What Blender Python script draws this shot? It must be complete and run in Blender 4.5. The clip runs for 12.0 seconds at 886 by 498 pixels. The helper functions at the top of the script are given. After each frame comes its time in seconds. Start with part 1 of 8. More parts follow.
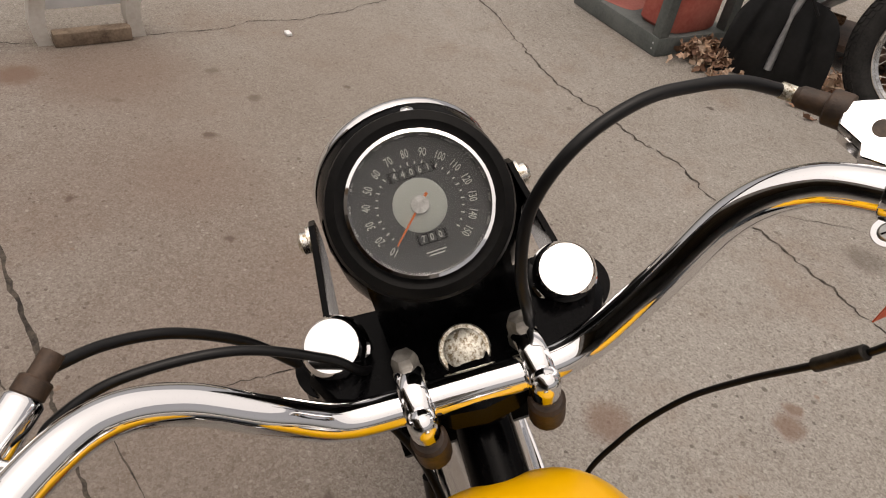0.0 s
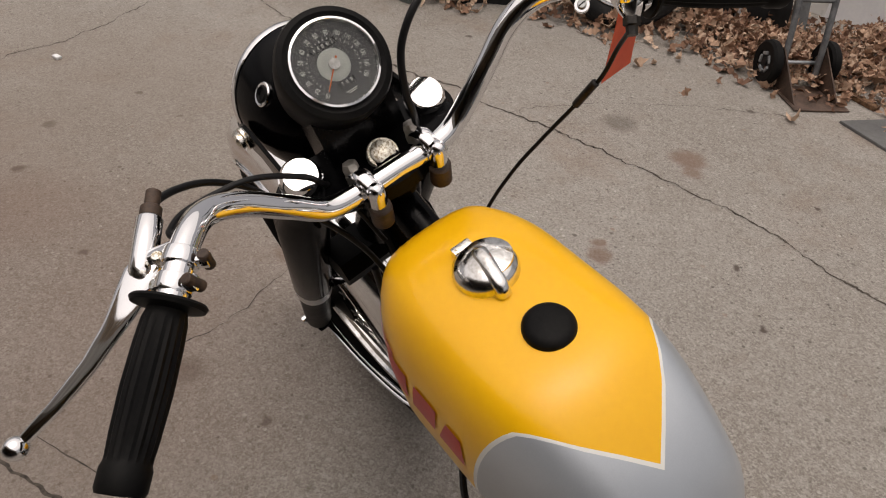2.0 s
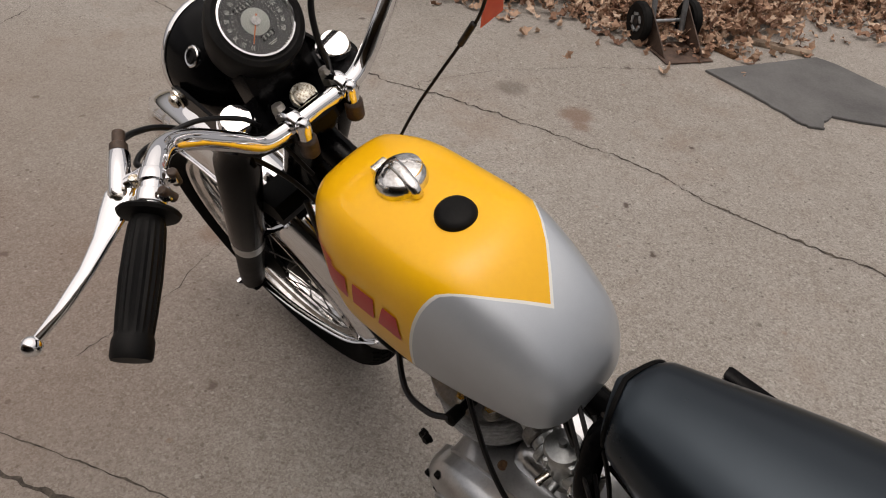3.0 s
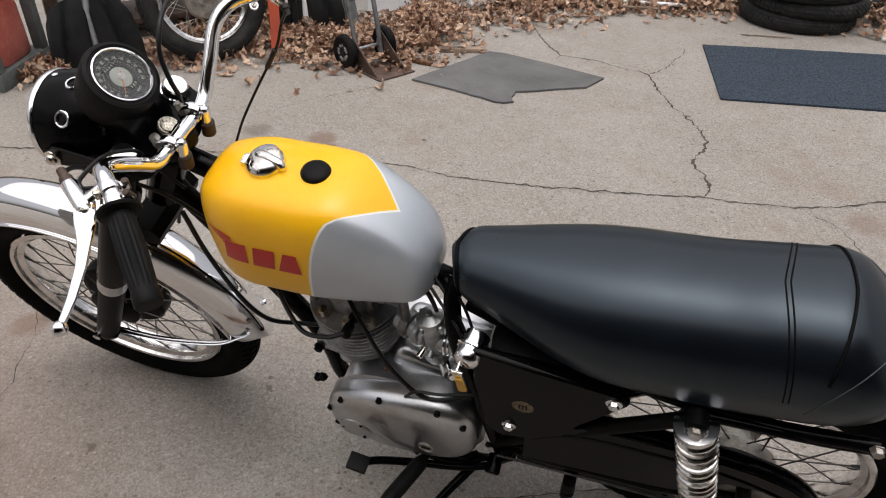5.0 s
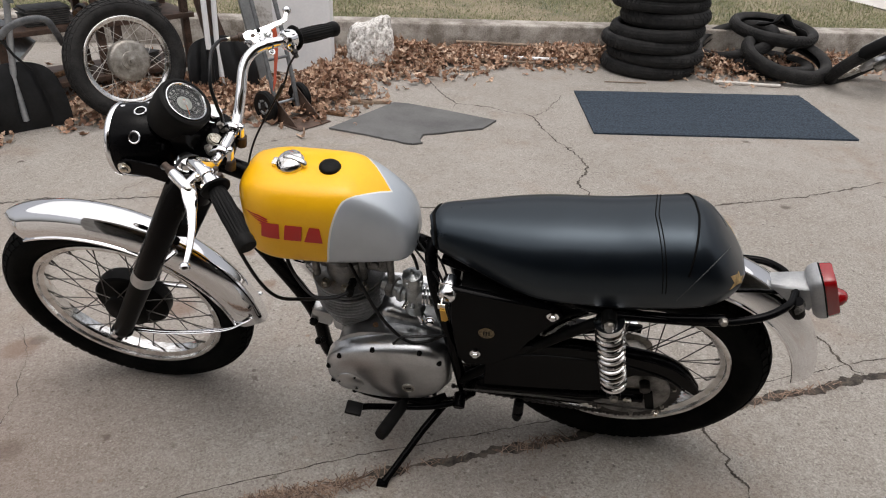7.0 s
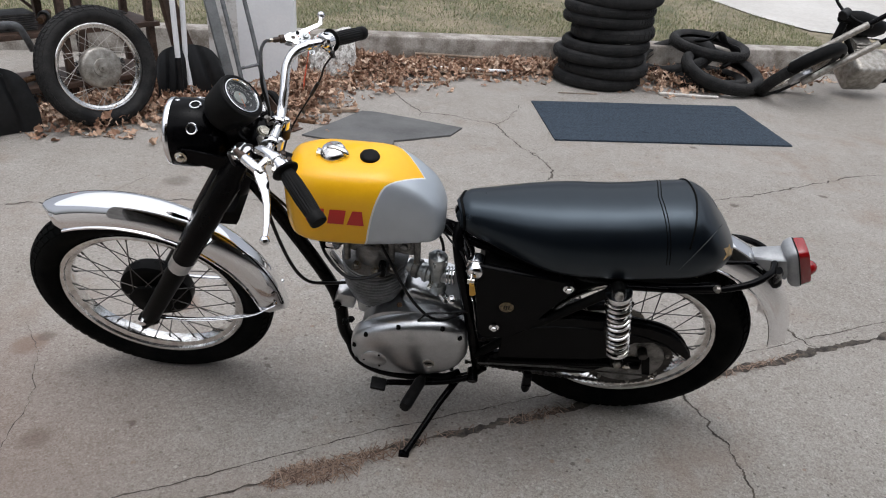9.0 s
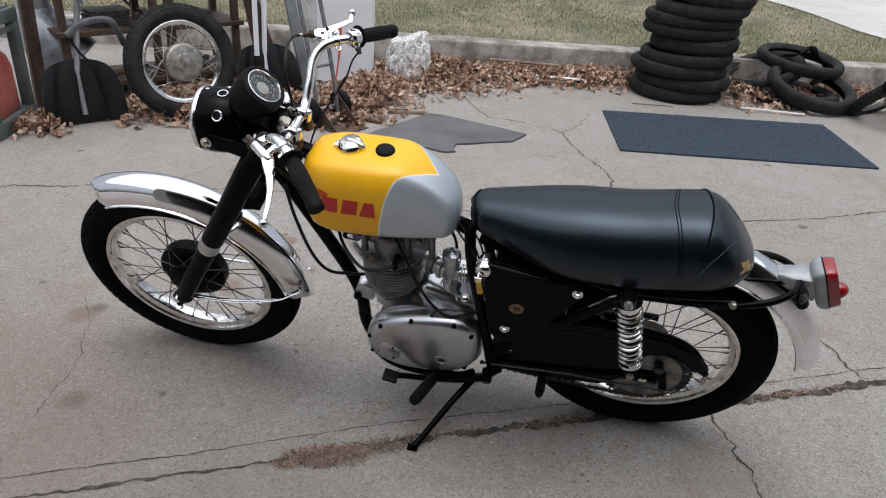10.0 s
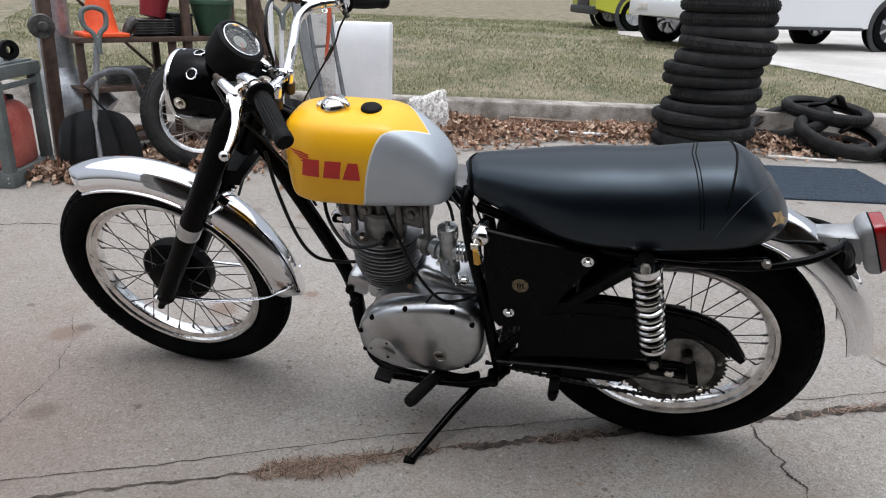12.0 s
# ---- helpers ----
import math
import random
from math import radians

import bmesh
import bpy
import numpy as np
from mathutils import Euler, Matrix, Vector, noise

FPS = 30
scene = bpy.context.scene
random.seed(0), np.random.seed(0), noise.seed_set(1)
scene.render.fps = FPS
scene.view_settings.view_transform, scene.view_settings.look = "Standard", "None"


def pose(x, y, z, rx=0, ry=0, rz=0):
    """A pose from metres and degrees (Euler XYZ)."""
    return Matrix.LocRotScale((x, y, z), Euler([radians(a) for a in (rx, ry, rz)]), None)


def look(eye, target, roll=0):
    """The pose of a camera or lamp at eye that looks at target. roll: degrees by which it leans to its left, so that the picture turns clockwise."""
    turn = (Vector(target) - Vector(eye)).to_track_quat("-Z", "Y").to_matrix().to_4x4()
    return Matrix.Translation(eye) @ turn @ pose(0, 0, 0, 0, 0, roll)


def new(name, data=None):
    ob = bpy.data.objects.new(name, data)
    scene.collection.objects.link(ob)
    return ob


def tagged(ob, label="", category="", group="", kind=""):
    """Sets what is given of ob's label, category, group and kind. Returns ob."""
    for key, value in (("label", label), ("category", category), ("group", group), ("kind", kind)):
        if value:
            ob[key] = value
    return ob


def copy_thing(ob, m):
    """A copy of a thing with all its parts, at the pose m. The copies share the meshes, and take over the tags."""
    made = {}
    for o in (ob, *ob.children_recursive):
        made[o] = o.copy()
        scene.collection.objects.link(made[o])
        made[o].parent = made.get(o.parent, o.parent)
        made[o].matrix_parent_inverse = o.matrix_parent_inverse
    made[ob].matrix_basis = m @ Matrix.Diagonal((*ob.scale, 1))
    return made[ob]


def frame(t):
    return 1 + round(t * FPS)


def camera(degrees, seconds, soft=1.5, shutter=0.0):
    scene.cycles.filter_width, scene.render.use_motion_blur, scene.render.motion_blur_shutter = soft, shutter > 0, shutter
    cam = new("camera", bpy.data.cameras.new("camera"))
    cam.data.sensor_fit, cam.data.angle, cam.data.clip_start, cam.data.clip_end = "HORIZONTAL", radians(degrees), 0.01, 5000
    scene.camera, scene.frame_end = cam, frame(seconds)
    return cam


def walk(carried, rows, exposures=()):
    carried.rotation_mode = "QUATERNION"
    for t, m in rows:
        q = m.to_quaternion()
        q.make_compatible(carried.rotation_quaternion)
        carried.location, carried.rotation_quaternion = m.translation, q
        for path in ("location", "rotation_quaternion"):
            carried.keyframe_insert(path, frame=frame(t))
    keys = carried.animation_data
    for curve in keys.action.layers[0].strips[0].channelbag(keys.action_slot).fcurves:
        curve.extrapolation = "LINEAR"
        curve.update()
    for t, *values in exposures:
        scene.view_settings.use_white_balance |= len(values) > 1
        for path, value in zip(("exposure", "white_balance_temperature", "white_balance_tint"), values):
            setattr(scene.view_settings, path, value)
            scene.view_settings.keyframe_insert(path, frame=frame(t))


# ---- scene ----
cam = camera(64.6, 12.0, 1.1)
PATH = [
    (0, (-0.032, -0.385, 1.224), (-1.524, -0.005, -0.053), 10.1),
    (0.5, (0.047, -0.379, 1.242), (-1.452, -0.019, -0.032), 9.0),
    (1, (0.125, -0.397, 1.261), (-1.373, -0.037, -0.013), 8.1),
    (1.2, (0.148, -0.416, 1.269), (-1.342, -0.017, -0.004), 7.9),
    (1.5, (0.173, -0.457, 1.27), (-1.269, 0.111, 0.007), 8.0),
    (2, (0.219, -0.562, 1.271), (-1.071, 0.299, 0.007), 5.1),
    (2.4, (0.273, -0.621, 1.29), (-0.917, 0.368, 0.022), 5.0),
    (2.5, (0.282, -0.627, 1.292), (-0.898, 0.378, 0.028), 4.8),
    (2.7, (0.306, -0.638, 1.29), (-0.852, 0.386, 0.021), 4.6),
    (4.3, (0.507, -0.869, 1.35), (-0.505, 0.409, 0.19), 2.6),
    (4.5, (0.492, -0.916, 1.349), (-0.426, 0.445, 0.206), 2.7),
    (5, (0.466, -1.036, 1.366), (-0.175, 0.48, 0.229), 1.1),
    (5.5, (0.474, -1.127, 1.38), (-0.073, 0.448, 0.275), 1.8),
    (6, (0.499, -1.264, 1.392), (0.003, 0.356, 0.329), 0.8),
    (6.5, (0.498, -1.412, 1.421), (0.063, 0.246, 0.39), 1.5),
    (7, (0.455, -1.518, 1.438), (0.076, 0.18, 0.452), 2.3),
    (7.5, (0.361, -1.634, 1.44), (0.079, 0.09, 0.466), 2.8),
    (7.7, (0.318, -1.64, 1.421), (0.084, 0.09, 0.445), 2.8),
    (9.3, (0.283, -1.746, 1.441), (0.072, 0.008, 0.504), 4.4),
    (9.5, (0.319, -1.737, 1.436), (0.059, 0.006, 0.491), 3.9),
    (10, (0.462, -1.723, 1.434), (0.019, -0.012, 0.497), 4.2),
    (10.5, (0.553, -1.704, 1.395), (0.012, 0.003, 0.505), 3.5),
    (11, (0.579, -1.66, 1.315), (-0.012, 0.055, 0.472), 2.7),
    (11.5, (0.566, -1.657, 1.193), (0.013, 0.117, 0.455), 2.4),
    (12, (0.549, -1.657, 1.109), (-0.023, 0.128, 0.41), 2.1),
]
EXPOSURES = [(0.0, 0.28, 7400, 16), (0.7, 0.17, 7150, 16), (2.7, 0.15, 7150, 16), (4.3, 0.58, 6650, 14), (7.7, 0.63, 6600, 12), (9.5, 0.58, 6050, 11), (11.0, 0.63, 6050, 11), (12.0, 0.80, 6050, 11)]
walk(cam, [(t, look(eye, target, roll)) for t, eye, target, roll in PATH], EXPOSURES)

# ---- world and light: overcast day, bike standing just outside an open garage ----
world = bpy.data.worlds.new("overcast")
scene.world = world
world.use_nodes = True
_wn = world.node_tree.nodes
_sky = _wn.new("ShaderNodeTexSky")
_sky.sky_type = "NISHITA"
_sky.sun_disc = False
_sky.sun_elevation = radians(83)
_sky.sun_rotation = radians(172)
_sky.air_density, _sky.dust_density, _sky.ozone_density = 1.0, 6.0, 1.0
_hsv = _wn.new("ShaderNodeHueSaturation")
_hsv.inputs["Saturation"].default_value = 0.25
world.node_tree.links.new(_sky.outputs["Color"], _hsv.inputs["Color"])
world.node_tree.links.new(_hsv.outputs["Color"], _wn["Background"].inputs["Color"])
_wn["Background"].inputs["Strength"].default_value = 0.095
_sun = new("sun", bpy.data.lights.new("sun", "SUN"))
_sun.data.energy, _sun.data.angle, _sun.data.color = 1.05, radians(122), (1.0, 0.985, 0.96)
_sun.matrix_world = look((0.15, -1.1, 9.1), (0, 0, 0))


# ---- materials ----
def material(name, colour, rough=0.6, metal=0.0, **more):
    m = bpy.data.materials.new(name)
    m.use_nodes = True
    b = m.node_tree.nodes["Principled BSDF"]
    b.inputs["Base Color"].default_value = (*colour, 1)
    b.inputs["Roughness"].default_value = rough
    b.inputs["Metallic"].default_value = metal
    for k, v in more.items():
        b.inputs[k.replace("_", " ")].default_value = v
    return m


def node(m, kind, **sets):
    n = m.node_tree.nodes.new(kind)
    for k, v in sets.items():
        if k in n.inputs:
            n.inputs[k].default_value = v
    return n


def wire(m, a, b):
    m.node_tree.links.new(a, b)


def bsdf(m):
    return m.node_tree.nodes["Principled BSDF"]


def ramp(m, stops):
    n = m.node_tree.nodes.new("ShaderNodeValToRGB")
    e = n.color_ramp.elements
    while len(e) < len(stops):
        e.new(0.5)
    for el, (p, c) in zip(e, stops):
        el.position = p
        el.color = (*c, 1) if len(c) == 3 else c
    return n


def mottle(m, dark, light, scale=8.0, fine=120.0, lo=0.35, hi=0.65, bump=0.1, dist=0.002, rough=None):
    """Two scales of colour variation, fine relief and uneven gloss."""
    co = node(m, "ShaderNodeTexCoord")
    big = node(m, "ShaderNodeTexNoise", Scale=scale, Detail=5.0, Roughness=0.6)
    small = node(m, "ShaderNodeTexNoise", Scale=fine, Detail=3.0)
    wire(m, co.outputs["Object"], big.inputs["Vector"])
    wire(m, co.outputs["Object"], small.inputs["Vector"])
    mix = node(m, "ShaderNodeMath")
    mix.operation = "MULTIPLY_ADD"
    wire(m, small.outputs["Fac"], mix.inputs[0])
    mix.inputs[1].default_value = 0.35
    wire(m, big.outputs["Fac"], mix.inputs[2])
    sub = node(m, "ShaderNodeMath")
    sub.operation = "SUBTRACT"
    wire(m, mix.outputs[0], sub.inputs[0])
    sub.inputs[1].default_value = 0.175
    r = ramp(m, [(lo, dark), (hi, light)])
    wire(m, sub.outputs[0], r.inputs["Fac"])
    wire(m, r.outputs["Color"], bsdf(m).inputs["Base Color"])
    if bump:
        b = node(m, "ShaderNodeBump", Strength=bump, Distance=dist)
        wire(m, small.outputs["Fac"], b.inputs["Height"])
        wire(m, b.outputs["Normal"], bsdf(m).inputs["Normal"])
    if rough:
        rr = node(m, "ShaderNodeMapRange")
        rr.inputs["To Min"].default_value, rr.inputs["To Max"].default_value = rough
        wire(m, big.outputs["Fac"], rr.inputs["Value"])
        wire(m, rr.outputs["Result"], bsdf(m).inputs["Roughness"])
    return m


DARK_BROWN, RUST_AND_SHADE = (0.07, 0.052, 0.042), (0.165, 0.098, 0.068)
# small darkest entries are oil drops
GROUND_SPOTS = [(-1.99, -0.69, 0.030, 0.9, DARK_BROWN), (-1.65, -1.01, 0.022, 0.8, DARK_BROWN), (-1.49, -0.59, 0.020, 0.8, DARK_BROWN), (-2.36, -0.25, 0.022, 0.8, DARK_BROWN), (-2.24, -0.57, 0.030, 0.7, DARK_BROWN), (-2.42, -0.73, 0.030, 0.6, DARK_BROWN),
                (-2.18, -1.0, 0.025, 0.5, DARK_BROWN), (-0.884, 0.272, 0.075, 0.65, RUST_AND_SHADE), (-0.855, 0.70, 0.050, 0.7, RUST_AND_SHADE), (-0.90, 0.74, 0.030, 0.7, RUST_AND_SHADE), (-1.77, -0.685, 0.25, 0.22, RUST_AND_SHADE), (-2.40, -1.05, 0.35, 0.38, RUST_AND_SHADE),
                (-2.31, -1.33, 0.10, 0.8, RUST_AND_SHADE), (-0.955, -0.452, 0.06, 0.5, DARK_BROWN), (-1.44, 1.30, 0.09, 0.45, DARK_BROWN), (-2.355, 1.196, 0.020, 0.8, DARK_BROWN), (-1.247, -0.074, 0.075, 0.60, RUST_AND_SHADE), (-1.225, -0.02, 0.04, 0.6, DARK_BROWN),
                (-0.738, -0.342, 0.020, 0.7, DARK_BROWN), (1.05, 1.58, 0.10, 0.45, RUST_AND_SHADE), (1.32, 2.75, 0.03, 0.7, DARK_BROWN), (-0.42, 0.90, 0.020, 0.95, DARK_BROWN), (-0.63, 1.03, 0.018, 0.9, DARK_BROWN), (-0.72, 1.53, 0.018, 0.9, DARK_BROWN),
                # last two here: broad faint darkening of the ground under the motorcycle
                (-1.29, 1.87, 0.022, 0.8, DARK_BROWN), (1.39, 1.85, 0.03, 0.7, DARK_BROWN), (1.93, 2.13, 0.03, 0.7, DARK_BROWN), (-1.13, 1.35, 0.085, 0.7, RUST_AND_SHADE), (-1.06, 1.30, 0.05, 0.6, RUST_AND_SHADE), (-0.663, 0.511, 0.035, 0.6, RUST_AND_SHADE), (0.25, -0.14, 0.35, 0.25, DARK_BROWN), (-0.45, -0.02, 0.30, 0.18, DARK_BROWN),
                # broad soft patches: brown dirt plus the garage's shade, painted into the colour
                (-2.1, -0.1, 1.2, 0.24, (0.20, 0.155, 0.12)), (-2.7, -0.7, 1.1, 0.26, (0.20, 0.155, 0.12)), (-1.3, -0.75, 0.85, 0.26, RUST_AND_SHADE), (-1.0, -0.35, 0.70, 0.18, RUST_AND_SHADE), (-2.0, -1.2, 0.80, 0.24, RUST_AND_SHADE),
                # near ground darkened in colour for garage shade and damp-looking dirt
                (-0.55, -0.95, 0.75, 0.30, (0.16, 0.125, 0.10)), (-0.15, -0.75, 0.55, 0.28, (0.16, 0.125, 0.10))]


def concrete_material(name, tint=1.0):
    """Old exposed concrete: sandy paste, dark and pale aggregate, rust-brown stains, oil spots, broad patches of dirt
    and painted garage shade.
    """
    m = material(name, (0.3, 0.27, 0.23), 0.9)
    co = node(m, "ShaderNodeTexCoord")
    P = co.outputs["Object"]
    def noise_at(scale, detail=4.0, rough=0.6):
        n = node(m, "ShaderNodeTexNoise", Scale=scale, Detail=detail, Roughness=rough)
        wire(m, P, n.inputs["Vector"])
        return n.outputs["Fac"]
    def blend(fac, a, b):
        n = m.node_tree.nodes.new("ShaderNodeMix")
        n.data_type = "RGBA"
        wire(m, fac, n.inputs["Factor"])
        for s, v in ((n.inputs["A"], a), (n.inputs["B"], b)):
            if isinstance(v, tuple):
                s.default_value = (*v, 1)
            else:
                wire(m, v, s)
        return n.outputs["Result"]
    def mask(fac, a, b):
        n = node(m, "ShaderNodeMapRange")
        n.interpolation_type = "SMOOTHSTEP"
        n.inputs["From Min"].default_value, n.inputs["From Max"].default_value = a, b
        wire(m, fac, n.inputs["Value"])
        return n.outputs["Result"]
    k = tint
    def scaled(fac, v):
        n = node(m, "ShaderNodeMath")
        n.operation = "MULTIPLY"
        wire(m, fac, n.inputs[0])
        if isinstance(v, float):
            n.inputs[1].default_value = v
        else:
            wire(m, v, n.inputs[1])
        return n.outputs[0]
    patch = mask(noise_at(0.9, 5, 0.65), 0.32, 0.68)
    base = blend(patch, (0.315 * k, 0.285 * k, 0.25 * k), (0.41 * k, 0.383 * k, 0.35 * k))
    base = blend(scaled(mask(noise_at(5.5, 6, 0.7), 0.42, 0.68), 0.45), base, (0.27 * k, 0.235 * k, 0.20 * k))
    base = blend(scaled(mask(noise_at(26, 6, 0.75), 0.46, 0.66), 0.40), base, (0.47 * k, 0.44 * k, 0.40 * k))
    # sand grains and small aggregate, denser where the paste has worn away
    worn = mask(noise_at(2.6, 5, 0.7), 0.30, 0.62)
    base = blend(scaled(mask(noise_at(210, 3, 0.75), 0.48, 0.66), 0.45), base, (0.52 * k, 0.49 * k, 0.44 * k))
    base = blend(scaled(mask(noise_at(140, 4, 0.8), 0.52, 0.66), 0.55), base, (0.20 * k, 0.17 * k, 0.14 * k))
    jig = node(m, "ShaderNodeVectorMath")
    jig.operation = "MULTIPLY_ADD"
    jn = node(m, "ShaderNodeTexNoise", Scale=160.0, Detail=2.0)
    wire(m, P, jn.inputs["Vector"])
    wire(m, jn.outputs["Color"], jig.inputs[0])
    jig.inputs[1].default_value = (0.006, 0.006, 0.0)
    wire(m, P, jig.inputs[2])
    def chips(scale, channel, share, size, colour, amount):
        """Stone chips strewn at random, each of its own size."""
        v = node(m, "ShaderNodeTexVoronoi", Scale=scale)
        wire(m, jig.outputs[0], v.inputs["Vector"])
        s_ = node(m, "ShaderNodeSeparateColor")
        wire(m, v.outputs["Color"], s_.inputs["Color"])
        r_ = node(m, "ShaderNodeMath")
        r_.operation = "MULTIPLY_ADD"
        wire(m, s_.outputs["Blue"], r_.inputs[0])
        r_.inputs[1].default_value, r_.inputs[2].default_value = size, 0.06
        d_ = node(m, "ShaderNodeMath")
        d_.operation = "SUBTRACT"
        wire(m, r_.outputs[0], d_.inputs[0])
        wire(m, v.outputs["Distance"], d_.inputs[1])
        f = scaled(mask(d_.outputs[0], 0.0, 0.10), mask(s_.outputs[channel], 1 - share, 1 - share + 0.02))
        return blend(scaled(scaled(f, worn), amount), base, colour)
    def grains(scale, lo, hi, amount):
        """Close-packed sand grains: a few dark, a few pale, the rest as the paste."""
        v = node(m, "ShaderNodeTexVoronoi", Scale=scale)
        wire(m, jig.outputs[0], v.inputs["Vector"])
        s_ = node(m, "ShaderNodeSeparateColor")
        wire(m, v.outputs["Color"], s_.inputs["Color"])
        d = blend(scaled(mask(s_.outputs["Red"], lo, lo - 0.12), amount), base, (0.13 * k, 0.11 * k, 0.092 * k))
        return blend(scaled(mask(s_.outputs["Green"], hi, hi + 0.12), amount), d, (0.64 * k, 0.605 * k, 0.55 * k))
    base = grains(300.0, 0.42, 0.62, 0.27)
    base = grains(175.0, 0.22, 0.82, 0.33)
    base = chips(85.0, "Red", 0.10, 0.40, (0.105 * k, 0.09 * k, 0.078 * k), 0.8)
    base = chips(75.0, "Green", 0.05, 0.34, (0.66 * k, 0.625 * k, 0.57 * k), 0.8)
    base = chips(48.0, "Red", 0.05, 0.34, (0.13 * k, 0.11 * k, 0.095 * k), 0.75)
    base = chips(40.0, "Green", 0.03, 0.30, (0.30 * k, 0.19 * k, 0.13 * k), 0.6)
    # rust-brown stains and dark oil drops
    st = node(m, "ShaderNodeMath")
    st.operation = "MULTIPLY"
    wire(m, mask(noise_at(1.7, 6, 0.7), 0.50, 0.72), st.inputs[0])
    st.inputs[1].default_value = 0.42
    base = blend(st.outputs[0], base, (0.27 * k, 0.185 * k, 0.13 * k))
    v2 = node(m, "ShaderNodeTexVoronoi", Scale=4.0)
    warp = node(m, "ShaderNodeVectorMath")
    warp.operation = "MULTIPLY_ADD"
    nz = node(m, "ShaderNodeTexNoise", Scale=30.0, Detail=3.0)
    wire(m, P, nz.inputs["Vector"])
    wire(m, nz.outputs["Color"], warp.inputs[0])
    warp.inputs[1].default_value = (0.04, 0.04, 0.0)
    wire(m, P, warp.inputs[2])
    wire(m, warp.outputs[0], v2.inputs["Vector"])
    s2 = node(m, "ShaderNodeSeparateColor")
    wire(m, v2.outputs["Color"], s2.inputs["Color"])
    rad = node(m, "ShaderNodeMath")
    rad.operation = "MULTIPLY"
    wire(m, s2.outputs["Blue"], rad.inputs[0])
    rad.inputs[1].default_value = 0.055
    less = node(m, "ShaderNodeMath")
    less.operation = "SUBTRACT"
    wire(m, rad.outputs[0], less.inputs[0])
    wire(m, v2.outputs["Distance"], less.inputs[1])
    sp = node(m, "ShaderNodeMath")
    sp.operation = "MULTIPLY"
    wire(m, mask(less.outputs[0], -0.01, 0.02), sp.inputs[0])
    sp.inputs[1].default_value = 0.6
    base = blend(sp.outputs[0], base, (0.08 * k, 0.06 * k, 0.045 * k))
    # placed marks: small stains and drops, and broad patches with painted-in garage shade
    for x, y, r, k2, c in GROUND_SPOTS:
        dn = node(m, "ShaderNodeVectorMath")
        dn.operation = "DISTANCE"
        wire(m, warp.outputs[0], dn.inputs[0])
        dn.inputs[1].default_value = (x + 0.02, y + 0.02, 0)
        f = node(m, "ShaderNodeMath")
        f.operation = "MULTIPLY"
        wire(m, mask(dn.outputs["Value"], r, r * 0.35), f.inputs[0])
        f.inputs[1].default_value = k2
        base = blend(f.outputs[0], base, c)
    wire(m, base, bsdf(m).inputs["Base Color"])
    add = node(m, "ShaderNodeMath")
    add.operation = "ADD"
    wire(m, noise_at(125, 4, 0.8), add.inputs[0])
    wire(m, noise_at(25, 4, 0.6), add.inputs[1])
    b = node(m, "ShaderNodeBump", Strength=0.5, Distance=0.003)
    wire(m, add.outputs[0], b.inputs["Height"])
    wire(m, b.outputs["Normal"], bsdf(m).inputs["Normal"])
    return m


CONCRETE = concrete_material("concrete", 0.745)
CURB = mottle(material("curb_concrete", (0.3, 0.28, 0.25), 0.9), (0.16, 0.138, 0.115), (0.44, 0.41, 0.37), 6, 90, 0.36, 0.66, 0.4, 0.006)
CRACK = mottle(material("crack_dirt", (0.04, 0.033, 0.027), 0.95), (0.022, 0.018, 0.015), (0.10, 0.084, 0.068), 30, 200, bump=0.4)
DRIVE = mottle(material("far_concrete", (0.5, 0.48, 0.45), 0.9), (0.42, 0.40, 0.37), (0.56, 0.54, 0.51), 0.6, 20, bump=0.1)
SOIL = mottle(material("dry_grass_soil", (0.15, 0.13, 0.07), 0.95), (0.115, 0.112, 0.066), (0.275, 0.228, 0.158), 2.6, 60, 0.36, 0.64, 0.8, 0.012)


def island_material(name, stops, rough=0.7, sss=0.0):
    m = material(name, stops[0][1], rough)
    g = node(m, "ShaderNodeNewGeometry")
    r = ramp(m, stops)
    wire(m, g.outputs["Random Per Island"], r.inputs["Fac"])
    co = node(m, "ShaderNodeTexCoord")
    nz = node(m, "ShaderNodeTexNoise", Scale=45.0, Detail=3.0)
    wire(m, co.outputs["Object"], nz.inputs["Vector"])
    mx = m.node_tree.nodes.new("ShaderNodeMix")
    mx.data_type, mx.blend_type = "RGBA", "MULTIPLY"
    mx.inputs["Factor"].default_value = 0.5
    wire(m, r.outputs["Color"], mx.inputs["A"])
    r2 = ramp(m, [(0.3, (0.45, 0.42, 0.4)), (0.7, (1.25, 1.2, 1.15))])
    wire(m, nz.outputs["Fac"], r2.inputs["Fac"])
    wire(m, r2.outputs["Color"], mx.inputs["B"])
    wire(m, mx.outputs["Result"], bsdf(m).inputs["Base Color"])
    return m


LEAVES = island_material("dead_oak_leaf", [(0.0, (0.16, 0.085, 0.055)), (0.3, (0.31, 0.18, 0.115)), (0.65, (0.46, 0.31, 0.215)), (1.0, (0.62, 0.48, 0.37))], 0.75)
GRASS = island_material("winter_grass_blade", [(0.0, (0.105, 0.145, 0.06)), (0.4, (0.185, 0.215, 0.10)), (0.7, (0.29, 0.28, 0.16)), (1.0, (0.44, 0.395, 0.27))], 0.85)
STRAW = island_material("straw_debris", [(0.0, (0.07, 0.045, 0.033)), (0.5, (0.19, 0.13, 0.095)), (1.0, (0.36, 0.27, 0.21))], 0.85)

CHROME = material("chrome", (0.86, 0.86, 0.87), 0.05, 1.0)
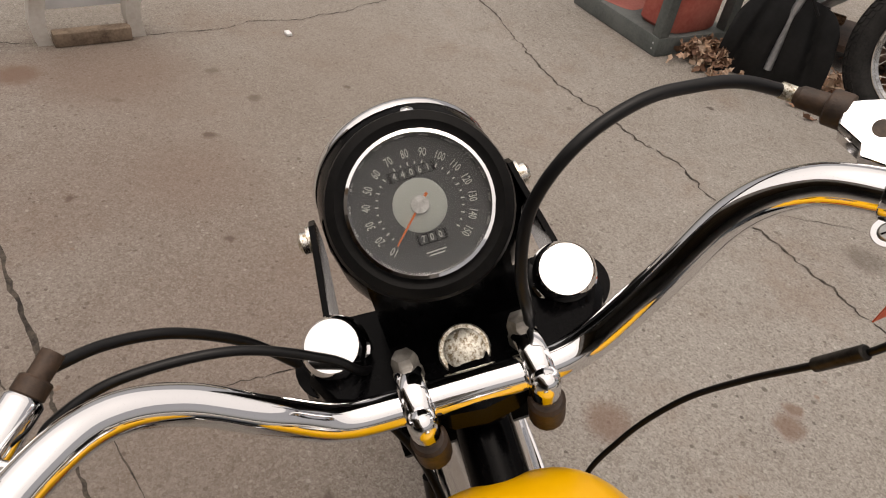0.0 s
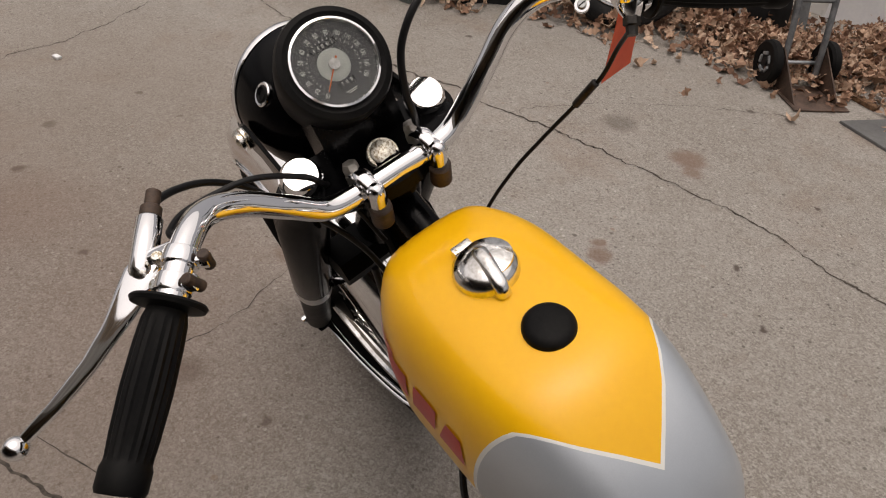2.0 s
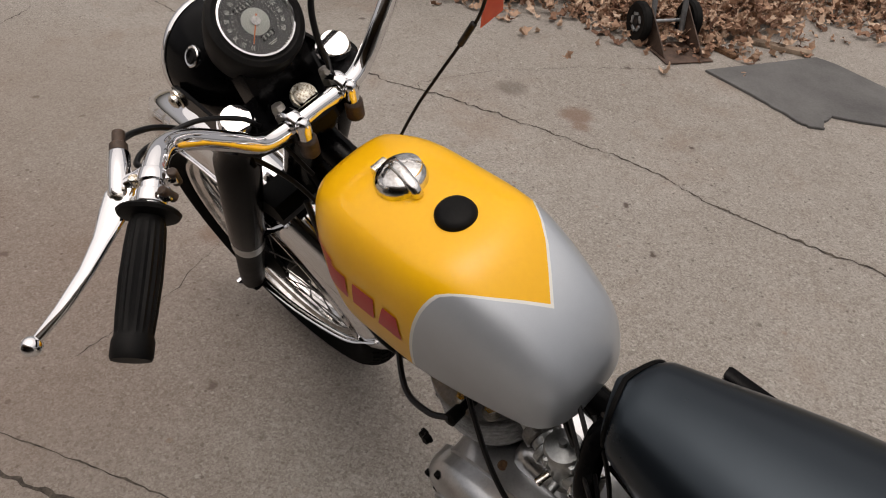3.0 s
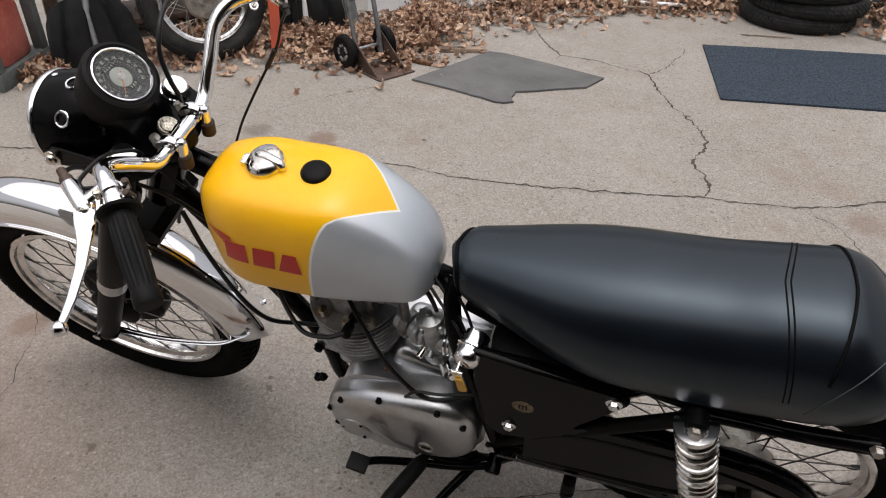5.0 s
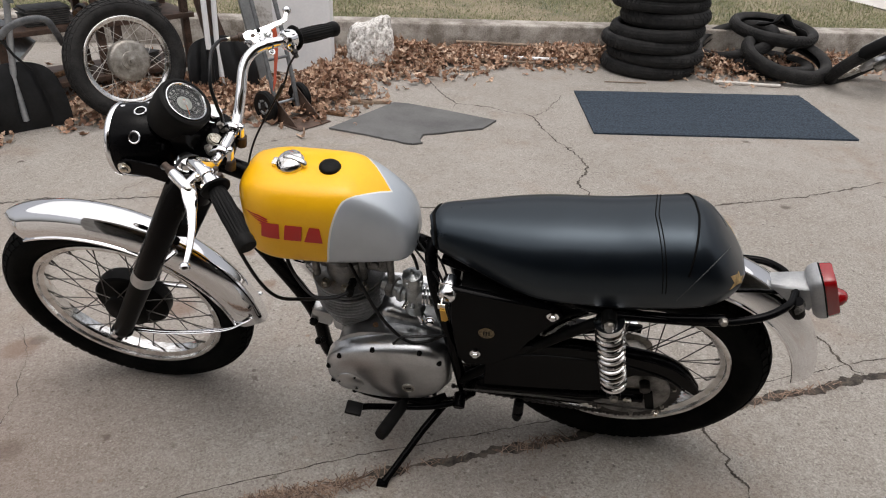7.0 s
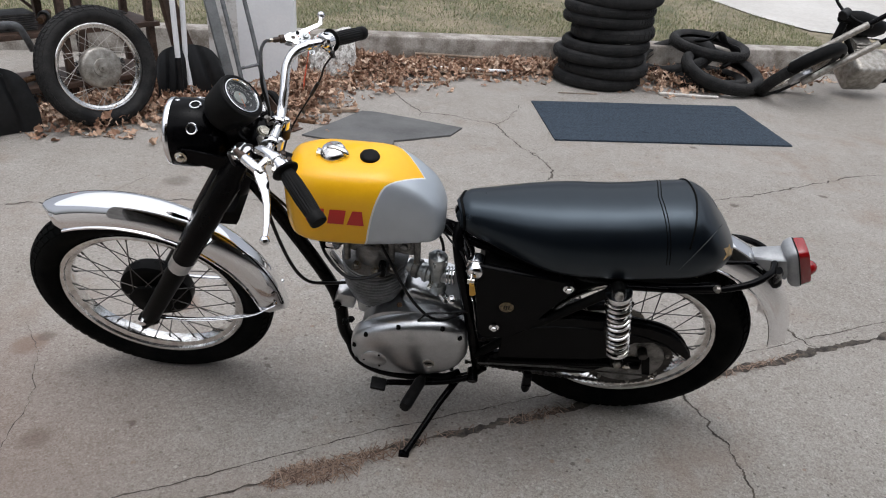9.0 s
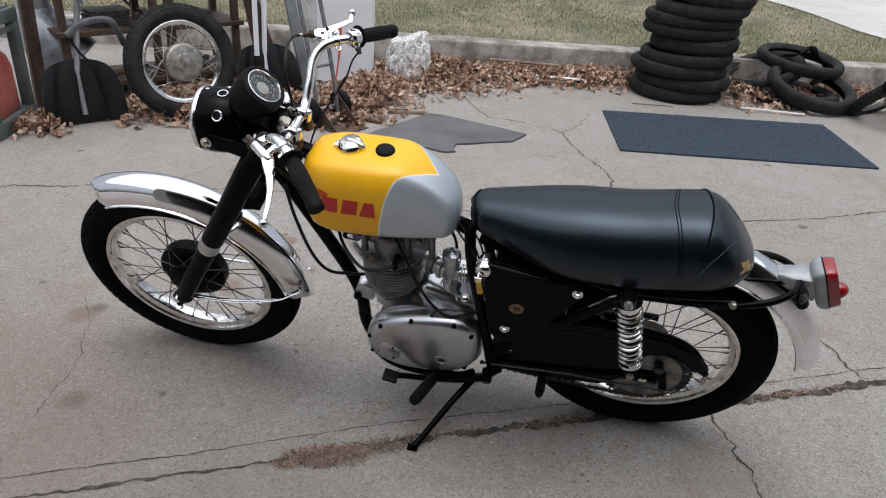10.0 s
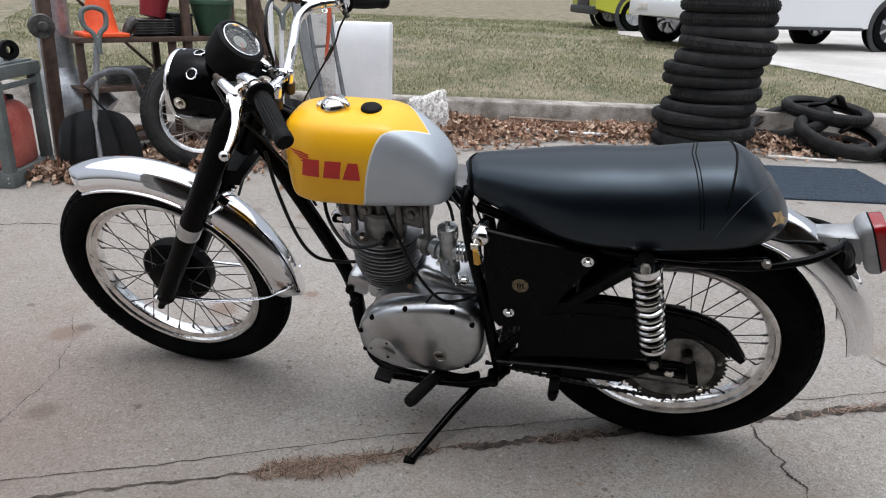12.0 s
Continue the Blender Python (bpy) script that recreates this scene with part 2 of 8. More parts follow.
OLDCHROME = mottle(material("pitted_chrome", (0.7, 0.68, 0.62), 0.2, 1.0), (0.42, 0.33, 0.18), (0.85, 0.83, 0.78), 120, 500, 0.32, 0.5, 0.2, 0.0005, (0.12, 0.3))
STEMNUT = mottle(material("speckled_old_plating", (0.6, 0.57, 0.48), 0.42, 0.8), (0.22, 0.17, 0.10), (0.74, 0.72, 0.64), 330, 900, 0.36, 0.56, 0.3, 0.0004, (0.34, 0.5))
RUSTY = mottle(material("rusty_steel", (0.2, 0.1, 0.05), 0.7, 0.5), (0.07, 0.035, 0.02), (0.26, 0.15, 0.08), 60, 300, bump=0.3)
ALLOY = mottle(material("cast_alloy", (0.52, 0.53, 0.54), 0.4, 1.0), (0.42, 0.432, 0.445), (0.60, 0.612, 0.625), 14, 260, 0.3, 0.7, 0.05, 0.0006, (0.24, 0.35))
DULLALLOY = mottle(material("dull_alloy", (0.4, 0.38, 0.35), 0.5, 0.9), (0.20, 0.18, 0.155), (0.50, 0.48, 0.44), 25, 240, 0.3, 0.7, 0.15, 0.001, (0.4, 0.6))
RIMCHROME = mottle(material("rim_chrome", (0.75, 0.75, 0.74), 0.14, 1.0), (0.55, 0.53, 0.5), (0.85, 0.85, 0.84), 40, 200, 0.3, 0.6, 0.02, 0.0005, (0.1, 0.22))
BLACKPAINT = mottle(material("black_enamel", (0.002, 0.002, 0.0022), 0.2, 0.0, Specular_IOR_Level=0.07), (0.0012, 0.0012, 0.0014), (0.003, 0.003, 0.0034), 20, 200, bump=0.02, dist=0.0006, rough=(0.12, 0.24))
SATINBLACK = mottle(material("satin_black", (0.003, 0.003, 0.003), 0.45, 0.0, Specular_IOR_Level=0.06), (0.0014, 0.0018, 0.0018), (0.0055, 0.0052, 0.005), 25, 300, bump=0.05, dist=0.0006, rough=(0.35, 0.55))
RUBBER = mottle(material("black_rubber", (0.005, 0.005, 0.005), 0.6, 0.0, Specular_IOR_Level=0.12), (0.0024, 0.0024, 0.0027), (0.008, 0.0078, 0.0075), 25, 250, bump=0.1, dist=0.0006, rough=(0.42, 0.65))
TYRE = mottle(material("tyre_rubber", (0.004, 0.004, 0.004), 0.75, 0.0, Specular_IOR_Level=0.05), (0.0012, 0.002, 0.002), (0.006, 0.0058, 0.0055), 14, 150, bump=0.15, dist=0.001)
OLDTYRE = mottle(material("weathered_tyre", (0.025, 0.024, 0.023), 0.8, 0.0, Specular_IOR_Level=0.3), (0.007, 0.007, 0.0075), (0.028, 0.027, 0.026), 9, 120, bump=0.3, dist=0.0015)
CABLE = material("cable_sheath", (0.005, 0.005, 0.0055), 0.36, 0.0, Specular_IOR_Level=0.3)
YELLOW = mottle(material("yellow_tank_paint", (0.95, 0.48, 0.008), 0.30, 0.0, Specular_IOR_Level=0.32, Coat_Weight=0.28, Coat_Roughness=0.06), (0.94, 0.485, 0.007), (0.98, 0.525, 0.010), 6, 150, bump=0.0, rough=(0.26, 0.36))
SILVER = mottle(material("silver_tank_paint", (0.52, 0.55, 0.585), 0.38, 0.5, Coat_Weight=0.4, Coat_Roughness=0.08), (0.485, 0.53, 0.575), (0.55, 0.595, 0.64), 8, 900, bump=0.0, rough=(0.33, 0.42))
WHITELINE = material("white_pinstripe", (0.80, 0.80, 0.76), 0.35)
REDPAINT = material("red_transfer", (0.55, 0.025, 0.018), 0.35)
VINYL = mottle(material("black_vinyl", (0.003, 0.0045, 0.007), 0.34, 0.0, IOR=1.53, Specular_Tint=(0.70, 0.86, 1.0, 1.0), Sheen_Weight=0.07, Sheen_Roughness=0.35, Sheen_Tint=(0.70, 0.86, 1.0, 1.0)), (0.0022, 0.0032, 0.0048), (0.0036, 0.0052, 0.0078), 9, 420, bump=0.04, dist=0.0005, rough=(0.25, 0.33))
THREAD = material("grey_thread", (0.045, 0.05, 0.055), 0.7)
GOLD = mottle(material("worn_gold_transfer", (0.55, 0.36, 0.12), 0.4, 0.5), (0.30, 0.19, 0.08), (0.65, 0.45, 0.18), 60, 300, bump=0.0)
REDLENS = material("red_lens", (0.27, 0.006, 0.008), 0.18, 0.0, Coat_Weight=0.5)
GLASS = material("clear_glass", (1, 1, 1), 0.02, 0.0, Transmission_Weight=1.0, IOR=1.28)
DIAL = material("dial_black", (0.040, 0.043, 0.043), 0.55)
DIALGREEN = material("dial_pale_green", (0.40, 0.43, 0.39), 0.6)
DIALHUB = mottle(material("dull_hub_metal", (0.5, 0.5, 0.48), 0.55, 0.4), (0.38, 0.38, 0.36), (0.62, 0.62, 0.60), 300, 900, bump=0.1, dist=0.0002)
DIALWHITE = material("dial_numerals", (0.50, 0.51, 0.48), 0.6)
NEEDLE = material("orange_needle", (0.65, 0.14, 0.02), 0.5)
ORANGE = mottle(material("orange_plastic", (0.85, 0.10, 0.02), 0.5), (0.75, 0.075, 0.015), (0.9, 0.13, 0.03), 8, 80, bump=0.02)
AMBER = material("amber_tag", (0.62, 0.33, 0.04), 0.35)

IRON = mottle(material("dark_cast_iron", (0.20, 0.198, 0.195), 0.5, 0.7), (0.15, 0.15, 0.15), (0.36, 0.36, 0.36), 22, 260, 0.3, 0.7, 0.15, 0.001, (0.36, 0.52))
HEADALLOY = mottle(material("stained_head_alloy", (0.22, 0.215, 0.2), 0.48, 0.85), (0.06, 0.058, 0.055), (0.29, 0.285, 0.275), 26, 260, 0.3, 0.68, 0.15, 0.001, (0.36, 0.56))
PLATEDZINC = mottle(material("die_cast_zinc", (0.42, 0.44, 0.44), 0.36, 0.9), (0.30, 0.315, 0.315), (0.54, 0.56, 0.56), 30, 260, 0.3, 0.7, 0.06, 0.0008, (0.3, 0.45))
GREASY = mottle(material("greasy_chain_steel", (0.03, 0.028, 0.026), 0.42, 0.6), (0.012, 0.011, 0.010), (0.06, 0.055, 0.05), 40, 240, bump=0.2)
FADEDGOLD = mottle(material("faded_round_transfer", (0.16, 0.11, 0.05), 0.5), (0.035, 0.024, 0.012), (0.26, 0.185, 0.09), 130, 600, 0.35, 0.62, bump=0.0)
LAMPGREY = mottle(material("silver_grey_lamp_paint", (0.42, 0.43, 0.44), 0.42, 0.3), (0.28, 0.29, 0.30), (0.39, 0.40, 0.41), 10, 200, bump=0.02)
PERISHED = mottle(material("perished_brown_rubber", (0.045, 0.026, 0.016), 0.6), (0.022, 0.014, 0.010), (0.075, 0.044, 0.027), 60, 300, bump=0.2)


# ---- mesh helpers ----
def ease(a, b, u):
    k = max(0.0, min(1.0, (u - a) / (b - a)))
    return k * k * (3 - 2 * k)


def mesh_of(name, bm, mats, smooth=40):
    me = bpy.data.meshes.new(name)
    bmesh.ops.recalc_face_normals(bm, faces=bm.faces)
    bm.to_mesh(me)
    bm.free()
    for m in (mats if isinstance(mats, (list, tuple)) else [mats]):
        me.materials.append(m)
    if smooth:
        me.shade_smooth()
        me.set_sharp_from_angle(angle=radians(smooth))
    return me


def part(name, bm, mat, parent=None, label="", smooth=40, m=None):
    ob = new(name, mesh_of(name, bm, mat, smooth))
    if parent is not None:
        ob.parent = parent
    if m is not None:
        ob.matrix_local = m
    if label:
        tagged(ob, label)
    return ob


def piece(name, me, parent, m):
    ob = new(name, me)
    ob.parent = parent
    ob.matrix_local = m
    return ob


def thing(name, m, label, category, group=""):
    ob = new(name)
    ob.empty_display_size = 0.1
    ob.matrix_world = m
    return tagged(ob, label, category, group)


def ring_faces(bm, rings, closed=True):
    for a, b in zip(rings, rings[1:]):
        n = len(a)
        for i in range(n if closed else n - 1):
            j = (i + 1) % n
            bm.faces.new((a[i], a[j], b[j], b[i]))


def loft(sections, cap=True, closed=True, bm=None):
    """Skin of rings of points (equal counts)."""
    bm = bm or bmesh.new()
    rings = [[bm.verts.new(p) for p in s] for s in sections]
    ring_faces(bm, rings, closed)
    if cap and closed:
        bm.faces.new(rings[0][::-1])
        bm.faces.new(rings[-1])
    return bm


def smooth_path(pts, per=8):
    """Catmull-Rom through the points."""
    P = [Vector(p) for p in pts]
    P = [2 * P[0] - P[1]] + P + [2 * P[-1] - P[-2]]
    out = []
    for i in range(1, len(P) - 2):
        a, b, c, d = P[i - 1:i + 3]
        for k in range(per):
            t = k / per
            out.append(0.5 * (2 * b + (c - a) * t + (2 * a - 5 * b + 4 * c - d) * t * t + (3 * b - a - 3 * c + d) * t ** 3))
    out.append(P[-2])
    return out


def sweep(pts, r, segs=12, cap=True, bm=None, flat=1.0):
    """Tube along points; r is a number or a list; flat squeezes it along its second axis."""
    P = [Vector(p) for p in pts]
    rs = r if isinstance(r, (list, tuple)) else [r] * len(P)
    up = Vector((0, 0, 1))
    if abs((P[1] - P[0]).normalized().dot(up)) > 0.9:
        up = Vector((0, 1, 0))
    side = None
    rings = []
    for i, p in enumerate(P):
        d = (P[min(i + 1, len(P) - 1)] - P[max(i - 1, 0)]).normalized()
        side = (up.cross(d) if side is None else (side - d * side.dot(d))).normalized()
        top = d.cross(side)
        rings.append([p + rs[i] * (math.cos(a) * side + flat * math.sin(a) * top) for a in (2 * math.pi * k / segs for k in range(segs))])
    return loft(rings, cap, True, bm)


def cyl(a, b, r, segs=16, r2=None, bevel=0.0, bm=None):
    """Rod from a to b, its ends eased by bevel."""
    a, b = Vector(a), Vector(b)
    d = (b - a).normalized()
    r2 = r if r2 is None else r2
    if bevel:
        return sweep([a, a + d * bevel, b - d * bevel, b], [r - bevel, r, r2, r2 - bevel], segs, True, bm)
    return sweep([a, b], [r, r2], segs, True, bm)


def lathe(profile, origin, axis, segs=32, bm=None, cap=False):
    """Profile of (radius, along) turned round an axis."""
    origin, axis = Vector(origin), Vector(axis).normalized()
    q = axis.to_track_quat("Z", "Y")
    rings = []
    for r, h in profile:
        rings.append([origin + q @ Vector((max(r, 1e-5) * math.cos(2 * math.pi * k / segs), max(r, 1e-5) * math.sin(2 * math.pi * k / segs), h)) for k in range(segs)])
    return loft(rings, cap, True, bm)


def block(size, centre=(0, 0, 0), bevel=0.003, turn=None, bm=None, segs=2):
    """Box with eased edges."""
    b = bmesh.new()
    bmesh.ops.create_cube(b, size=1)
    bmesh.ops.scale(b, vec=size, verts=b.verts)
    if bevel:
        bmesh.ops.bevel(b, geom=b.edges[:], offset=min(bevel, 0.45 * min(size)), segments=segs, profile=0.6, affect="EDGES")
    if turn is not None:
        bmesh.ops.transform(b, matrix=turn.to_3x3().to_4x4(), verts=b.verts)
    bmesh.ops.translate(b, vec=centre, verts=b.verts)
    return merge(bm, b)


def merge(bm, other):
    if bm is None:
        return other
    me = bpy.data.meshes.new("tmp")
    other.to_mesh(me)
    other.free()
    bm.from_mesh(me)
    bpy.data.meshes.remove(me)
    return bm


def plate(outline, y0, y1, bevel=0.002, axis="y"):
    """Flat outline (two coordinates a point) with thickness along an axis and eased edges."""
    def at(u, v, w):
        return (u, w, v) if axis == "y" else ((u, v, w) if axis == "z" else (w, u, v))
    c = Vector((sum(p[0] for p in outline) / len(outline), sum(p[1] for p in outline) / len(outline)))
    def inset(k):
        out = []
        for p in outline:
            d = c - Vector(p)
            out.append(Vector(p) + d.normalized() * k if d.length > 1e-6 else Vector(p))
        return out
    s = 1 if y1 > y0 else -1
    rows = [(bevel, y0), (0, y0 + s * bevel), (0, y1 - s * bevel), (bevel, y1)]
    return loft([[at(p[0], p[1], w) for p in inset(k)] for k, w in rows])


def moved(bm, m):
    bmesh.ops.transform(bm, matrix=m, verts=bm.verts)
    return bm


def hexbolt(p, axis, r=0.007, h=0.006, bm=None):
    return lathe([(0, -0.002), (r * 1.25, -0.002), (r * 1.25, 0.0), (r, 0.0), (r, h * 0.8), (r * 0.8, h), (0, h)], p, axis, 6 if r > 0 else 6, bm)


def text_mesh(body, size, mat, m, parent, name="numeral", spacing=1.0, thick=0.0002):
    cu = bpy.data.curves.new("txt", "FONT")
    cu.body, cu.size, cu.align_x, cu.align_y, cu.extrude = body, size, "CENTER", "CENTER", thick
    cu.space_character = spacing
    cu.resolution_u = 2
    tmp = bpy.data.objects.new("txt", cu)
    scene.collection.objects.link(tmp)
    me = bpy.data.meshes.new_from_object(tmp.evaluated_get(bpy.context.evaluated_depsgraph_get()))
    bpy.data.objects.remove(tmp)
    me.materials.clear()
    me.materials.append(mat)
    ob = new(name, me)
    ob.parent = parent
    ob.matrix_local = m
    return ob


# ---- the place ----
def ribbon(points, width, z, jitter=0.0, seed=1, per=6, taper=True):
    """A flat wandering strip on the ground."""
    rnd = random.Random(seed)
    P = smooth_path([(x, y, z) for x, y in points], per)
    bm = bmesh.new()
    rows = []
    for i, p in enumerate(P):
        d = (P[min(i + 1, len(P) - 1)] - P[max(i - 1, 0)]).normalized()
        n = Vector((-d.y, d.x, 0))
        w = width * max(0.12, 0.62 + 0.75 * noise.noise(p * 13.0 + Vector((0, seed, 0))) + 0.55 * noise.noise(p * 47.0))
        if taper:
            w *= min(1, 0.15 + min(i, len(P) - 1 - i) / 4)
        c = p + n * jitter * (0.9 * noise.noise(p * 7.0 + Vector((seed, 0, 0))) + 0.7 * noise.noise(p * 31.0) + 0.25 * (rnd.random() - 0.5))
        rows.append((bm.verts.new(c - n * w / 2), bm.verts.new(c + n * w / 2)))
    for a, b in zip(rows, rows[1:]):
        bm.faces.new((a[0], a[1], b[1], b[0]))
    return bm


def structure(name, bm, mat, label="", smooth=0):
    return tagged(part(name, bm, mat, None, "", smooth), label, "", "", "structure")


CURB_A = math.atan(0.31)
CU = Vector((math.cos(CURB_A), math.sin(CURB_A), 0))      # along the kerb
CN = Vector((-CU.y, CU.x, 0))                             # away from the yard
C0 = Vector((-1.3, 4.10, 0))                              # a point on its front face


def kerb_frame(along, back, z):
    return C0 + CU * along + CN * back + Vector((0, 0, z))


def sheet(x0, x1, y0, y1, n, f, bm=None):
    bm = bm or bmesh.new()
    g = [[bm.verts.new(f(x0 + (x1 - x0) * i / n, y0 + (y1 - y0) * j / n)) for i in range(n + 1)] for j in range(n + 1)]
    for j in range(n):
        for i in range(n):
            bm.faces.new((g[j][i], g[j][i + 1], g[j + 1][i + 1], g[j + 1][i]))
    return bm


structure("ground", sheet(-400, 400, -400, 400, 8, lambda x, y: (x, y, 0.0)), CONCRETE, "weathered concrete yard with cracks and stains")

# expansion joint, filled with dirt, and the wandering cracks
JOINT = [(-3.4, -2.18), (-1.40, -1.10), (-0.89, -0.835), (-0.50, -0.60), (0.0, -0.276), (0.475, -0.008), (1.25, 0.432), (1.64, 0.665), (3.6, 1.75)]
structure("expansion_joint", ribbon(JOINT[:5], 0.013, 0.0015, 0.012, 3, 44, False), CRACK, "narrow dirt-filled expansion joint in the concrete")
structure("expansion_joint", ribbon(JOINT[4:], 0.036, 0.0015, 0.016, 3, 70, False), CRACK, "dirt-filled expansion joint in the concrete")
structure("expansion_joint_edge", ribbon([(x + 0.03, y - 0.062) for x, y in JOINT[:4]], 0.006, 0.0012, 0.010, 5, 40), CRACK)
structure("expansion_joint_edge", ribbon([(x - 0.035, y + 0.065) for x, y in JOINT[2:]], 0.0045, 0.0012, 0.008, 4, 40, False), CRACK)
CRACKS = [
    [(-3.9, 0.22), (-3.18, 0.45), (-2.85, 0.502), (-2.616, 0.548), (-2.456, 0.606), (-2.285, 0.70), (-2.104, 0.78), (-1.937, 0.87), (-1.72, 0.922), (-1.54, 1.015), (-1.344, 1.075), (-1.20, 1.13), (-0.984, 1.195), (-0.783, 1.262), (-0.558, 1.27), (-0.39, 1.285), (-0.252, 1.31), (-0.10, 1.355), (0.0, 1.39), (0.214, 1.44), (0.468, 1.526), (0.677, 1.57), (0.908, 1.648), (1.18, 1.83), (1.42, 1.96), (1.715, 2.158), (1.965, 2.328), (2.221, 2.513), (3.2, 3.0)],
    [(0.468, 1.526), (0.485, 1.616), (0.451, 1.723), (0.39, 1.829), (0.43, 1.977), (0.387, 2.143), (0.317, 2.276), (0.213, 2.408), (0.131, 2.56), (0.043, 2.776), (-0.141, 2.817), (-0.292, 2.875), (-0.476, 2.88), (-0.636, 3.086), (-0.80, 3.321)],
    [(0.043, 2.776), (0.136, 3.026), (0.174, 3.30)],
    [(-0.476, 2.88), (-0.465, 2.78)],
    [(0.80, 1.61), (0.95, 1.50), (1.06, 1.30)],
    [(0.87, 0.20), (0.888, 0.135), (0.927, 0.062), (0.933, -0.008), (0.972, -0.055), (0.984, -0.116), (1.01, -0.19), (1.06, -0.42)],
    [(1.26, 0.78), (1.34, 0.70), (1.363, 0.60), (1.408, 0.55)],
    [(-1.62, 0.96), (-1.68, 1.05), (-1.50, 1.55), (-1.30, 1.85), (-1.15, 2.05)],
    [(-1.35, 0.05), (-1.1, -0.25), (-1.0, -0.6)],
    [(-2.50, -1.60), (-2.55, -1.33), (-2.69, -0.957), (-2.775, -0.753), (-2.90, -0.55), (-2.96, -0.37), (-3.25, 0.0)],
    [(0.43, 1.977), (0.62, 2.03), (0.85, 2.10)],
]
CRACKWIDTH = [0.0125, 0.0135, 0.007, 0.005, 0.004, 0.009, 0.010, 0.0035, 0.0028, 0.007, 0.0028]
for i, c in enumerate(CRACKS):
    structure("ground_crack", ribbon(c, CRACKWIDTH[i], 0.0012, 0.020, 10 + i, 22), CRACK, "irregular crack in the concrete")

# debris caught in the joint
rnd = random.Random(5)


def debris(name, spots, label, mat, n, ln=(0.015, 0.06)):
    vs, fs = [], []
    for _ in range(n):
        cx, cy, rx, ry, rot = rnd.choice(spots)
        r, t = rnd.random() ** 0.7, rnd.uniform(0, 2 * math.pi)
        u, v = rx * r * math.cos(t), ry * r * math.sin(t)
        x, y = cx + u * math.cos(rot) - v * math.sin(rot), cy + u * math.sin(rot) + v * math.cos(rot)
        a, l, w, h = rnd.uniform(0, math.pi), rnd.uniform(*ln), rnd.uniform(0.0006, 0.0016), 0.003 + 0.012 * (1 - r) * rnd.random()
        d, nn = Vector((math.cos(a), math.sin(a), 0)) * l / 2, Vector((-math.sin(a), math.cos(a), 0)) * w
        c = Vector((x, y, h))
        k = len(vs)
        lift = Vector((0, 0, rnd.uniform(-0.002, 0.005)))
        vs += [c - d - nn, c - d + nn, c + d + nn + lift, c + d - nn + lift]
        fs.append((k, k + 1, k + 2, k + 3))
    me = bpy.data.meshes.new(name)
    me.from_pydata(vs, [], fs)
    me.materials.append(mat)
    return tagged(new(name, me), label, "debris", "", "stuff")


debris("twig_debris", [(-0.15, -0.40, 0.10, 0.040, 0.45)] * 3 + [(-0.24, -0.44, 0.07, 0.030, 0.7)] * 2 + [(-0.05, -0.33, 0.09, 0.020, 0.53)] + [(0.42, -0.04, 0.12, 0.02, 0.53), (-0.02, -0.29, 0.3, 0.012, 0.53), (1.15, 0.38, 0.25, 0.012, 0.53)], "brown pine needles and twigs caught in the joint", STRAW, 800, (0.012, 0.05))

# kerb wall
bm = bmesh.new()
secs = []
for i in range(60):
    al = -7 + 18 * i / 59
    wob = 0.004 * math.sin(al * 3.1) + 0.003 * math.sin(al * 7.7)
    secs.append([kerb_frame(al, b + wob, z) for b, z in ((0.02, -0.05), (0.004, 0.19), (0.012, 0.205), (0.026, 0.212), (0.20, 0.214), (0.215, 0.205), (0.22, -0.05))])
structure("kerb", loft(secs, bm=bm), CURB, "worn concrete kerb wall holding back the lawn", 35)


def lawn_z(x, y):
    b = (Vector((x, y, 0)) - C0).dot(CN)
    return 0.19 + 0.0225 * min(b, 6.4)


bm = bmesh.new()
g = []
for b in sorted([0.21 + 200 * (j / 40) ** 3 for j in range(41)] + [6.4]):
    g.append([bm.verts.new((p.x, p.y, lawn_z(p.x, p.y))) for p in (kerb_frame(-60 + 120 * i / 60, b, 0) for i in range(61))])
ring_faces(bm, g, False)
structure("lawn", bm, SOIL, "patchy winter lawn behind the kerb", 60)
# driveway cutting across the lawn
DR = [(-3.0, 40), (-1.2, 20), (-0.95, 15.2), (-0.74, 13.43), (-0.10, 12.80), (0.80, 10.9), (1.69, 9.01), (2.18, 8.30), (2.41, 7.79), (2.66, 7.14), (3.1, 6.5), (9.0, 5.5), (60, 8), (60, 60)]
bm = bmesh.new()
bm.faces.new([bm.verts.new((x, y, 0)) for x, y in DR])
bmesh.ops.bisect_plane(bm, geom=bm.verts[:] + bm.edges[:] + bm.faces[:], plane_co=kerb_frame(0, 6.4, 0), plane_no=CN)
for v in bm.verts:
    v.co.z = lawn_z(v.co.x, v.co.y) + 0.012
bmesh.ops.triangulate(bm, faces=bm.faces)
structure("driveway", bm, DRIVE, "pale concrete driveway beyond the lawn")


def on_drive(x, y):
    inside = False
    for (x0, y0), (x1, y1) in zip(DR, DR[1:] + DR[:1]):
        if (y0 > y) != (y1 > y) and x < (x1 - x0) * (y - y0) / (y1 - y0) + x0:
            inside = not inside
    return inside


# grass blades
rnd = random.Random(8)
vs, fs = [], []
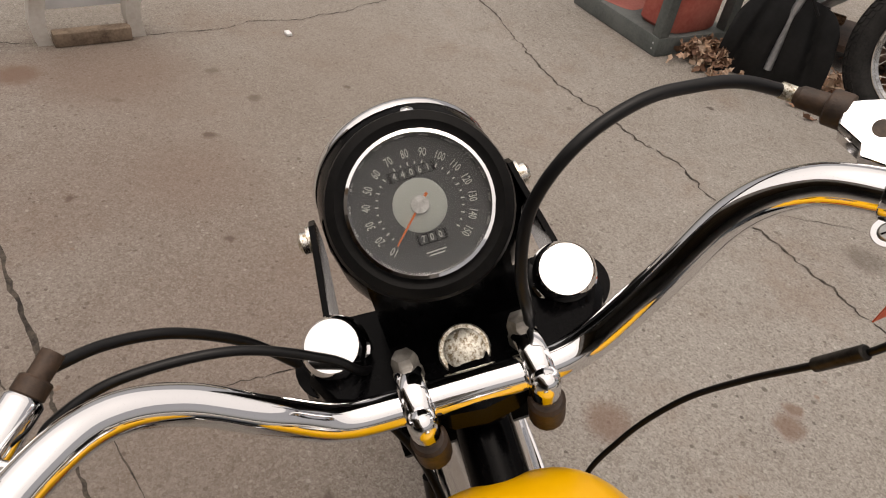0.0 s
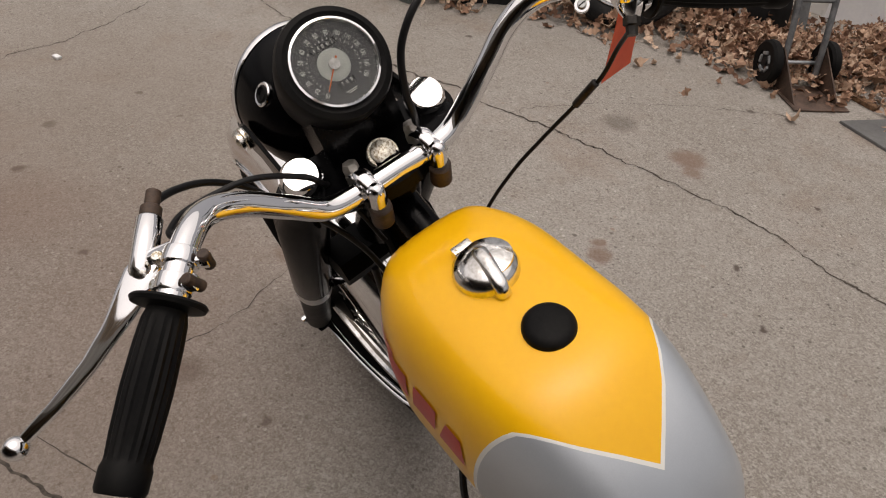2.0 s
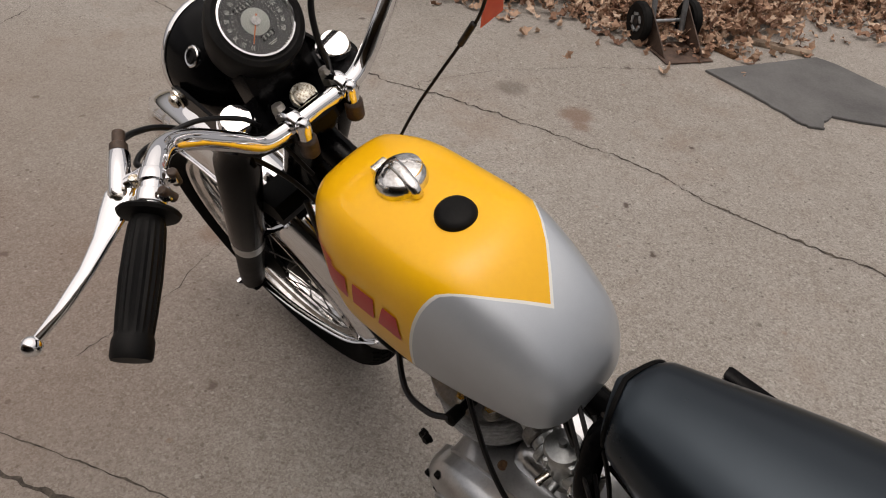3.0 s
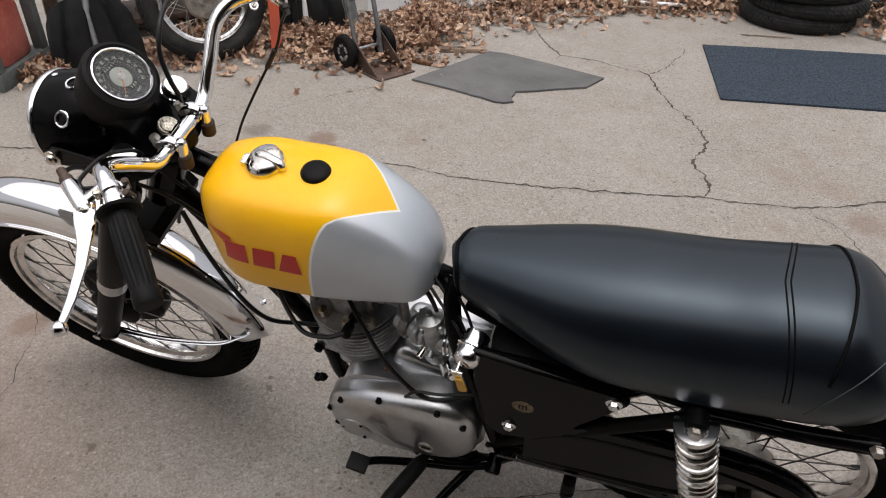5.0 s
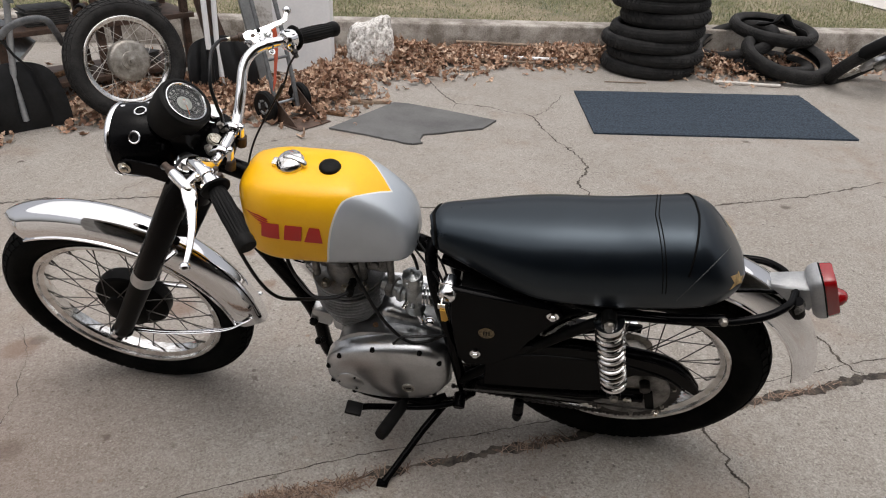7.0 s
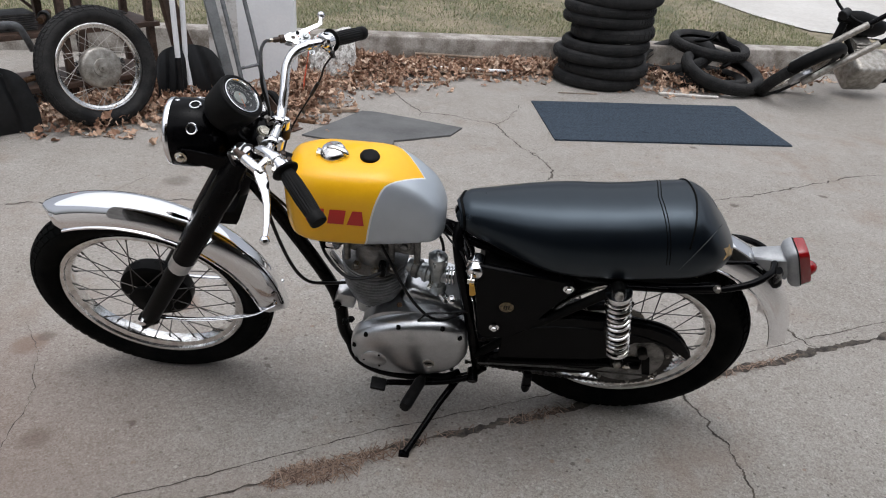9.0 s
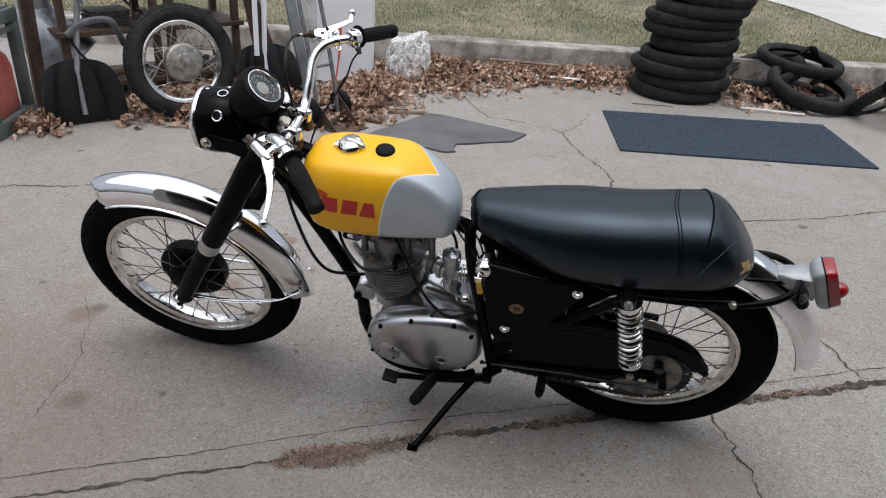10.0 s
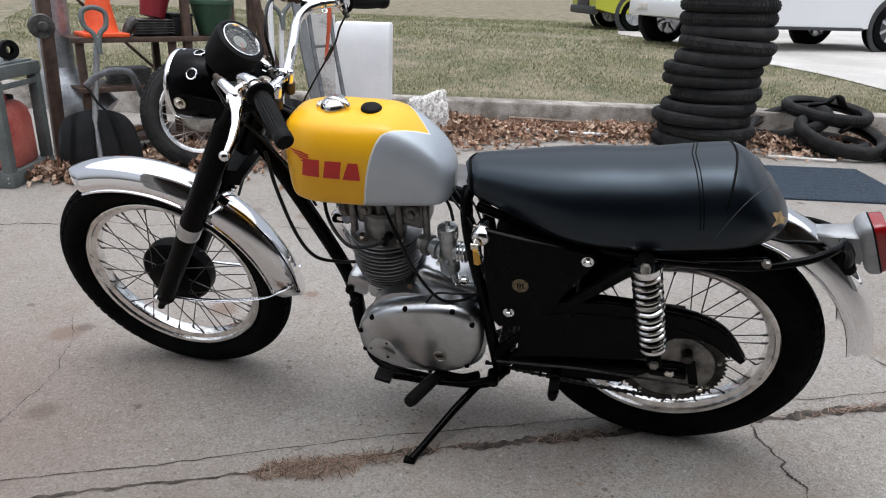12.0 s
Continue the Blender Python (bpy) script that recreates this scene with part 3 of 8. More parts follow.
while len(fs) < 170000:
    b = 0.2 + 14 * rnd.random() ** 1.8
    p = kerb_frame(rnd.uniform(-4.5 - b * 0.5, 4.6 + 0.2 * b), b, 0)
    if on_drive(p.x, p.y):
        continue
    patch = noise.noise((p.x * 0.9, p.y * 0.9, 0.3))
    if rnd.random() > 0.62 + 0.9 * patch:
        continue
    h = rnd.uniform(0.012, 0.036) * (1 + 0.05 * b)
    w = rnd.uniform(0.0018, 0.0036) * (1 + 0.16 * b)
    a = rnd.uniform(0, 2 * math.pi)
    la = rnd.uniform(0, 2 * math.pi)
    lean = Vector((math.cos(la), math.sin(la), 0)) * h * rnd.uniform(0.3, 1.2)
    c = Vector((p.x, p.y, lawn_z(p.x, p.y) - 0.002))
    d = Vector((-math.sin(la), math.cos(la), 0)) * w
    k = len(vs)
    vs += [c - d, c + d, c + lean + Vector((0, 0, h))]
    fs.append((k, k + 1, k + 2))
me = bpy.data.meshes.new("grass")
me.from_pydata(vs, [], fs)
me.materials.append(GRASS)
tagged(new("grass", me), "short patchy winter grass, muted green and brown", "grass", "", "stuff")

# dead leaves
rnd = random.Random(11)
OAK = [(0.0, 0.0), (0.10, 0.05), (0.22, 0.16), (0.30, 0.09), (0.45, 0.24), (0.55, 0.11), (0.70, 0.22), (0.80, 0.10), (1.0, 0.02)]


def leaf_into(vs, fs, c, size, turn, curl):
    k = len(vs)
    q = Euler(turn).to_matrix()
    for s in (1, -1):
        for u, v in OAK:
            x = u - 0.5
            z = curl * ((x * 1.4) ** 2 + 2.2 * v * v) + 0.10 * math.sin(9 * u + s)
            vs.append(Vector(c) + q @ (Vector((x, s * v, z)) * size))
    n = len(OAK)
    for i in range(n - 1):
        fs.append((k + i, k + i + 1, k + n + i + 1, k + n + i))


def leaf_pile(name, spots, label):
    """Spots: x, y, spread along the kerb, spread across, depth, number."""
    vs, fs = [], []
    for x, y, sx, sy, dep, n in spots:
        for _ in range(n):
            u, v = rnd.gauss(0, 0.5), rnd.gauss(0, 0.5)
            p = Vector((x, y, 0)) + CU * u * sx + CN * v * sy
            b = (p - C0).dot(CN)
            if b > -0.03:
                continue
            h = dep * max(0.05, 1 - (u * u + v * v) * 0.7) * rnd.random() ** 0.7 + 0.008
            leaf_into(vs, fs, (p.x, p.y, h), rnd.uniform(0.05, 0.105), (rnd.gauss(0, 0.55), rnd.gauss(0, 0.55), rnd.uniform(0, 6.3)), rnd.uniform(-0.5, 0.9))
    me = bpy.data.meshes.new(name)
    me.from_pydata(vs, [], fs)
    me.materials.append(LEAVES)
    return tagged(new(name, me), label, "leaves", "", "stuff")


leaf_pile("dead_leaves", [(-1.15, 3.75, 0.55, 0.30, 0.14, 700), (-0.55, 4.02, 0.60, 0.30, 0.09, 560), (0.15, 4.28, 0.60, 0.26, 0.11, 560), (-1.35, 2.95, 0.30, 0.55, 0.12, 620), (-1.55, 2.45, 0.32, 0.35, 0.10, 480),
                          (1.35, 4.45, 0.55, 0.38, 0.11, 520), (2.1, 4.90, 0.7, 0.28, 0.08, 320), (-0.9, 3.40, 0.40, 0.30, 0.04, 140)], "drift of curled brown oak leaves against the kerb")
leaf_pile("dead_leaves", [(-2.36, 1.98, 0.30, 0.30, 0.12, 340), (-2.05, 2.45, 0.5, 0.5, 0.10, 420), (-2.78, 1.36, 0.16, 0.12, 0.10, 120), (-1.85, 2.35, 0.3, 0.3, 0.09, 200), (-2.6, 2.6, 0.6, 0.6, 0.05, 260)], "curled brown oak leaves blown in among the scrap")

# mats
MATBLUE = mottle(material("blue_grey_carpet", (0.035, 0.05, 0.075), 0.95), (0.010, 0.019, 0.031), (0.060, 0.085, 0.115), 75, 300, 0.38, 0.80, 0.7, 0.003)
MATGREY = mottle(material("grey_rubber_mat", (0.09, 0.09, 0.09), 0.85), (0.075, 0.075, 0.075), (0.14, 0.14, 0.138), 3, 130, 0.3, 0.7, 0.2, 0.001)
B1, B2, B3, B4 = Vector((0.254, 3.409, 0)), Vector((0.437, 2.579, 0)), Vector((2.0, 2.992, 0)), Vector((1.815, 3.86, 0))
bm = bmesh.new()
nm = 46
top = [[bm.verts.new(B2.lerp(B3, i / nm).lerp(B1.lerp(B4, i / nm), j / nm) + Vector((0, 0, 0.011 + 0.0025 * noise.noise((i * 0.35, j * 0.3, 2))))) for i in range(nm + 1)] for j in range(nm + 1)]
ring_faces(bm, top, False)
edge = top[0] + [r[-1] for r in top[1:]] + top[-1][-2::-1] + [r[0] for r in top[-2:0:-1]]
low = [bm.verts.new((v.co.x, v.co.y, 0.0005)) for v in edge]
for i in range(len(edge)):
    j = (i + 1) % len(edge)
    bm.faces.new((edge[i], edge[j], low[j], low[i]))
MATB = tagged(part("carpet_mat", bm, MATBLUE, None, "", 60), "flat blue-grey ribbed carpet mat on concrete", "mat")
vs, fs = [], []
rnd2 = random.Random(4)
for k in range(62):          # ribs in a herringbone
    for j in range(22):
        u, v = (k + 0.5) / 62, (j + 0.5) / 22
        c = B2.lerp(B3, u).lerp(B1.lerp(B4, u), v) + Vector((rnd2.uniform(-0.006, 0.006), rnd2.uniform(-0.008, 0.008), 0.0114))
        a = CURB_A + (0.7 if j % 2 else -0.7)
        d, n2 = Vector((math.cos(a), math.sin(a), 0)) * 0.017, Vector((-math.sin(a), math.cos(a), 0)) * 0.005
        q = len(vs)
        vs += [c - d - n2, c + d - n2, c + d + n2, c - d + n2, c - d + Vector((0, 0, 0.0010)), c + d + Vector((0, 0, 0.0010))]
        fs += [(q, q + 1, q + 5, q + 4), (q + 3, q + 4, q + 5, q + 2)]
me = bpy.data.meshes.new("mat_ribs")
me.from_pydata(vs, [], fs)
me.materials.append(MATBLUE)
o = new("mat_ribs", me)
o.parent = MATB
_mat = [(-1.073, 2.14), (-0.95, 2.475), (-0.858, 2.725), (-0.765, 2.733), (-0.484, 2.68), (-0.161, 2.60), (-0.213, 2.43), (-0.353, 2.338), (-0.43, 2.275), (-0.526, 2.217), (-0.522, 2.133), (-0.499, 2.086), (-0.542, 2.05), (-0.607, 2.056), (-0.821, 2.105)]
GM = []
for (x0, y0), (x1, y1), torn in zip(_mat, _mat[1:] + _mat[:1], [0] * 6 + [1] * 8 + [0]):
    for k in range(8):
        j = 0.012 * torn * noise.noise((x0 * 37 + k * 1.7, y0 * 41, 0.5))
        GM.append((x0 + (x1 - x0) * k / 8 + j, y0 + (y1 - y0) * k / 8 + j * 0.8))
tagged(part("rubber_mat", plate(GM, 0.0006, 0.012, 0.002, "z"), MATGREY, None, "", 0), "torn piece of flat grey rubber matting", "mat")

# ---- the open garage behind the camera ----
PLASTER = mottle(material("garage_plaster", (0.27, 0.26, 0.245), 0.9), (0.20, 0.19, 0.175), (0.33, 0.32, 0.30), 2, 60, bump=0.1)
TIMBER = mottle(material("dark_rafter_board", (0.16, 0.11, 0.07), 0.85), (0.10, 0.07, 0.045), (0.22, 0.16, 0.10), 3, 90, bump=0.2)
JD = Vector((0.870, 0.493, 0))            # along the door line
JN = Vector((0.493, -0.870, 0))           # into the garage
JO = Vector((1.06, -1.77, 0))             # middle of the door line


def garage_box(name, a0, a1, n0, n1, z0, z1, mat, label):
    bm = bmesh.new()
    c = [[JO + JD * a + JN * n for a, n in ((a0, n0), (a1, n0), (a1, n1), (a0, n1))]]
    loft([[(p.x, p.y, z) for p in c[0]] for z in (z0, z1)], bm=bm)
    structure(name, bm, mat, label)


garage_box("ceiling", -3.2, 3.2, 0.0, 6.2, 2.55, 2.70, TIMBER, "boarded garage ceiling")
garage_box("wall_header", -3.2, 3.2, 0.0, 0.15, 2.20, 2.549, PLASTER, "wall above the open garage door")
garage_box("wall_west", -3.2, -2.6, 0.0, 0.15, 0.0, 2.199, PLASTER, "garage wall beside the door")
garage_box("wall_east", 2.6, 3.2, 0.0, 0.15, 0.0, 2.199, PLASTER, "garage wall beside the door")
garage_box("wall_left", -3.2, -3.05, 0.151, 6.05, 0.0, 2.549, PLASTER, "garage side wall")
garage_box("wall_right", 3.05, 3.2, 0.151, 6.05, 0.0, 2.549, PLASTER, "garage side wall")
garage_box("wall_back", -3.2, 3.2, 6.051, 6.2, 0.0, 2.549, PLASTER, "garage back wall")


# ---- the motorcycle: built upright in its own frame (x to the tail, y to its right, z up), leaning on its side stand ----
BIKE = thing("motorcycle", Matrix.Translation((0, 0.034, 0)) @ pose(0, 0, 0, 0, 0, 5.2) @ pose(0, 0, 0, 18.0, 0, 0),
             "vintage yellow and silver single-cylinder motorcycle leaning on its side stand", "motorcycle")
AX = Vector((-0.512, 0, -0.859))          # down the fork
STEER = Matrix.Translation((-0.341, 0, 0.947)) @ Matrix.Rotation(radians(2.0), 4, -AX) @ Matrix.Translation((0.341, 0, -0.947))
FW, RW = Vector((-0.742, 0, 0.340)), Vector((0.608, 0, 0.338))


def fpart(name, bm, mat, parent=None, label="", smooth=40):
    """A part that turns with the steering."""
    return part(name, moved(bm, STEER), mat, parent or BIKE, label, smooth)


def bpart(name, bm, mat, parent=None, label="", smooth=40):
    return part(name, bm, mat, parent or BIKE, label, smooth)


def tyre_bm(R, w, bead, knobs=72, rows=5, depth=0.006, gap=0.7, segs=72, shear=0.0):
    """Tyre round the y axis with a real tread of rubber blocks."""
    prof = []
    hgt = (R - bead) / 2
    cr = bead + hgt
    for k in range(-13, 14):
        a = math.pi * k / 14.5
        prof.append((cr + (hgt - depth * 0.5) * math.cos(a), w / 2 * math.sin(a) * (1.0 if abs(k) < 9 else 0.93)))
    bm = bmesh.new()
    rings = []
    for i in range(segs):
        t = 2 * math.pi * i / segs
        rings.append([bm.verts.new((r * math.cos(t), y, r * math.sin(t))) for r, y in prof])
    rings.append(rings[0])
    for a, b in zip(rings, rings[1:]):
        for j in range(len(prof) - 1):
            bm.faces.new((a[j], a[j + 1], b[j + 1], b[j]))
    if knobs:
        span = 1.05
        for row in range(rows):
            f0 = -span + 2 * span * row / rows
            f1 = f0 + 2 * span / rows * gap
            for i in range(knobs):
                t0 = 2 * math.pi * (i + 0.5 * (row % 2)) / knobs
                t1 = t0 + 2 * math.pi / knobs * gap
                v = []
                for lift in (0.0, depth):
                    for f, t in ((f0, t0 + shear * f0), (f1, t0 + shear * f1), (f1, t1 + shear * f1), (f0, t1 + shear * f0)):
                        sh = 0.97 if lift else 1.0
                        rr = cr + (hgt - depth * 0.6 + lift) * math.cos(f)
                        v.append(bm.verts.new((rr * math.cos(t), (w / 2 + lift * 0.6) * math.sin(f) * sh, rr * math.sin(t))))
                bm.faces.new(v[4:8])
                for q in range(4):
                    n = (q + 1) % 4
                    bm.faces.new((v[q], v[n], v[4 + n], v[4 + q]))
    return bm


def rim_bm(r, w, segs=72):
    """Wire wheel rim round the y axis: r is the flange radius."""
    prof = [(r, -w / 2), (r - 0.004, -w / 2 - 0.002), (r - 0.012, -w / 2), (r - 0.014, -w / 2 + 0.008), (r - 0.026, -w / 4), (r - 0.029, 0), (r - 0.026, w / 4),
            (r - 0.014, w / 2 - 0.008), (r - 0.012, w / 2), (r - 0.004, w / 2 + 0.002), (r, w / 2), (r - 0.006, w / 2 - 0.006), (r - 0.016, 0), (r - 0.006, -w / 2 + 0.006)]
    bm = bmesh.new()
    rings = [[bm.verts.new((a * math.cos(t), y, a * math.sin(t))) for a, y in prof] for t in (2 * math.pi * i / segs for i in range(segs))]
    rings.append(rings[0])
    ring_faces(bm, rings)
    return bm


def spokes(parent, mat, hub_r, hub_w, rim_r, n=36, thick=0.0016, off=0.0):
    """Crossed wire spokes, each with its nipple, as pieces under the hub."""
    for side in (-1, 1):
        me = None
        for i in range(n // 2):
            a = 2 * math.pi * (i + (0.25 if side > 0 else -0.25)) / (n // 2)
            lead = radians(38) * (1 if i % 2 else -1)
            p0 = Vector((hub_r * math.cos(a + lead), side * hub_w / 2 + off, hub_r * math.sin(a + lead)))
            p1 = Vector((rim_r * math.cos(a), side * 0.006, rim_r * math.sin(a)))
            d = p1 - p0
            bm = cyl((0, 0, 0), (0, 0, d.length), thick, 6)
            bm = cyl((0, 0, d.length - 0.014), (0, 0, d.length + 0.002), thick * 2.0, 6, bm=bm)
            key = (round(d.length, 4))
            if me is None or me[0] != key:
                me = (key, mesh_of("spoke", bm, mat))
            else:
                bm.free()
            piece("spoke", me[1], parent, Matrix.Translation(p0) @ d.to_track_quat("Z", "Y").to_matrix().to_4x4())


def wheel(parent, name, R, w, r_rim, hub_profile, hub_mat, hub_r, hub_w, knobs, rows, m, spoke_mat, label):
    hub = part(name, lathe(hub_profile, (0, 0, 0), (0, 1, 0), 40), hub_mat, parent, label, 30, m)
    part("tyre", tyre_bm(R, w, r_rim - 0.008, knobs, rows, 0.005, 0.74, 90, 0.05), TYRE, hub, "black road tyre with worn block tread")
    part("rim", rim_bm(r_rim, 0.056), RIMCHROME, hub, "chromed wire-wheel rim")
    spokes(hub, spoke_mat, hub_r, hub_w, r_rim - 0.024)
    return hub


STEELWIRE = material("spoke_wire", (0.10, 0.095, 0.09), 0.4, 0.9)
# wheels
wheel(BIKE, "front_wheel", 0.337, 0.088, 0.256,
      [(0.0, -0.07), (0.012, -0.07), (0.014, -0.05), (0.03, -0.045), (0.058, -0.038), (0.06, -0.03), (0.042, -0.022), (0.04, -0.012), (0.094, -0.006), (0.101, 0.0), (0.102, 0.03), (0.098, 0.04), (0.085, 0.046), (0.02, 0.05), (0.012, 0.07), (0, 0.07)],
      SATINBLACK, 0.062, 0.07, 70, 5, STEER @ Matrix.Translation(FW), STEELWIRE, "black full-width front brake hub")
wheel(BIKE, "rear_wheel", 0.338, 0.102, 0.247,
      [(0.0, -0.1), (0.018, -0.099), (0.022, -0.096), (0.056, -0.094), (0.060, -0.091), (0.060, -0.07), (0.084, -0.05), (0.09, -0.045), (0.09, -0.02), (0.06, -0.008), (0.05, 0.03), (0.065, 0.036), (0.065, 0.042), (0.02, 0.05), (0.012, 0.07), (0, 0.07)],
      DULLALLOY, 0.062, 0.07, 66, 5, Matrix.Translation(RW), STEELWIRE, "dull alloy rear brake hub")


# mudguards
def guard(c, r, w, a0, a1, crown, n=40, lip=0.006, round_end=True):
    """Blade mudguard round c: angles from +x towards +z, in degrees."""
    bm = bmesh.new()
    outer, inner = [], []
    m = 16
    for i in range(n + 1):
        a = radians(a0 + (a1 - a0) * i / n)
        e = min(i, n - i) / n * abs(radians(a1 - a0)) * r
        k = 1.0
        if round_end and e < w * 0.45:
            k = math.sqrt(max(0.0, 1 - (1 - e / (w * 0.45)) ** 2)) * 0.75 + 0.25
        ro, ri = [], []
        for j in range(m + 1):
            f = -1 + 2 * j / m
            y = w / 2 * f * k
            drop = crown * (abs(f * k) ** 2.7)
            rr = r - drop - (lip if j in (0, m) else 0)
            ro.append(bm.verts.new((c[0] + rr * math.cos(a), y, c[2] + rr * math.sin(a))))
            ri.append(bm.verts.new((c[0] + (rr - 0.0025) * math.cos(a), y * 0.97, c[2] + (rr - 0.0025) * math.sin(a))))
        outer.append(ro)
        inner.append(ri)
    ring_faces(bm, outer, False)
    ring_faces(bm, inner, False)
    for i in range(n):
        for s in (0, m):
            bm.faces.new((outer[i][s], outer[i + 1][s], inner[i + 1][s], inner[i][s]))
    for e in (0, n):
        for j in range(m):
            bm.faces.new((outer[e][j], outer[e][j + 1], inner[e][j + 1], inner[e][j]))
    return bm


FG = fpart("front_mudguard", guard((-0.769, 0, 0.306), 0.409, 0.113, 115, 2, 0.056), CHROME, label="chromed steel front mudguard", smooth=75)
RG = bpart("rear_mudguard", guard((0.604, 0, 0.338), 0.440, 0.120, 115, 7, 0.056), CHROME, label="chromed steel rear mudguard", smooth=75)
for G_, c_, r_, w_, a0, a1, turned in ((FG, (-0.769, 0, 0.306), 0.409, 0.113, 110, 7, True), (RG, (0.604, 0, 0.338), 0.440, 0.120, 111, 11, False)):
    for s in (-1, 1):
        bead = [(c_[0] + (r_ - 0.061) * math.cos(radians(a0 + (a1 - a0) * k / 48)), s * w_ * 0.497, c_[2] + (r_ - 0.061) * math.sin(radians(a0 + (a1 - a0) * k / 48))) for k in range(49)]
        (fpart if turned else bpart)("rolled_edge", sweep(bead, 0.0032, 8), CHROME, G_)
for s in (-1, 1):
    fpart("mudguard_stay", sweep(smooth_path([(-0.735, s * 0.078, 0.325), (-0.60, s * 0.078, 0.325), (-0.46, s * 0.068, 0.345), (-0.405, s * 0.050, 0.362), (-0.380, s * 0.0400, 0.372)], 5), 0.0070, 10, flat=0.28), CHROME, FG)
    fpart("mudguard_bracket", sweep([(-0.572, s * 0.086, 0.590), (-0.548, s * 0.076, 0.606), (-0.528, s * 0.0520, 0.614), (-0.514, s * 0.0400, 0.622)], 0.009, 10, flat=0.3), CHROME, FG)
    fpart("bolt", hexbolt((-0.517, s * 0.0400, 0.617), (0.2, s, 0.45), 0.0055), CHROME, FG)
    fpart("bolt", hexbolt((-0.381, s * 0.0410, 0.372), (0.45, s, 0.1), 0.005), CHROME, FG)

# fork legs
for s in (-1, 1):
    top = Vector((-0.368, s * 0.078, 0.945))
    y = s * 0.088
    def on(k, y=y, top=top):
        p = top + AX * k
        return (p.x, y, p.z)
    leg = fpart("fork_leg", sweep([on(0.012), on(0.055), on(0.075), on(0.403), on(0.405)], [0.0215, 0.0230, 0.0300, 0.0300, 0.0280], 24), BLACKPAINT, label="black enamelled fork shroud")
    fpart("seal_holder", cyl(on(0.402), on(0.448), 0.0290, 24, bevel=0.002), ALLOY, leg, "bare grey metal seal holder")
    fpart("slider", sweep([on(0.445), on(0.46), on(0.70), on(0.725), on(0.738)], [0.0265, 0.0265, 0.0245, 0.021, 0.012], 20), SATINBLACK, leg, "black fork slider")
    fpart("axle_clamp", cyl(on(0.722), on(0.765), 0.010, 12, bevel=0.001), SATINBLACK, leg)
    fpart("axle_lug", block((0.045, 0.03, 0.042), on(0.715), 0.006, Matrix.Rotation(radians(-29), 4, "Y")), SATINBLACK, leg)
    fpart("drain_screw", hexbolt(on(0.685), (0.5, s, 0), 0.004, 0.004), CHROME, leg)
    ear = [(0.02, -0.020), (-0.020, -0.008), (-0.100, 0.004), (-0.118, 0.006), (-0.132, 0.000), (-0.136, -0.012), (-0.132, -0.024), (-0.118, -0.031), (-0.100, -0.030), (-0.020, -0.055), (0.012, -0.062)]
    fpart("headlamp_ear", loft([[(-0.385 + dx, 0.003 + s * (y_ + 0.004 * ease(-0.10, 0.0, dx)), 0.943 + dz) for dx, dz in ear] for y_ in (0.0800, 0.0845)]), BLACKPAINT, leg, "black headlamp bracket", 20)
    fpart("fork_cap", lathe([(0, 0.0), (0.0172, 0.0), (0.0182, -0.0014), (0.0205, -0.0052), (0.0205, -0.014), (0.0225, -0.015), (0.0225, -0.022), (0.0215, -0.03)], Vector((-0.366, s * 0.078, 0.962)), -AX, 40), CHROME, leg, "domed chrome fork cap nut")
fpart("front_axle", cyl((FW.x, -0.118, FW.z), (FW.x, 0.118, FW.z), 0.009, 16, bevel=0.001), CHROME)

# yokes and steering head
fpart("top_yoke", merge(plate([(-0.405, -0.07), (-0.39, -0.098), (-0.36, -0.10), (-0.338, -0.088), (-0.32, -0.05), (-0.305, -0.02), (-0.302, 0.0), (-0.305, 0.02), (-0.32, 0.05), (-0.338, 0.088), (-0.36, 0.10), (-0.39, 0.098), (-0.405, 0.07), (-0.40, 0.0)][::-1], 0.918, 0.944, 0.005, "z"),
                        block((0.05, 0.03, 0.04), (-0.33, 0, 0.93), 0.01)), BLACKPAINT, label="black top fork yoke")
fpart("stem_nut", merge(lathe([(0, 0.0075), (0.0110, 0.0075), (0.0128, 0.0062), (0.0132, 0.0), (0, 0.0)], (-0.341, 0, 0.948), -AX, 32), lathe([(0, 0.003), (0.0155, 0.003), (0.0165, 0.0015), (0.0165, -0.004), (0, -0.004)], (-0.341, 0, 0.948), -AX, 32)), STEMNUT, label="corroded plated steering stem nut")
fpart("bottom_yoke", loft([[(-0.475 + dx, y, 0.735 + dz) for dx, dz in ((0.0, -0.02), (0.05, -0.02), (0.06, 0.0), (0.05, 0.02), (0.0, 0.02))] for y in (-0.072, -0.05, 0.05, 0.072)]), SATINBLACK)
bpart("steering_head", cyl((-0.345, 0, 0.925), (-0.43, 0, 0.775), 0.030, 20, bevel=0.003), BLACKPAINT)

# headlamp
HA = Vector((-0.9963, -0.070, 0.052)).normalized()
HC = Vector((-0.545, 0.003, 0.931))
SHELL = [(0.0755, 0.0), (0.0785, -0.020), (0.0782, -0.048), (0.0735, -0.076), (0.0625, -0.100), (0.0460, -0.118), (0.0250, -0.128), (0, -0.131)]
HL = fpart("headlamp", lathe(SHELL, HC, HA, 48), BLACKPAINT, label="black enamelled headlamp shell")
fpart("lamp_rim", lathe([(0.0745, -0.003), (0.0770, -0.003), (0.0780, 0.000), (0.0776, 0.005), (0.0745, 0.0095), (0.070, 0.011), (0.0665, 0.009)], HC, HA, 56), CHROME, HL, "chrome headlamp rim")
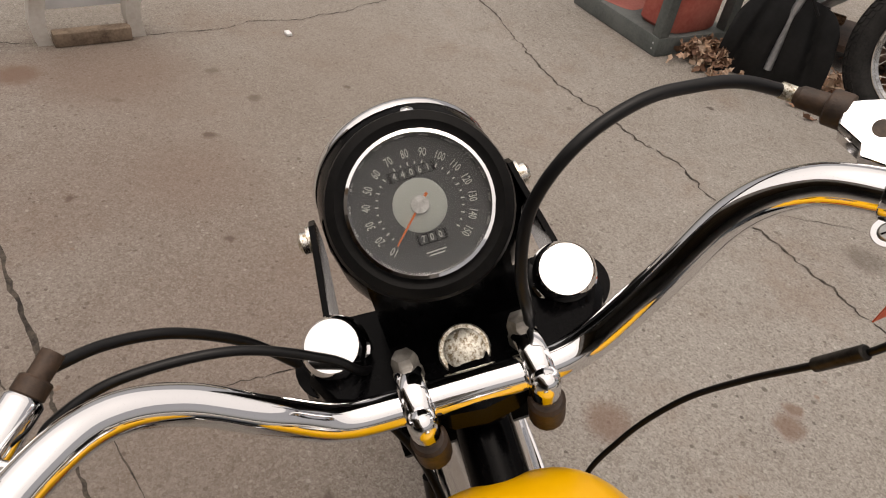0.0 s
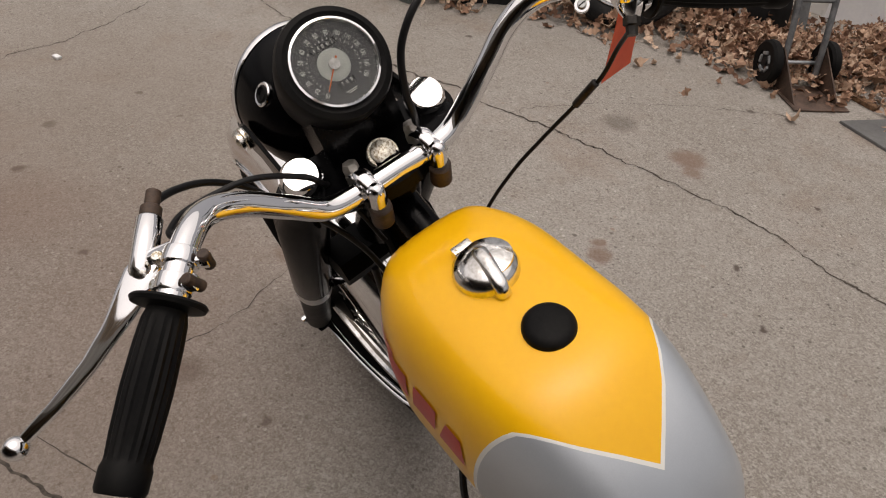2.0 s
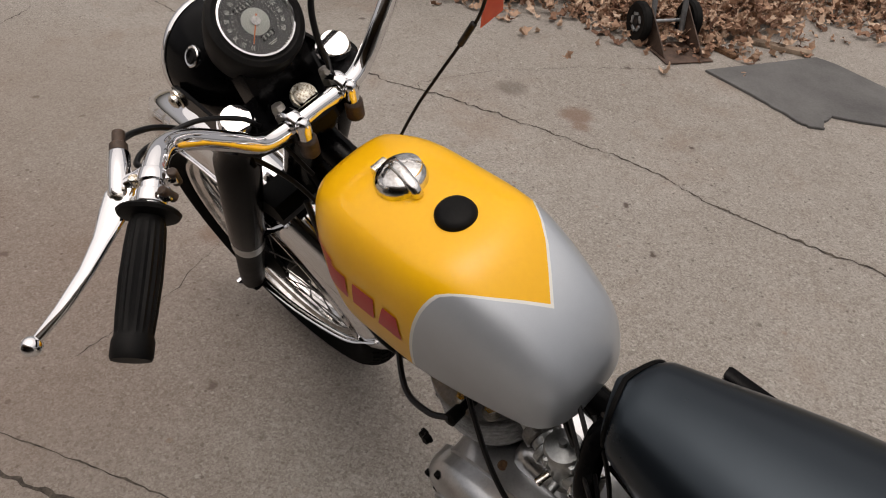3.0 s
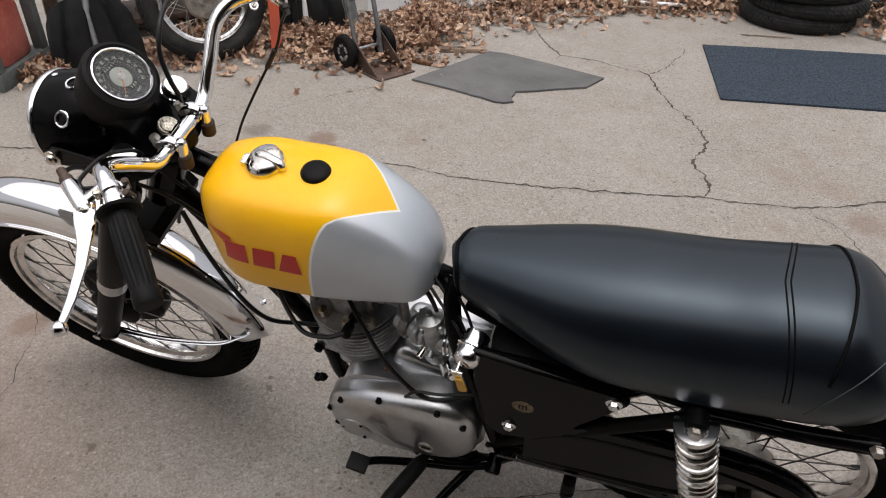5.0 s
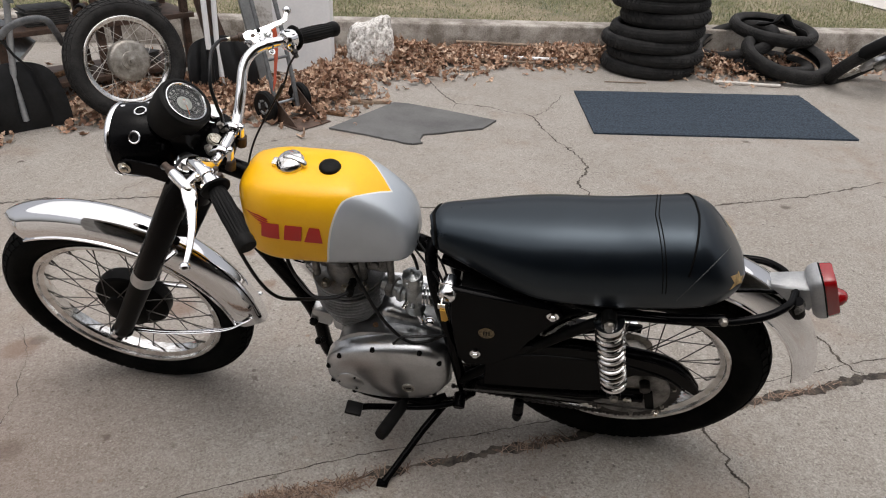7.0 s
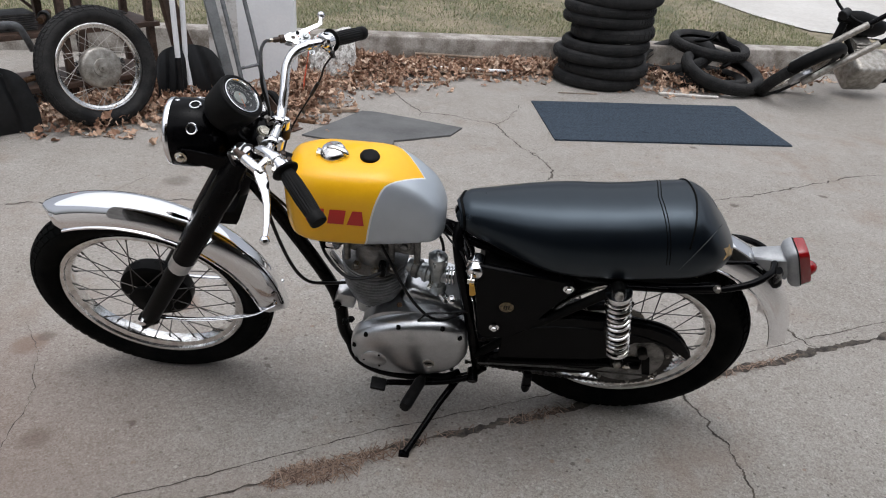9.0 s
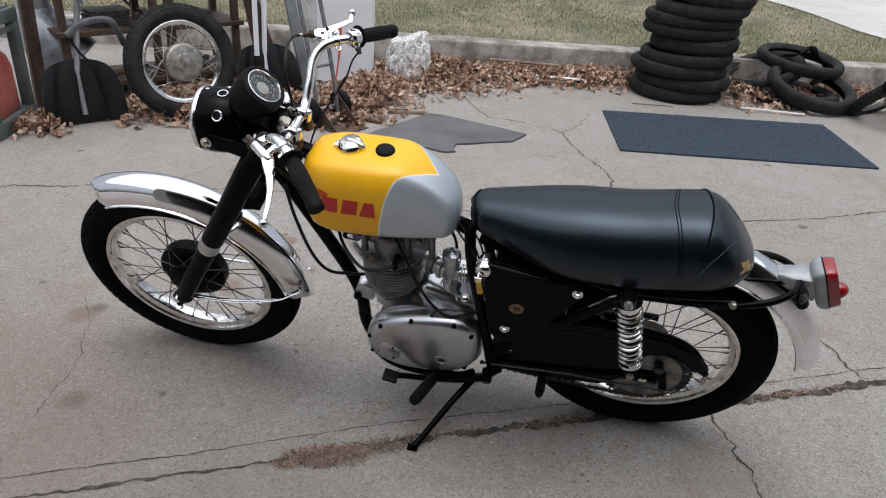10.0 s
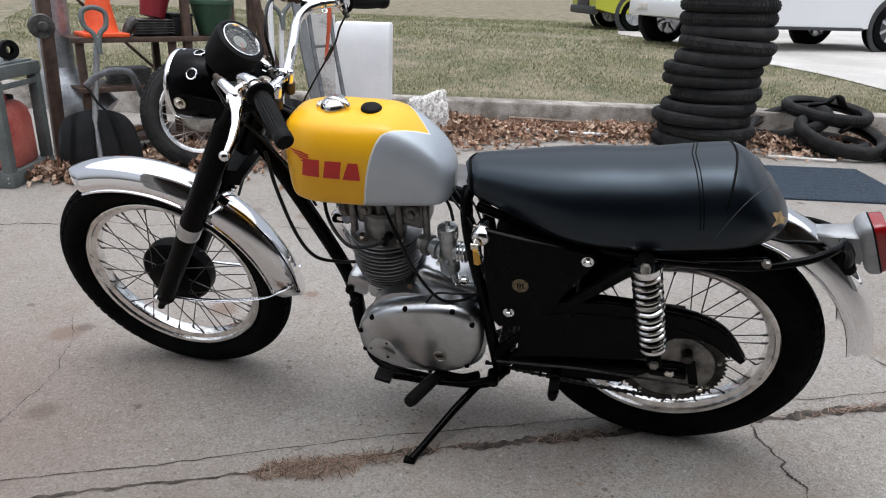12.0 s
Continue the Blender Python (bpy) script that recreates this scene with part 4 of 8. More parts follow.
fpart("lamp_lens", lathe([(0, 0.020), (0.034, 0.018), (0.058, 0.0135), (0.068, 0.0085), (0.067, 0.006), (0.057, 0.0105), (0.034, 0.015), (0, 0.017)], HC, HA, 40, cap=True), GLASS, HL)
fpart("reflector", lathe([(0.069, 0.006), (0.058, -0.018), (0.034, -0.042), (0.011, -0.05), (0, -0.05)], HC, HA, 40), CHROME, HL)


def shell_at(back, n):
    """Point on the lamp shell: how far behind the rim, and which way out."""
    r = SHELL[0][0]
    for (r0, h0), (r1, h1) in zip(SHELL, SHELL[1:]):
        if h1 <= back <= h0:
            r = r0 + (r1 - r0) * (h0 - back) / (h0 - h1)
    d = (n - HA * n.dot(HA)).normalized()
    return HC + HA * back + d * (r - 0.001)


for s in (-1, 1):
    fpart("lamp_bolt", lathe([(0.0135, 0), (0.0135, 0.004), (0.0095, 0.005), (0.0095, 0.010), (0.006, 0.013), (0, 0.013)], (-0.508, 0.003 + s * 0.0845, 0.930), (0, s, 0), 18), OLDCHROME, HL)
for rise, name in ((180 - 44, "grommet"), (44, "grommet"), (90, "warning_lamp")):
    n_ = Vector((0, math.cos(radians(rise)), math.sin(radians(rise))))
    p_ = shell_at(-0.055, n_)
    fpart(name, lathe([(0.0100, -0.003), (0.0100, 0.003), (0.008, 0.0045), (0.0065, 0.002), (0, 0.002)], p_, n_, 22), RUBBER, HL)
    fpart("plated_ring", lathe([(0.0135, -0.003), (0.0135, 0.0022), (0.0122, 0.0034), (0.0100, 0.003), (0.0098, -0.002)], p_, n_, 28), CHROME, HL, "chrome ring")
n_ = Vector((0.0, 0.18, 0.98)).normalized()
p_ = shell_at(-0.014, n_)
fpart("rim_screw", lathe([(0.005, -0.002), (0.005, 0.002), (0, 0.0035)], p_, n_, 12), CHROME, HL)

# speedometer in its rubber cup
SN = Vector((0.70, 0, 0.714))
SC = Vector((-0.376, 0, 1.041))
CUP = fpart("speedometer", lathe([(0.042, 0.0), (0.048, 0.003), (0.0535, 0.001), (0.0555, -0.006), (0.0545, -0.03), (0.051, -0.062), (0.044, -0.078), (0.02, -0.085), (0, -0.085)], SC, SN, 56), RUBBER, label="round speedometer in a black rubber cup")
fpart("speedo_bezel", lathe([(0.0385, -0.004), (0.039, 0.002), (0.0405, 0.0045), (0.0425, 0.004), (0.0435, 0.0), (0.0435, -0.004)], SC, SN, 56), CHROME, CUP, "chrome speedometer bezel")
fpart("speedo_glass", lathe([(0, 0.0014), (0.02, 0.0012), (0.0388, 0.0008), (0.0388, -0.0004), (0.02, 0.0000), (0, 0.0002)], SC, SN, 48, cap=True), GLASS, CUP)
fpart("dial", lathe([(0.0392, -0.0045), (0.0305, -0.006), (0, -0.006)], SC, SN, 48), DIAL, CUP, "black dial with white numerals")
fpart("dial_centre", lathe([(0.0158, -0.0055), (0.0152, -0.0050), (0.009, -0.0050), (0, -0.0050)], SC, SN, 40), DIALGREEN, CUP, "pale green dial centre")
# dial frame: x to the rider's right, y up the dial, z out of the glass
_rx, _uy = Vector((0, 1, 0)), Vector((-SN.z, 0, SN.x))
DM = STEER @ Matrix(((_rx.x, _uy.x, SN.x, SC.x), (_rx.y, _uy.y, SN.y, SC.y), (_rx.z, _uy.z, SN.z, SC.z), (0, 0, 0, 1)))


def dial_at(a, r, h=-0.0052, turn=0.0):
    """Place on the dial: a in degrees clockwise from the top."""
    return DM @ Matrix.Translation((r * math.sin(radians(a)), r * math.cos(radians(a)), h)) @ Matrix.Rotation(radians(turn), 4, "Z")


for i, v in enumerate(range(10, 151, 10)):
    a = -134 + i * 270 / 14
    text_mesh(str(v), 0.0060 if v >= 100 else 0.0064, DIALWHITE, dial_at(a, 0.0305, -0.0052, -a + (0 if -90 < a < 90 else 0)) @ Matrix.Diagonal((0.72, 1.15, 1, 1)), CUP, "numeral")
    for k in range(2):
        b = a + k * 270 / 28
        if b < 137:
            bm = block((0.0007, 0.0022 if k == 0 else 0.0014, 0.0002), (0, 0, 0), 0)
            piece("dial_tick", mesh_of("dial_tick", bm, DIALWHITE, 0), CUP, dial_at(b, 0.0248, -0.0056, -b))
for row, (digits, cy) in enumerate((("44061", 0.0195), ("700", -0.0195))):
    n = len(digits)
    wdt = 0.0050 * (n + 0.6)
    part("counter_window", block((wdt, 0.0062, 0.0004), (0, 0, 0), 0), SATINBLACK, CUP, "", 0, DM @ Matrix.Translation((0.001, cy, -0.0054)))
    for i, ch in enumerate(digits):
        part("counter_drum", block((0.0043, 0.0050, 0.0004), (0, 0, 0), 0), DIAL, CUP, "", 0, DM @ Matrix.Translation((0.001 + (i - (n - 1) / 2) * 0.0050, cy, -0.0051)))
        text_mesh(ch, 0.0056, DIALWHITE, DM @ Matrix.Translation((0.001 + (i - (n - 1) / 2) * 0.0050, cy, -0.0048)) @ Matrix.Diagonal((0.8, 1, 1, 1)), CUP, "digit")
for i, wb in enumerate((0.012, 0.009)):
    part("dial_marking", block((wb, 0.0007, 0.0002), (0, 0, 0), 0), DIALWHITE, CUP, "", 0, DM @ Matrix.Translation((0.001, -0.0275 - i * 0.0018, -0.0056)))
part("needle", plate([(-0.0009, -0.008), (0.0009, -0.008), (0.0004, 0.027), (-0.0004, 0.027)], 0, 0.0006, 0.0001, "z"), NEEDLE, CUP, "orange needle resting near ten", 0, dial_at(0, 0, -0.0034, 134))
part("needle_hub", lathe([(0.0054, 0), (0.0054, 0.0012), (0.0050, 0.0016), (0.0049, 0.0016), (0, 0.0016)], (0, 0, 0), (0, 0, 1), 28), DIALHUB, CUP, "", 20, dial_at(0, 0, -0.0038))
fpart("speedo_bracket", loft([[(-0.405 + dx, y, 0.935 + dz) for dx, dz in ((0, 0), (0.045, -0.01), (0.03, 0.06), (-0.01, 0.06))] for y in (-0.045, -0.04, 0.04, 0.045)]), BLACKPAINT)

# handlebar
LEFT = [(-0.316, 0.0, 0.944), (-0.316, -0.045, 0.944), (-0.313, -0.082, 0.952), (-0.308, -0.112, 0.982), (-0.306, -0.146, 1.014), (-0.293, -0.174, 1.036), (-0.266, -0.197, 1.046), (-0.230, -0.229, 1.038), (-0.154, -0.314, 0.998)]
RIGHT = [(-0.316, 0.045, 0.944), (-0.318, 0.076, 0.953), (-0.316, 0.114, 0.989), (-0.316, 0.153, 1.025), (-0.303, 0.182, 1.044), (-0.277, 0.206, 1.051), (-0.234, 0.243, 1.046), (-0.168, 0.352, 1.012)]
bar_path = smooth_path(LEFT[::-1] + RIGHT, 8)
HB = bpart("handlebar", sweep(bar_path, 0.0112, 20), CHROME, label="high chromed steel handlebar")
for s in (-1, 1):
    y = s * 0.037
    cl = fpart("bar_clamp", sweep(smooth_path([(-0.338, y, 0.950), (-0.330, y, 0.957), (-0.316, y, 0.9605), (-0.303, y, 0.953), (-0.297, y, 0.940)], 5), 0.0085, 10, flat=0.45), CHROME, HB, "chrome handlebar clamp strap")
    fpart("clamp_bolt", lathe([(0, 0.012), (0.007, 0.011), (0.0085, 0.007), (0.0085, 0.0), (0.0095, -0.001), (0.0095, -0.012)], (-0.338, y, 0.952), (-0.25, 0, 1), 6), DULLALLOY, cl)
    fpart("clamp_nut", lathe([(0, 0.013), (0.005, 0.012), (0.0085, 0.008), (0.009, 0.0), (0.009, -0.018), (0.006, -0.018)], (-0.297, y, 0.950), (0.25, 0, 1), 16), CHROME, cl)
    fpart("rubber_mount", cyl((-0.300, y, 0.932), (-0.306, y, 0.905), 0.0115, 16, bevel=0.002), PERISHED, cl, "perished brown rubber mount")
    fpart("clamp_base", block((0.03, 0.02, 0.02), (-0.318, y, 0.930), 0.004), BLACKPAINT, cl)
# grips, levers
for s in (-1, 1):
    a, b = (Vector((-0.226, -0.233, 1.037)), Vector((-0.150, -0.318, 0.996))) if s < 0 else (Vector((-0.229, 0.250, 1.045)), Vector((-0.168, 0.360, 1.010)))
    d = (b - a).normalized()
    g = bmesh.new()
    n, rows = 40, [(0.0, 0.0130), (0.008, 0.0150), (0.012, 0.0160), (0.03, 0.0172), (0.06, 0.0178), (0.09, 0.0168), (0.105, 0.0158), (0.108, 0.0158), (0.112, 0.0172), (0.125, 0.0172), (0.128, 0.0160), (0.128, 0.0)]
    q = d.to_track_quat("Z", "Y")
    secs = []
    for h, r in rows:
        ribbed = 0.011 < h < 0.106
        secs.append([a + q @ Vector(((r - (0.0011 if ribbed and k % 2 else 0)) * math.cos(2 * math.pi * k / n), (r - (0.0011 if ribbed and k % 2 else 0)) * math.sin(2 * math.pi * k / n), h)) for k in range(n)])
    GR = bpart("handgrip", loft(secs, True, True, g), RUBBER, label="ribbed black rubber handgrip", smooth=25)
    bpart("grip_flange", lathe([(0.012, -0.003), (0.026, -0.003), (0.0275, -0.001), (0.026, 0.002), (0.014, 0.004)], a, d, 32), RUBBER, GR)

# clutch lever, its perch and the two clamp bands
s = -1
a, d = Vector((-0.226, -0.233, 1.037)), (Vector((-0.150, -0.318, 0.996)) - Vector((-0.226, -0.233, 1.037))).normalized()
piv, ct, E0 = (Vector((-0.275, -0.238, 1.034)), Vector((-0.312, -0.212, 1.045)), Vector((-0.237, -0.376, 0.989)))
run = (E0 - piv).normalized()
nrm = Vector((0.45, -0.35, 0.82))
wid = nrm.cross(run).normalized()
nrm = run.cross(wid).normalized()
secs = []
for f, hw, ht in ((-0.10, 0.005, 0.003), (-0.08, 0.0105, 0.0042), (0.03, 0.0135, 0.0045), (0.14, 0.0125, 0.0045), (0.30, 0.0085, 0.004), (0.5, 0.0066, 0.0038), (0.75, 0.0056, 0.0036), (0.93, 0.0046, 0.0036), (1.0, 0.003, 0.003)):
    c = piv.lerp(E0, f) + wid * (0.009 * math.sin(math.pi * max(0, f)))
    secs.append([c + wid * hw * math.copysign(abs(math.cos(t)) ** 0.6, math.cos(t)) + nrm * ht * math.copysign(abs(math.sin(t)) ** 0.6, math.sin(t)) for t in (2 * math.pi * k / 16 for k in range(16))])
LV = bpart("clutch_lever", loft(secs), CHROME, label="polished alloy ball-ended lever")
bl = bmesh.new()
bmesh.ops.create_uvsphere(bl, u_segments=18, v_segments=12, radius=0.0095)
bpart("lever_ball", moved(bl, Matrix.Translation(E0)), CHROME, LV)
up_ = (ct - piv).normalized()
bpart("perch", sweep([piv - up_ * 0.004, piv, ct - up_ * 0.002, ct], [0.008, 0.0102, 0.0105, 0.009], 22), CHROME, LV, "chrome lever perch")
bar = min(bar_path, key=lambda p: (p - piv.lerp(ct, 0.35)).length)
bpart("perch_link", sweep([piv.lerp(ct, 0.2), piv.lerp(ct, 0.2).lerp(bar, 0.5), bar], [0.0085, 0.0080, 0.0085], 12, flat=0.7), CHROME, LV)
bpart("pivot_screw", lathe([(0.0062, -0.002), (0.0062, 0.003), (0.004, 0.0045), (0, 0.0045)], piv + nrm * 0.004, nrm, 16), OLDCHROME, LV)
bpart("cable_adjuster", merge(cyl(ct, ct + up_ * 0.010, 0.0085, 14, bevel=0.001), cyl(ct + up_ * 0.009, ct + up_ * 0.024, 0.0060, 12)), PERISHED, LV, "knurled cable adjuster")
for hb in (-0.012, -0.038):
    k = min(range(1, len(bar_path) - 1), key=lambda i: (bar_path[i] - (a + d * hb)).length)
    ax_ = (bar_path[k + 1] - bar_path[k - 1]).normalized()
    bc = bar_path[k]
    bpart("band", lathe([(0.0112, -0.0062), (0.0134, -0.0062), (0.0138, -0.005), (0.0138, 0.005), (0.0134, 0.0062), (0.0112, 0.0062)], bc, ax_, 26), CHROME, LV, "chrome clamp band")
    out = (Vector((0.5, s * 0.25, -0.1)) - ax_ * Vector((0.5, s * 0.25, -0.1)).dot(ax_)).normalized()
    bpart("band_lug", block((0.010, 0.010, 0.010), bc + out * 0.017, 0.002, out.to_track_quat("X", "Z").to_matrix()), CHROME, LV)
    bpart("band_screw", cyl(bc + out * 0.019 - out.cross(ax_) * 0.009, bc + out * 0.019 + out.cross(ax_) * 0.009, 0.0048, 10, bevel=0.001), PERISHED, LV)
    bpart("band_screw", cyl(bc - out * 0.016 - out.cross(ax_) * 0.006, bc - out * 0.016 + out.cross(ax_) * 0.006, 0.0048, 10, bevel=0.001), OLDCHROME, LV)
# brake lever: flat drilled perch, blade on a slotted pivot screw, one clamp band
PN = Vector((0.30, -0.30, 0.90)).normalized()


def on_perch(x, y, h=0.0):
    return Vector((x, y, 1.053 - 0.3333 * (x + 0.297) + 0.3333 * (y - 0.256))) + PN * h


def slab(outline, h0, h1, edge=0.0008):
    """Flat plate lying along the perch, its edges eased."""
    c = sum((Vector(p) for p in outline), Vector((0, 0))) / len(outline)
    def ring(h, k):
        return [on_perch(c.x + (x - c.x) * k, c.y + (y - c.y) * k, h) for x, y in outline]
    return loft([ring(h0, 0.95), ring(h0 + edge, 1), ring(h1 - edge, 1), ring(h1, 0.95)])


def slotted(p, n, r, h):
    return merge(lathe([(r, -0.002), (r, h * 0.7), (r * 0.85, h), (0, h)], p, n, 20), lathe([(r * 1.45, -0.003), (r * 1.45, -0.0004), (0, -0.0004)], p, n, 20))


BL = bpart("brake_lever", slab([(-0.3205, 0.2432), (-0.3000, 0.2650), (-0.2831, 0.2835), (-0.2685, 0.3005), (-0.2690, 0.3230), (-0.2630, 0.3230), (-0.2595, 0.2990), (-0.2700, 0.2835), (-0.2800, 0.2730), (-0.2880, 0.2600), (-0.2800, 0.2510), (-0.2850, 0.2410), (-0.2940, 0.2410)], -0.001, 0.0045), CHROME, label="polished alloy brake lever in a drilled perch", smooth=20)
bl = bmesh.new()
bmesh.ops.create_uvsphere(bl, u_segments=18, v_segments=12, radius=0.0095)
bpart("lever_ball", moved(bl, Matrix.Translation(on_perch(-0.2665, 0.326, 0.001))), CHROME, BL)
bpart("perch", slab([(-0.3386, 0.2246), (-0.3300, 0.2390), (-0.3221, 0.2432), (-0.3080, 0.2370), (-0.2926, 0.2420), (-0.2840, 0.2560), (-0.2749, 0.2470), (-0.2830, 0.2330), (-0.2985, 0.2222), (-0.3096, 0.2147), (-0.3150, 0.2190), (-0.3297, 0.2160)], -0.012, -0.0012), CHROME, BL, "chrome perch plate", 20)
bpart("perch", slab([(-0.3386, 0.2246), (-0.3300, 0.2390), (-0.3221, 0.2432), (-0.3050, 0.2375), (-0.2960, 0.2330), (-0.2985, 0.2225), (-0.3096, 0.2150), (-0.3150, 0.2190), (-0.3297, 0.2160)], -0.0011, 0.0062), CHROME, BL, "chrome perch cheek", 20)
bpart("bore", lathe([(0.0052, -0.001), (0.0052, 0.0006), (0, 0.0006)], on_perch(-0.3163, 0.2308, 0.0060), PN, 20), PERISHED, BL, "dark drilled hole")
bpart("bore", lathe([(0.0048, -0.001), (0.0048, 0.0005), (0, 0.0005)], on_perch(-0.3090, 0.2490, 0.0054), PN, 20), SATINBLACK, BL, "dark drilled hole")
bpart("pivot_screw", slotted(on_perch(-0.2899, 0.2476, 0.0065), PN, 0.0078, 0.0042), PLATEDZINC, BL)
bpart("screw_slot", block((0.0115, 0.0012, 0.0006), on_perch(-0.2899, 0.2476, 0.0109), 0.0002, Matrix.Rotation(radians(75), 4, "Z")), SATINBLACK, BL)
up_ = (on_perch(-0.3642, 0.2070) - on_perch(-0.3340, 0.2270)).normalized()
ct = on_perch(-0.3330, 0.2265, -0.002)
bpart("cable_adjuster", lathe([(0.0, -0.004), (0.0060, -0.004), (0.0062, 0.002), (0.0096, 0.0025), (0.0100, 0.004), (0.0100, 0.0125), (0.0092, 0.0135), (0.0066, 0.014), (0.0062, 0.028), (0.0048, 0.030), (0.0046, 0.031), (0, 0.031)], ct, up_, 24), PERISHED, BL, "knurled brown cable adjuster", 25)
bpart("ferrule", lathe([(0.0046, 0.029), (0.0047, 0.039), (0.0040, 0.040), (0, 0.040)], ct, up_, 16), STEMNUT, BL, "worn brass cable ferrule")
k = min(range(1, len(bar_path) - 1), key=lambda i: (bar_path[i] - Vector((-0.271, 0.210, 1.051))).length)
ax_, bc = (bar_path[k + 1] - bar_path[k - 1]).normalized(), bar_path[k]
bpart("band", lathe([(0.0112, -0.0068), (0.0130, -0.0068), (0.0134, -0.006), (0.0134, 0.006), (0.0130, 0.0068), (0.0112, 0.0068)], bc, ax_, 28), CHROME, BL, "chrome clamp band")
out = Vector((0.55, -0.45, -0.60))
out = (out - ax_ * out.dot(ax_)).normalized()
toward = Vector((0.62, -0.62, 0.48))
toward = (toward - out * toward.dot(out)).normalized()
for p_, n_, w_ in ((bc + out * 0.0175, toward, 0.0068), (on_perch(-0.2998, 0.2323, 0.0062), PN, 0.0070)):
    bpart("band_lug", lathe([(w_, -0.004), (w_ * 1.04, -0.003), (w_ * 1.04, 0.0004), (w_, 0.001), (0, 0.001)], p_, n_, 24), CHROME, BL)
    bpart("band_screw", slotted(p_ + n_ * 0.0012, n_, 0.0042, 0.0030), PLATEDZINC, BL)
    bpart("screw_slot", block((0.0064, 0.0009, 0.0005), p_ + n_ * 0.0044, 0.0001, n_.to_track_quat("Z", "Y").to_matrix() @ Matrix.Rotation(0.6, 3, "Z")), SATINBLACK, BL)
strap = on_perch(-0.2998, 0.2323, 0.0058)
bpart("band_strap", sweep([strap + (strap - bc).normalized() * 0.004, strap, bc + (strap - bc).normalized() * 0.0125], [0.0066, 0.0066, 0.0066], 12, flat=0.45), CHROME, BL)
# twist-grip housing: two drum halves with a dark joint, screw recess and cable outlet
a, d = Vector((-0.229, 0.250, 1.045)), (Vector((-0.168, 0.360, 1.010)) - Vector((-0.229, 0.250, 1.045))).normalized()
TH = bpart("throttle_housing", lathe([(0.0, -0.035), (0.0115, -0.035), (0.0165, -0.0335), (0.0205, -0.029), (0.0215, -0.026), (0.0215, -0.006), (0.019, -0.004), (0.012, -0.004)], a, d, 16), CHROME, label="chrome twist-grip housing", smooth=25)
_side = (toward - d * toward.dot(d)).normalized()
_low = d.cross(_side)
_low = _low if _low.z < 0 else -_low
bpart("housing_joint", lathe([(0.0216, -0.0008), (0.0219, -0.0008), (0.0219, 0.0008), (0.0216, 0.0008)], a - d * 0.0175, (_low * 0.97 + d * 0.1), 40), SATINBLACK, TH)
bpart("screw_recess", lathe([(0.0062, -0.004), (0.0062, 0.0003), (0, 0.0003)], a - d * 0.0245 + (_side * 0.80 - _low * 0.60) * 0.0207, (_side * 0.80 - _low * 0.60), 18), SATINBLACK, TH)
bpart("housing_screw", slotted(a - d * 0.0245 + (_side * 0.80 - _low * 0.60) * 0.0212, (_side * 0.80 - _low * 0.60), 0.0032, 0.001), PLATEDZINC, TH)
bpart("cable_outlet", sweep([a - d * 0.020 + _low * 0.012, a - d * 0.020 + _low * 0.020, a - d * 0.020 + _low * 0.028], [0.0150, 0.0125, 0.0065], 16), CHROME, TH)
bpart("outlet_nut", lathe([(0.0060, 0.0), (0.0078, 0.001), (0.0078, 0.008), (0.0055, 0.009), (0.0050, 0.017), (0, 0.017)], a - d * 0.020 + _low * 0.026, _low, 6), GREASY, TH, "grimy cable nut", 10)

# tank, in two colours parted by a white line
TL = bmesh.new()
NS, NU = 64, 44


TX0, TLEN = -0.3054, 0.3886               # nose and length of the tank


def tank_half(x):
    """Half width, top and bottom of the tank at x."""
    u = (x - TX0) / TLEN
    f = 1 - (1 - max(0.0, min(1, u / 0.30))) ** 2.4 if u < 0.30 else 1.0
    bk = max(0.0, (u - 0.50) / 0.50)
    hw = (0.0573 + 0.0511 * f) * (1 - 0.3651 * bk ** 1.57)
    top = 0.8857 + 0.0163 * math.sin(min(1, u / 0.309) * math.pi / 2) - 0.1079 * max(0.0, (u - 0.615) / 0.385) ** 1.7
    return hw, top, 0.6992 + 0.0115 * u


def tank_point(x, s):
    """s from 0 (top centre) round to 1 (bottom centre) on the right side, negative on the left."""
    u = max(0.0, min(1.0, (x - TX0) / TLEN))
    hw, top, bot = tank_half(x)
    e = 1.0
    for q, k in ((u / 0.10, 2.2), ((1 - u) / 0.10, 2.2)):
        if q < 1:
            e *= max(0.0, 1 - (1 - q) ** k) ** (1 / k)
    a = abs(s) * math.pi
    mid = bot + 0.26 * (top - bot)
    cy = math.copysign(abs(math.sin(a)) ** (0.413 + 0.45 * max(0.0, 1 - abs(s) / 0.10) ** 2), s)
    cz = math.cos(a)
    if cz > 0:
        z = mid + (top - mid) * cz ** 1.02
    else:
        z = mid - (mid - bot) * abs(cz) ** 0.495
    zc = mid + 0.01
    return (x, -0.0034 + hw * cy * (0.30 + 0.70 * e), zc + (z - zc) * (0.45 + 0.55 * e))


def tank_line(s):
    """Where the yellow ends, round the section: a point at the top, a long curve down the flank."""
    y = abs(tank_point(-0.05, s)[1] + 0.0034)
    a = max(0.0, abs(s) - 0.05)
    return 0.028 - 0.80 * min(y, 0.075) - 0.072 * (1 - math.exp(-a / 0.32)) / (1 - math.exp(-0.63 / 0.32))


cols = []
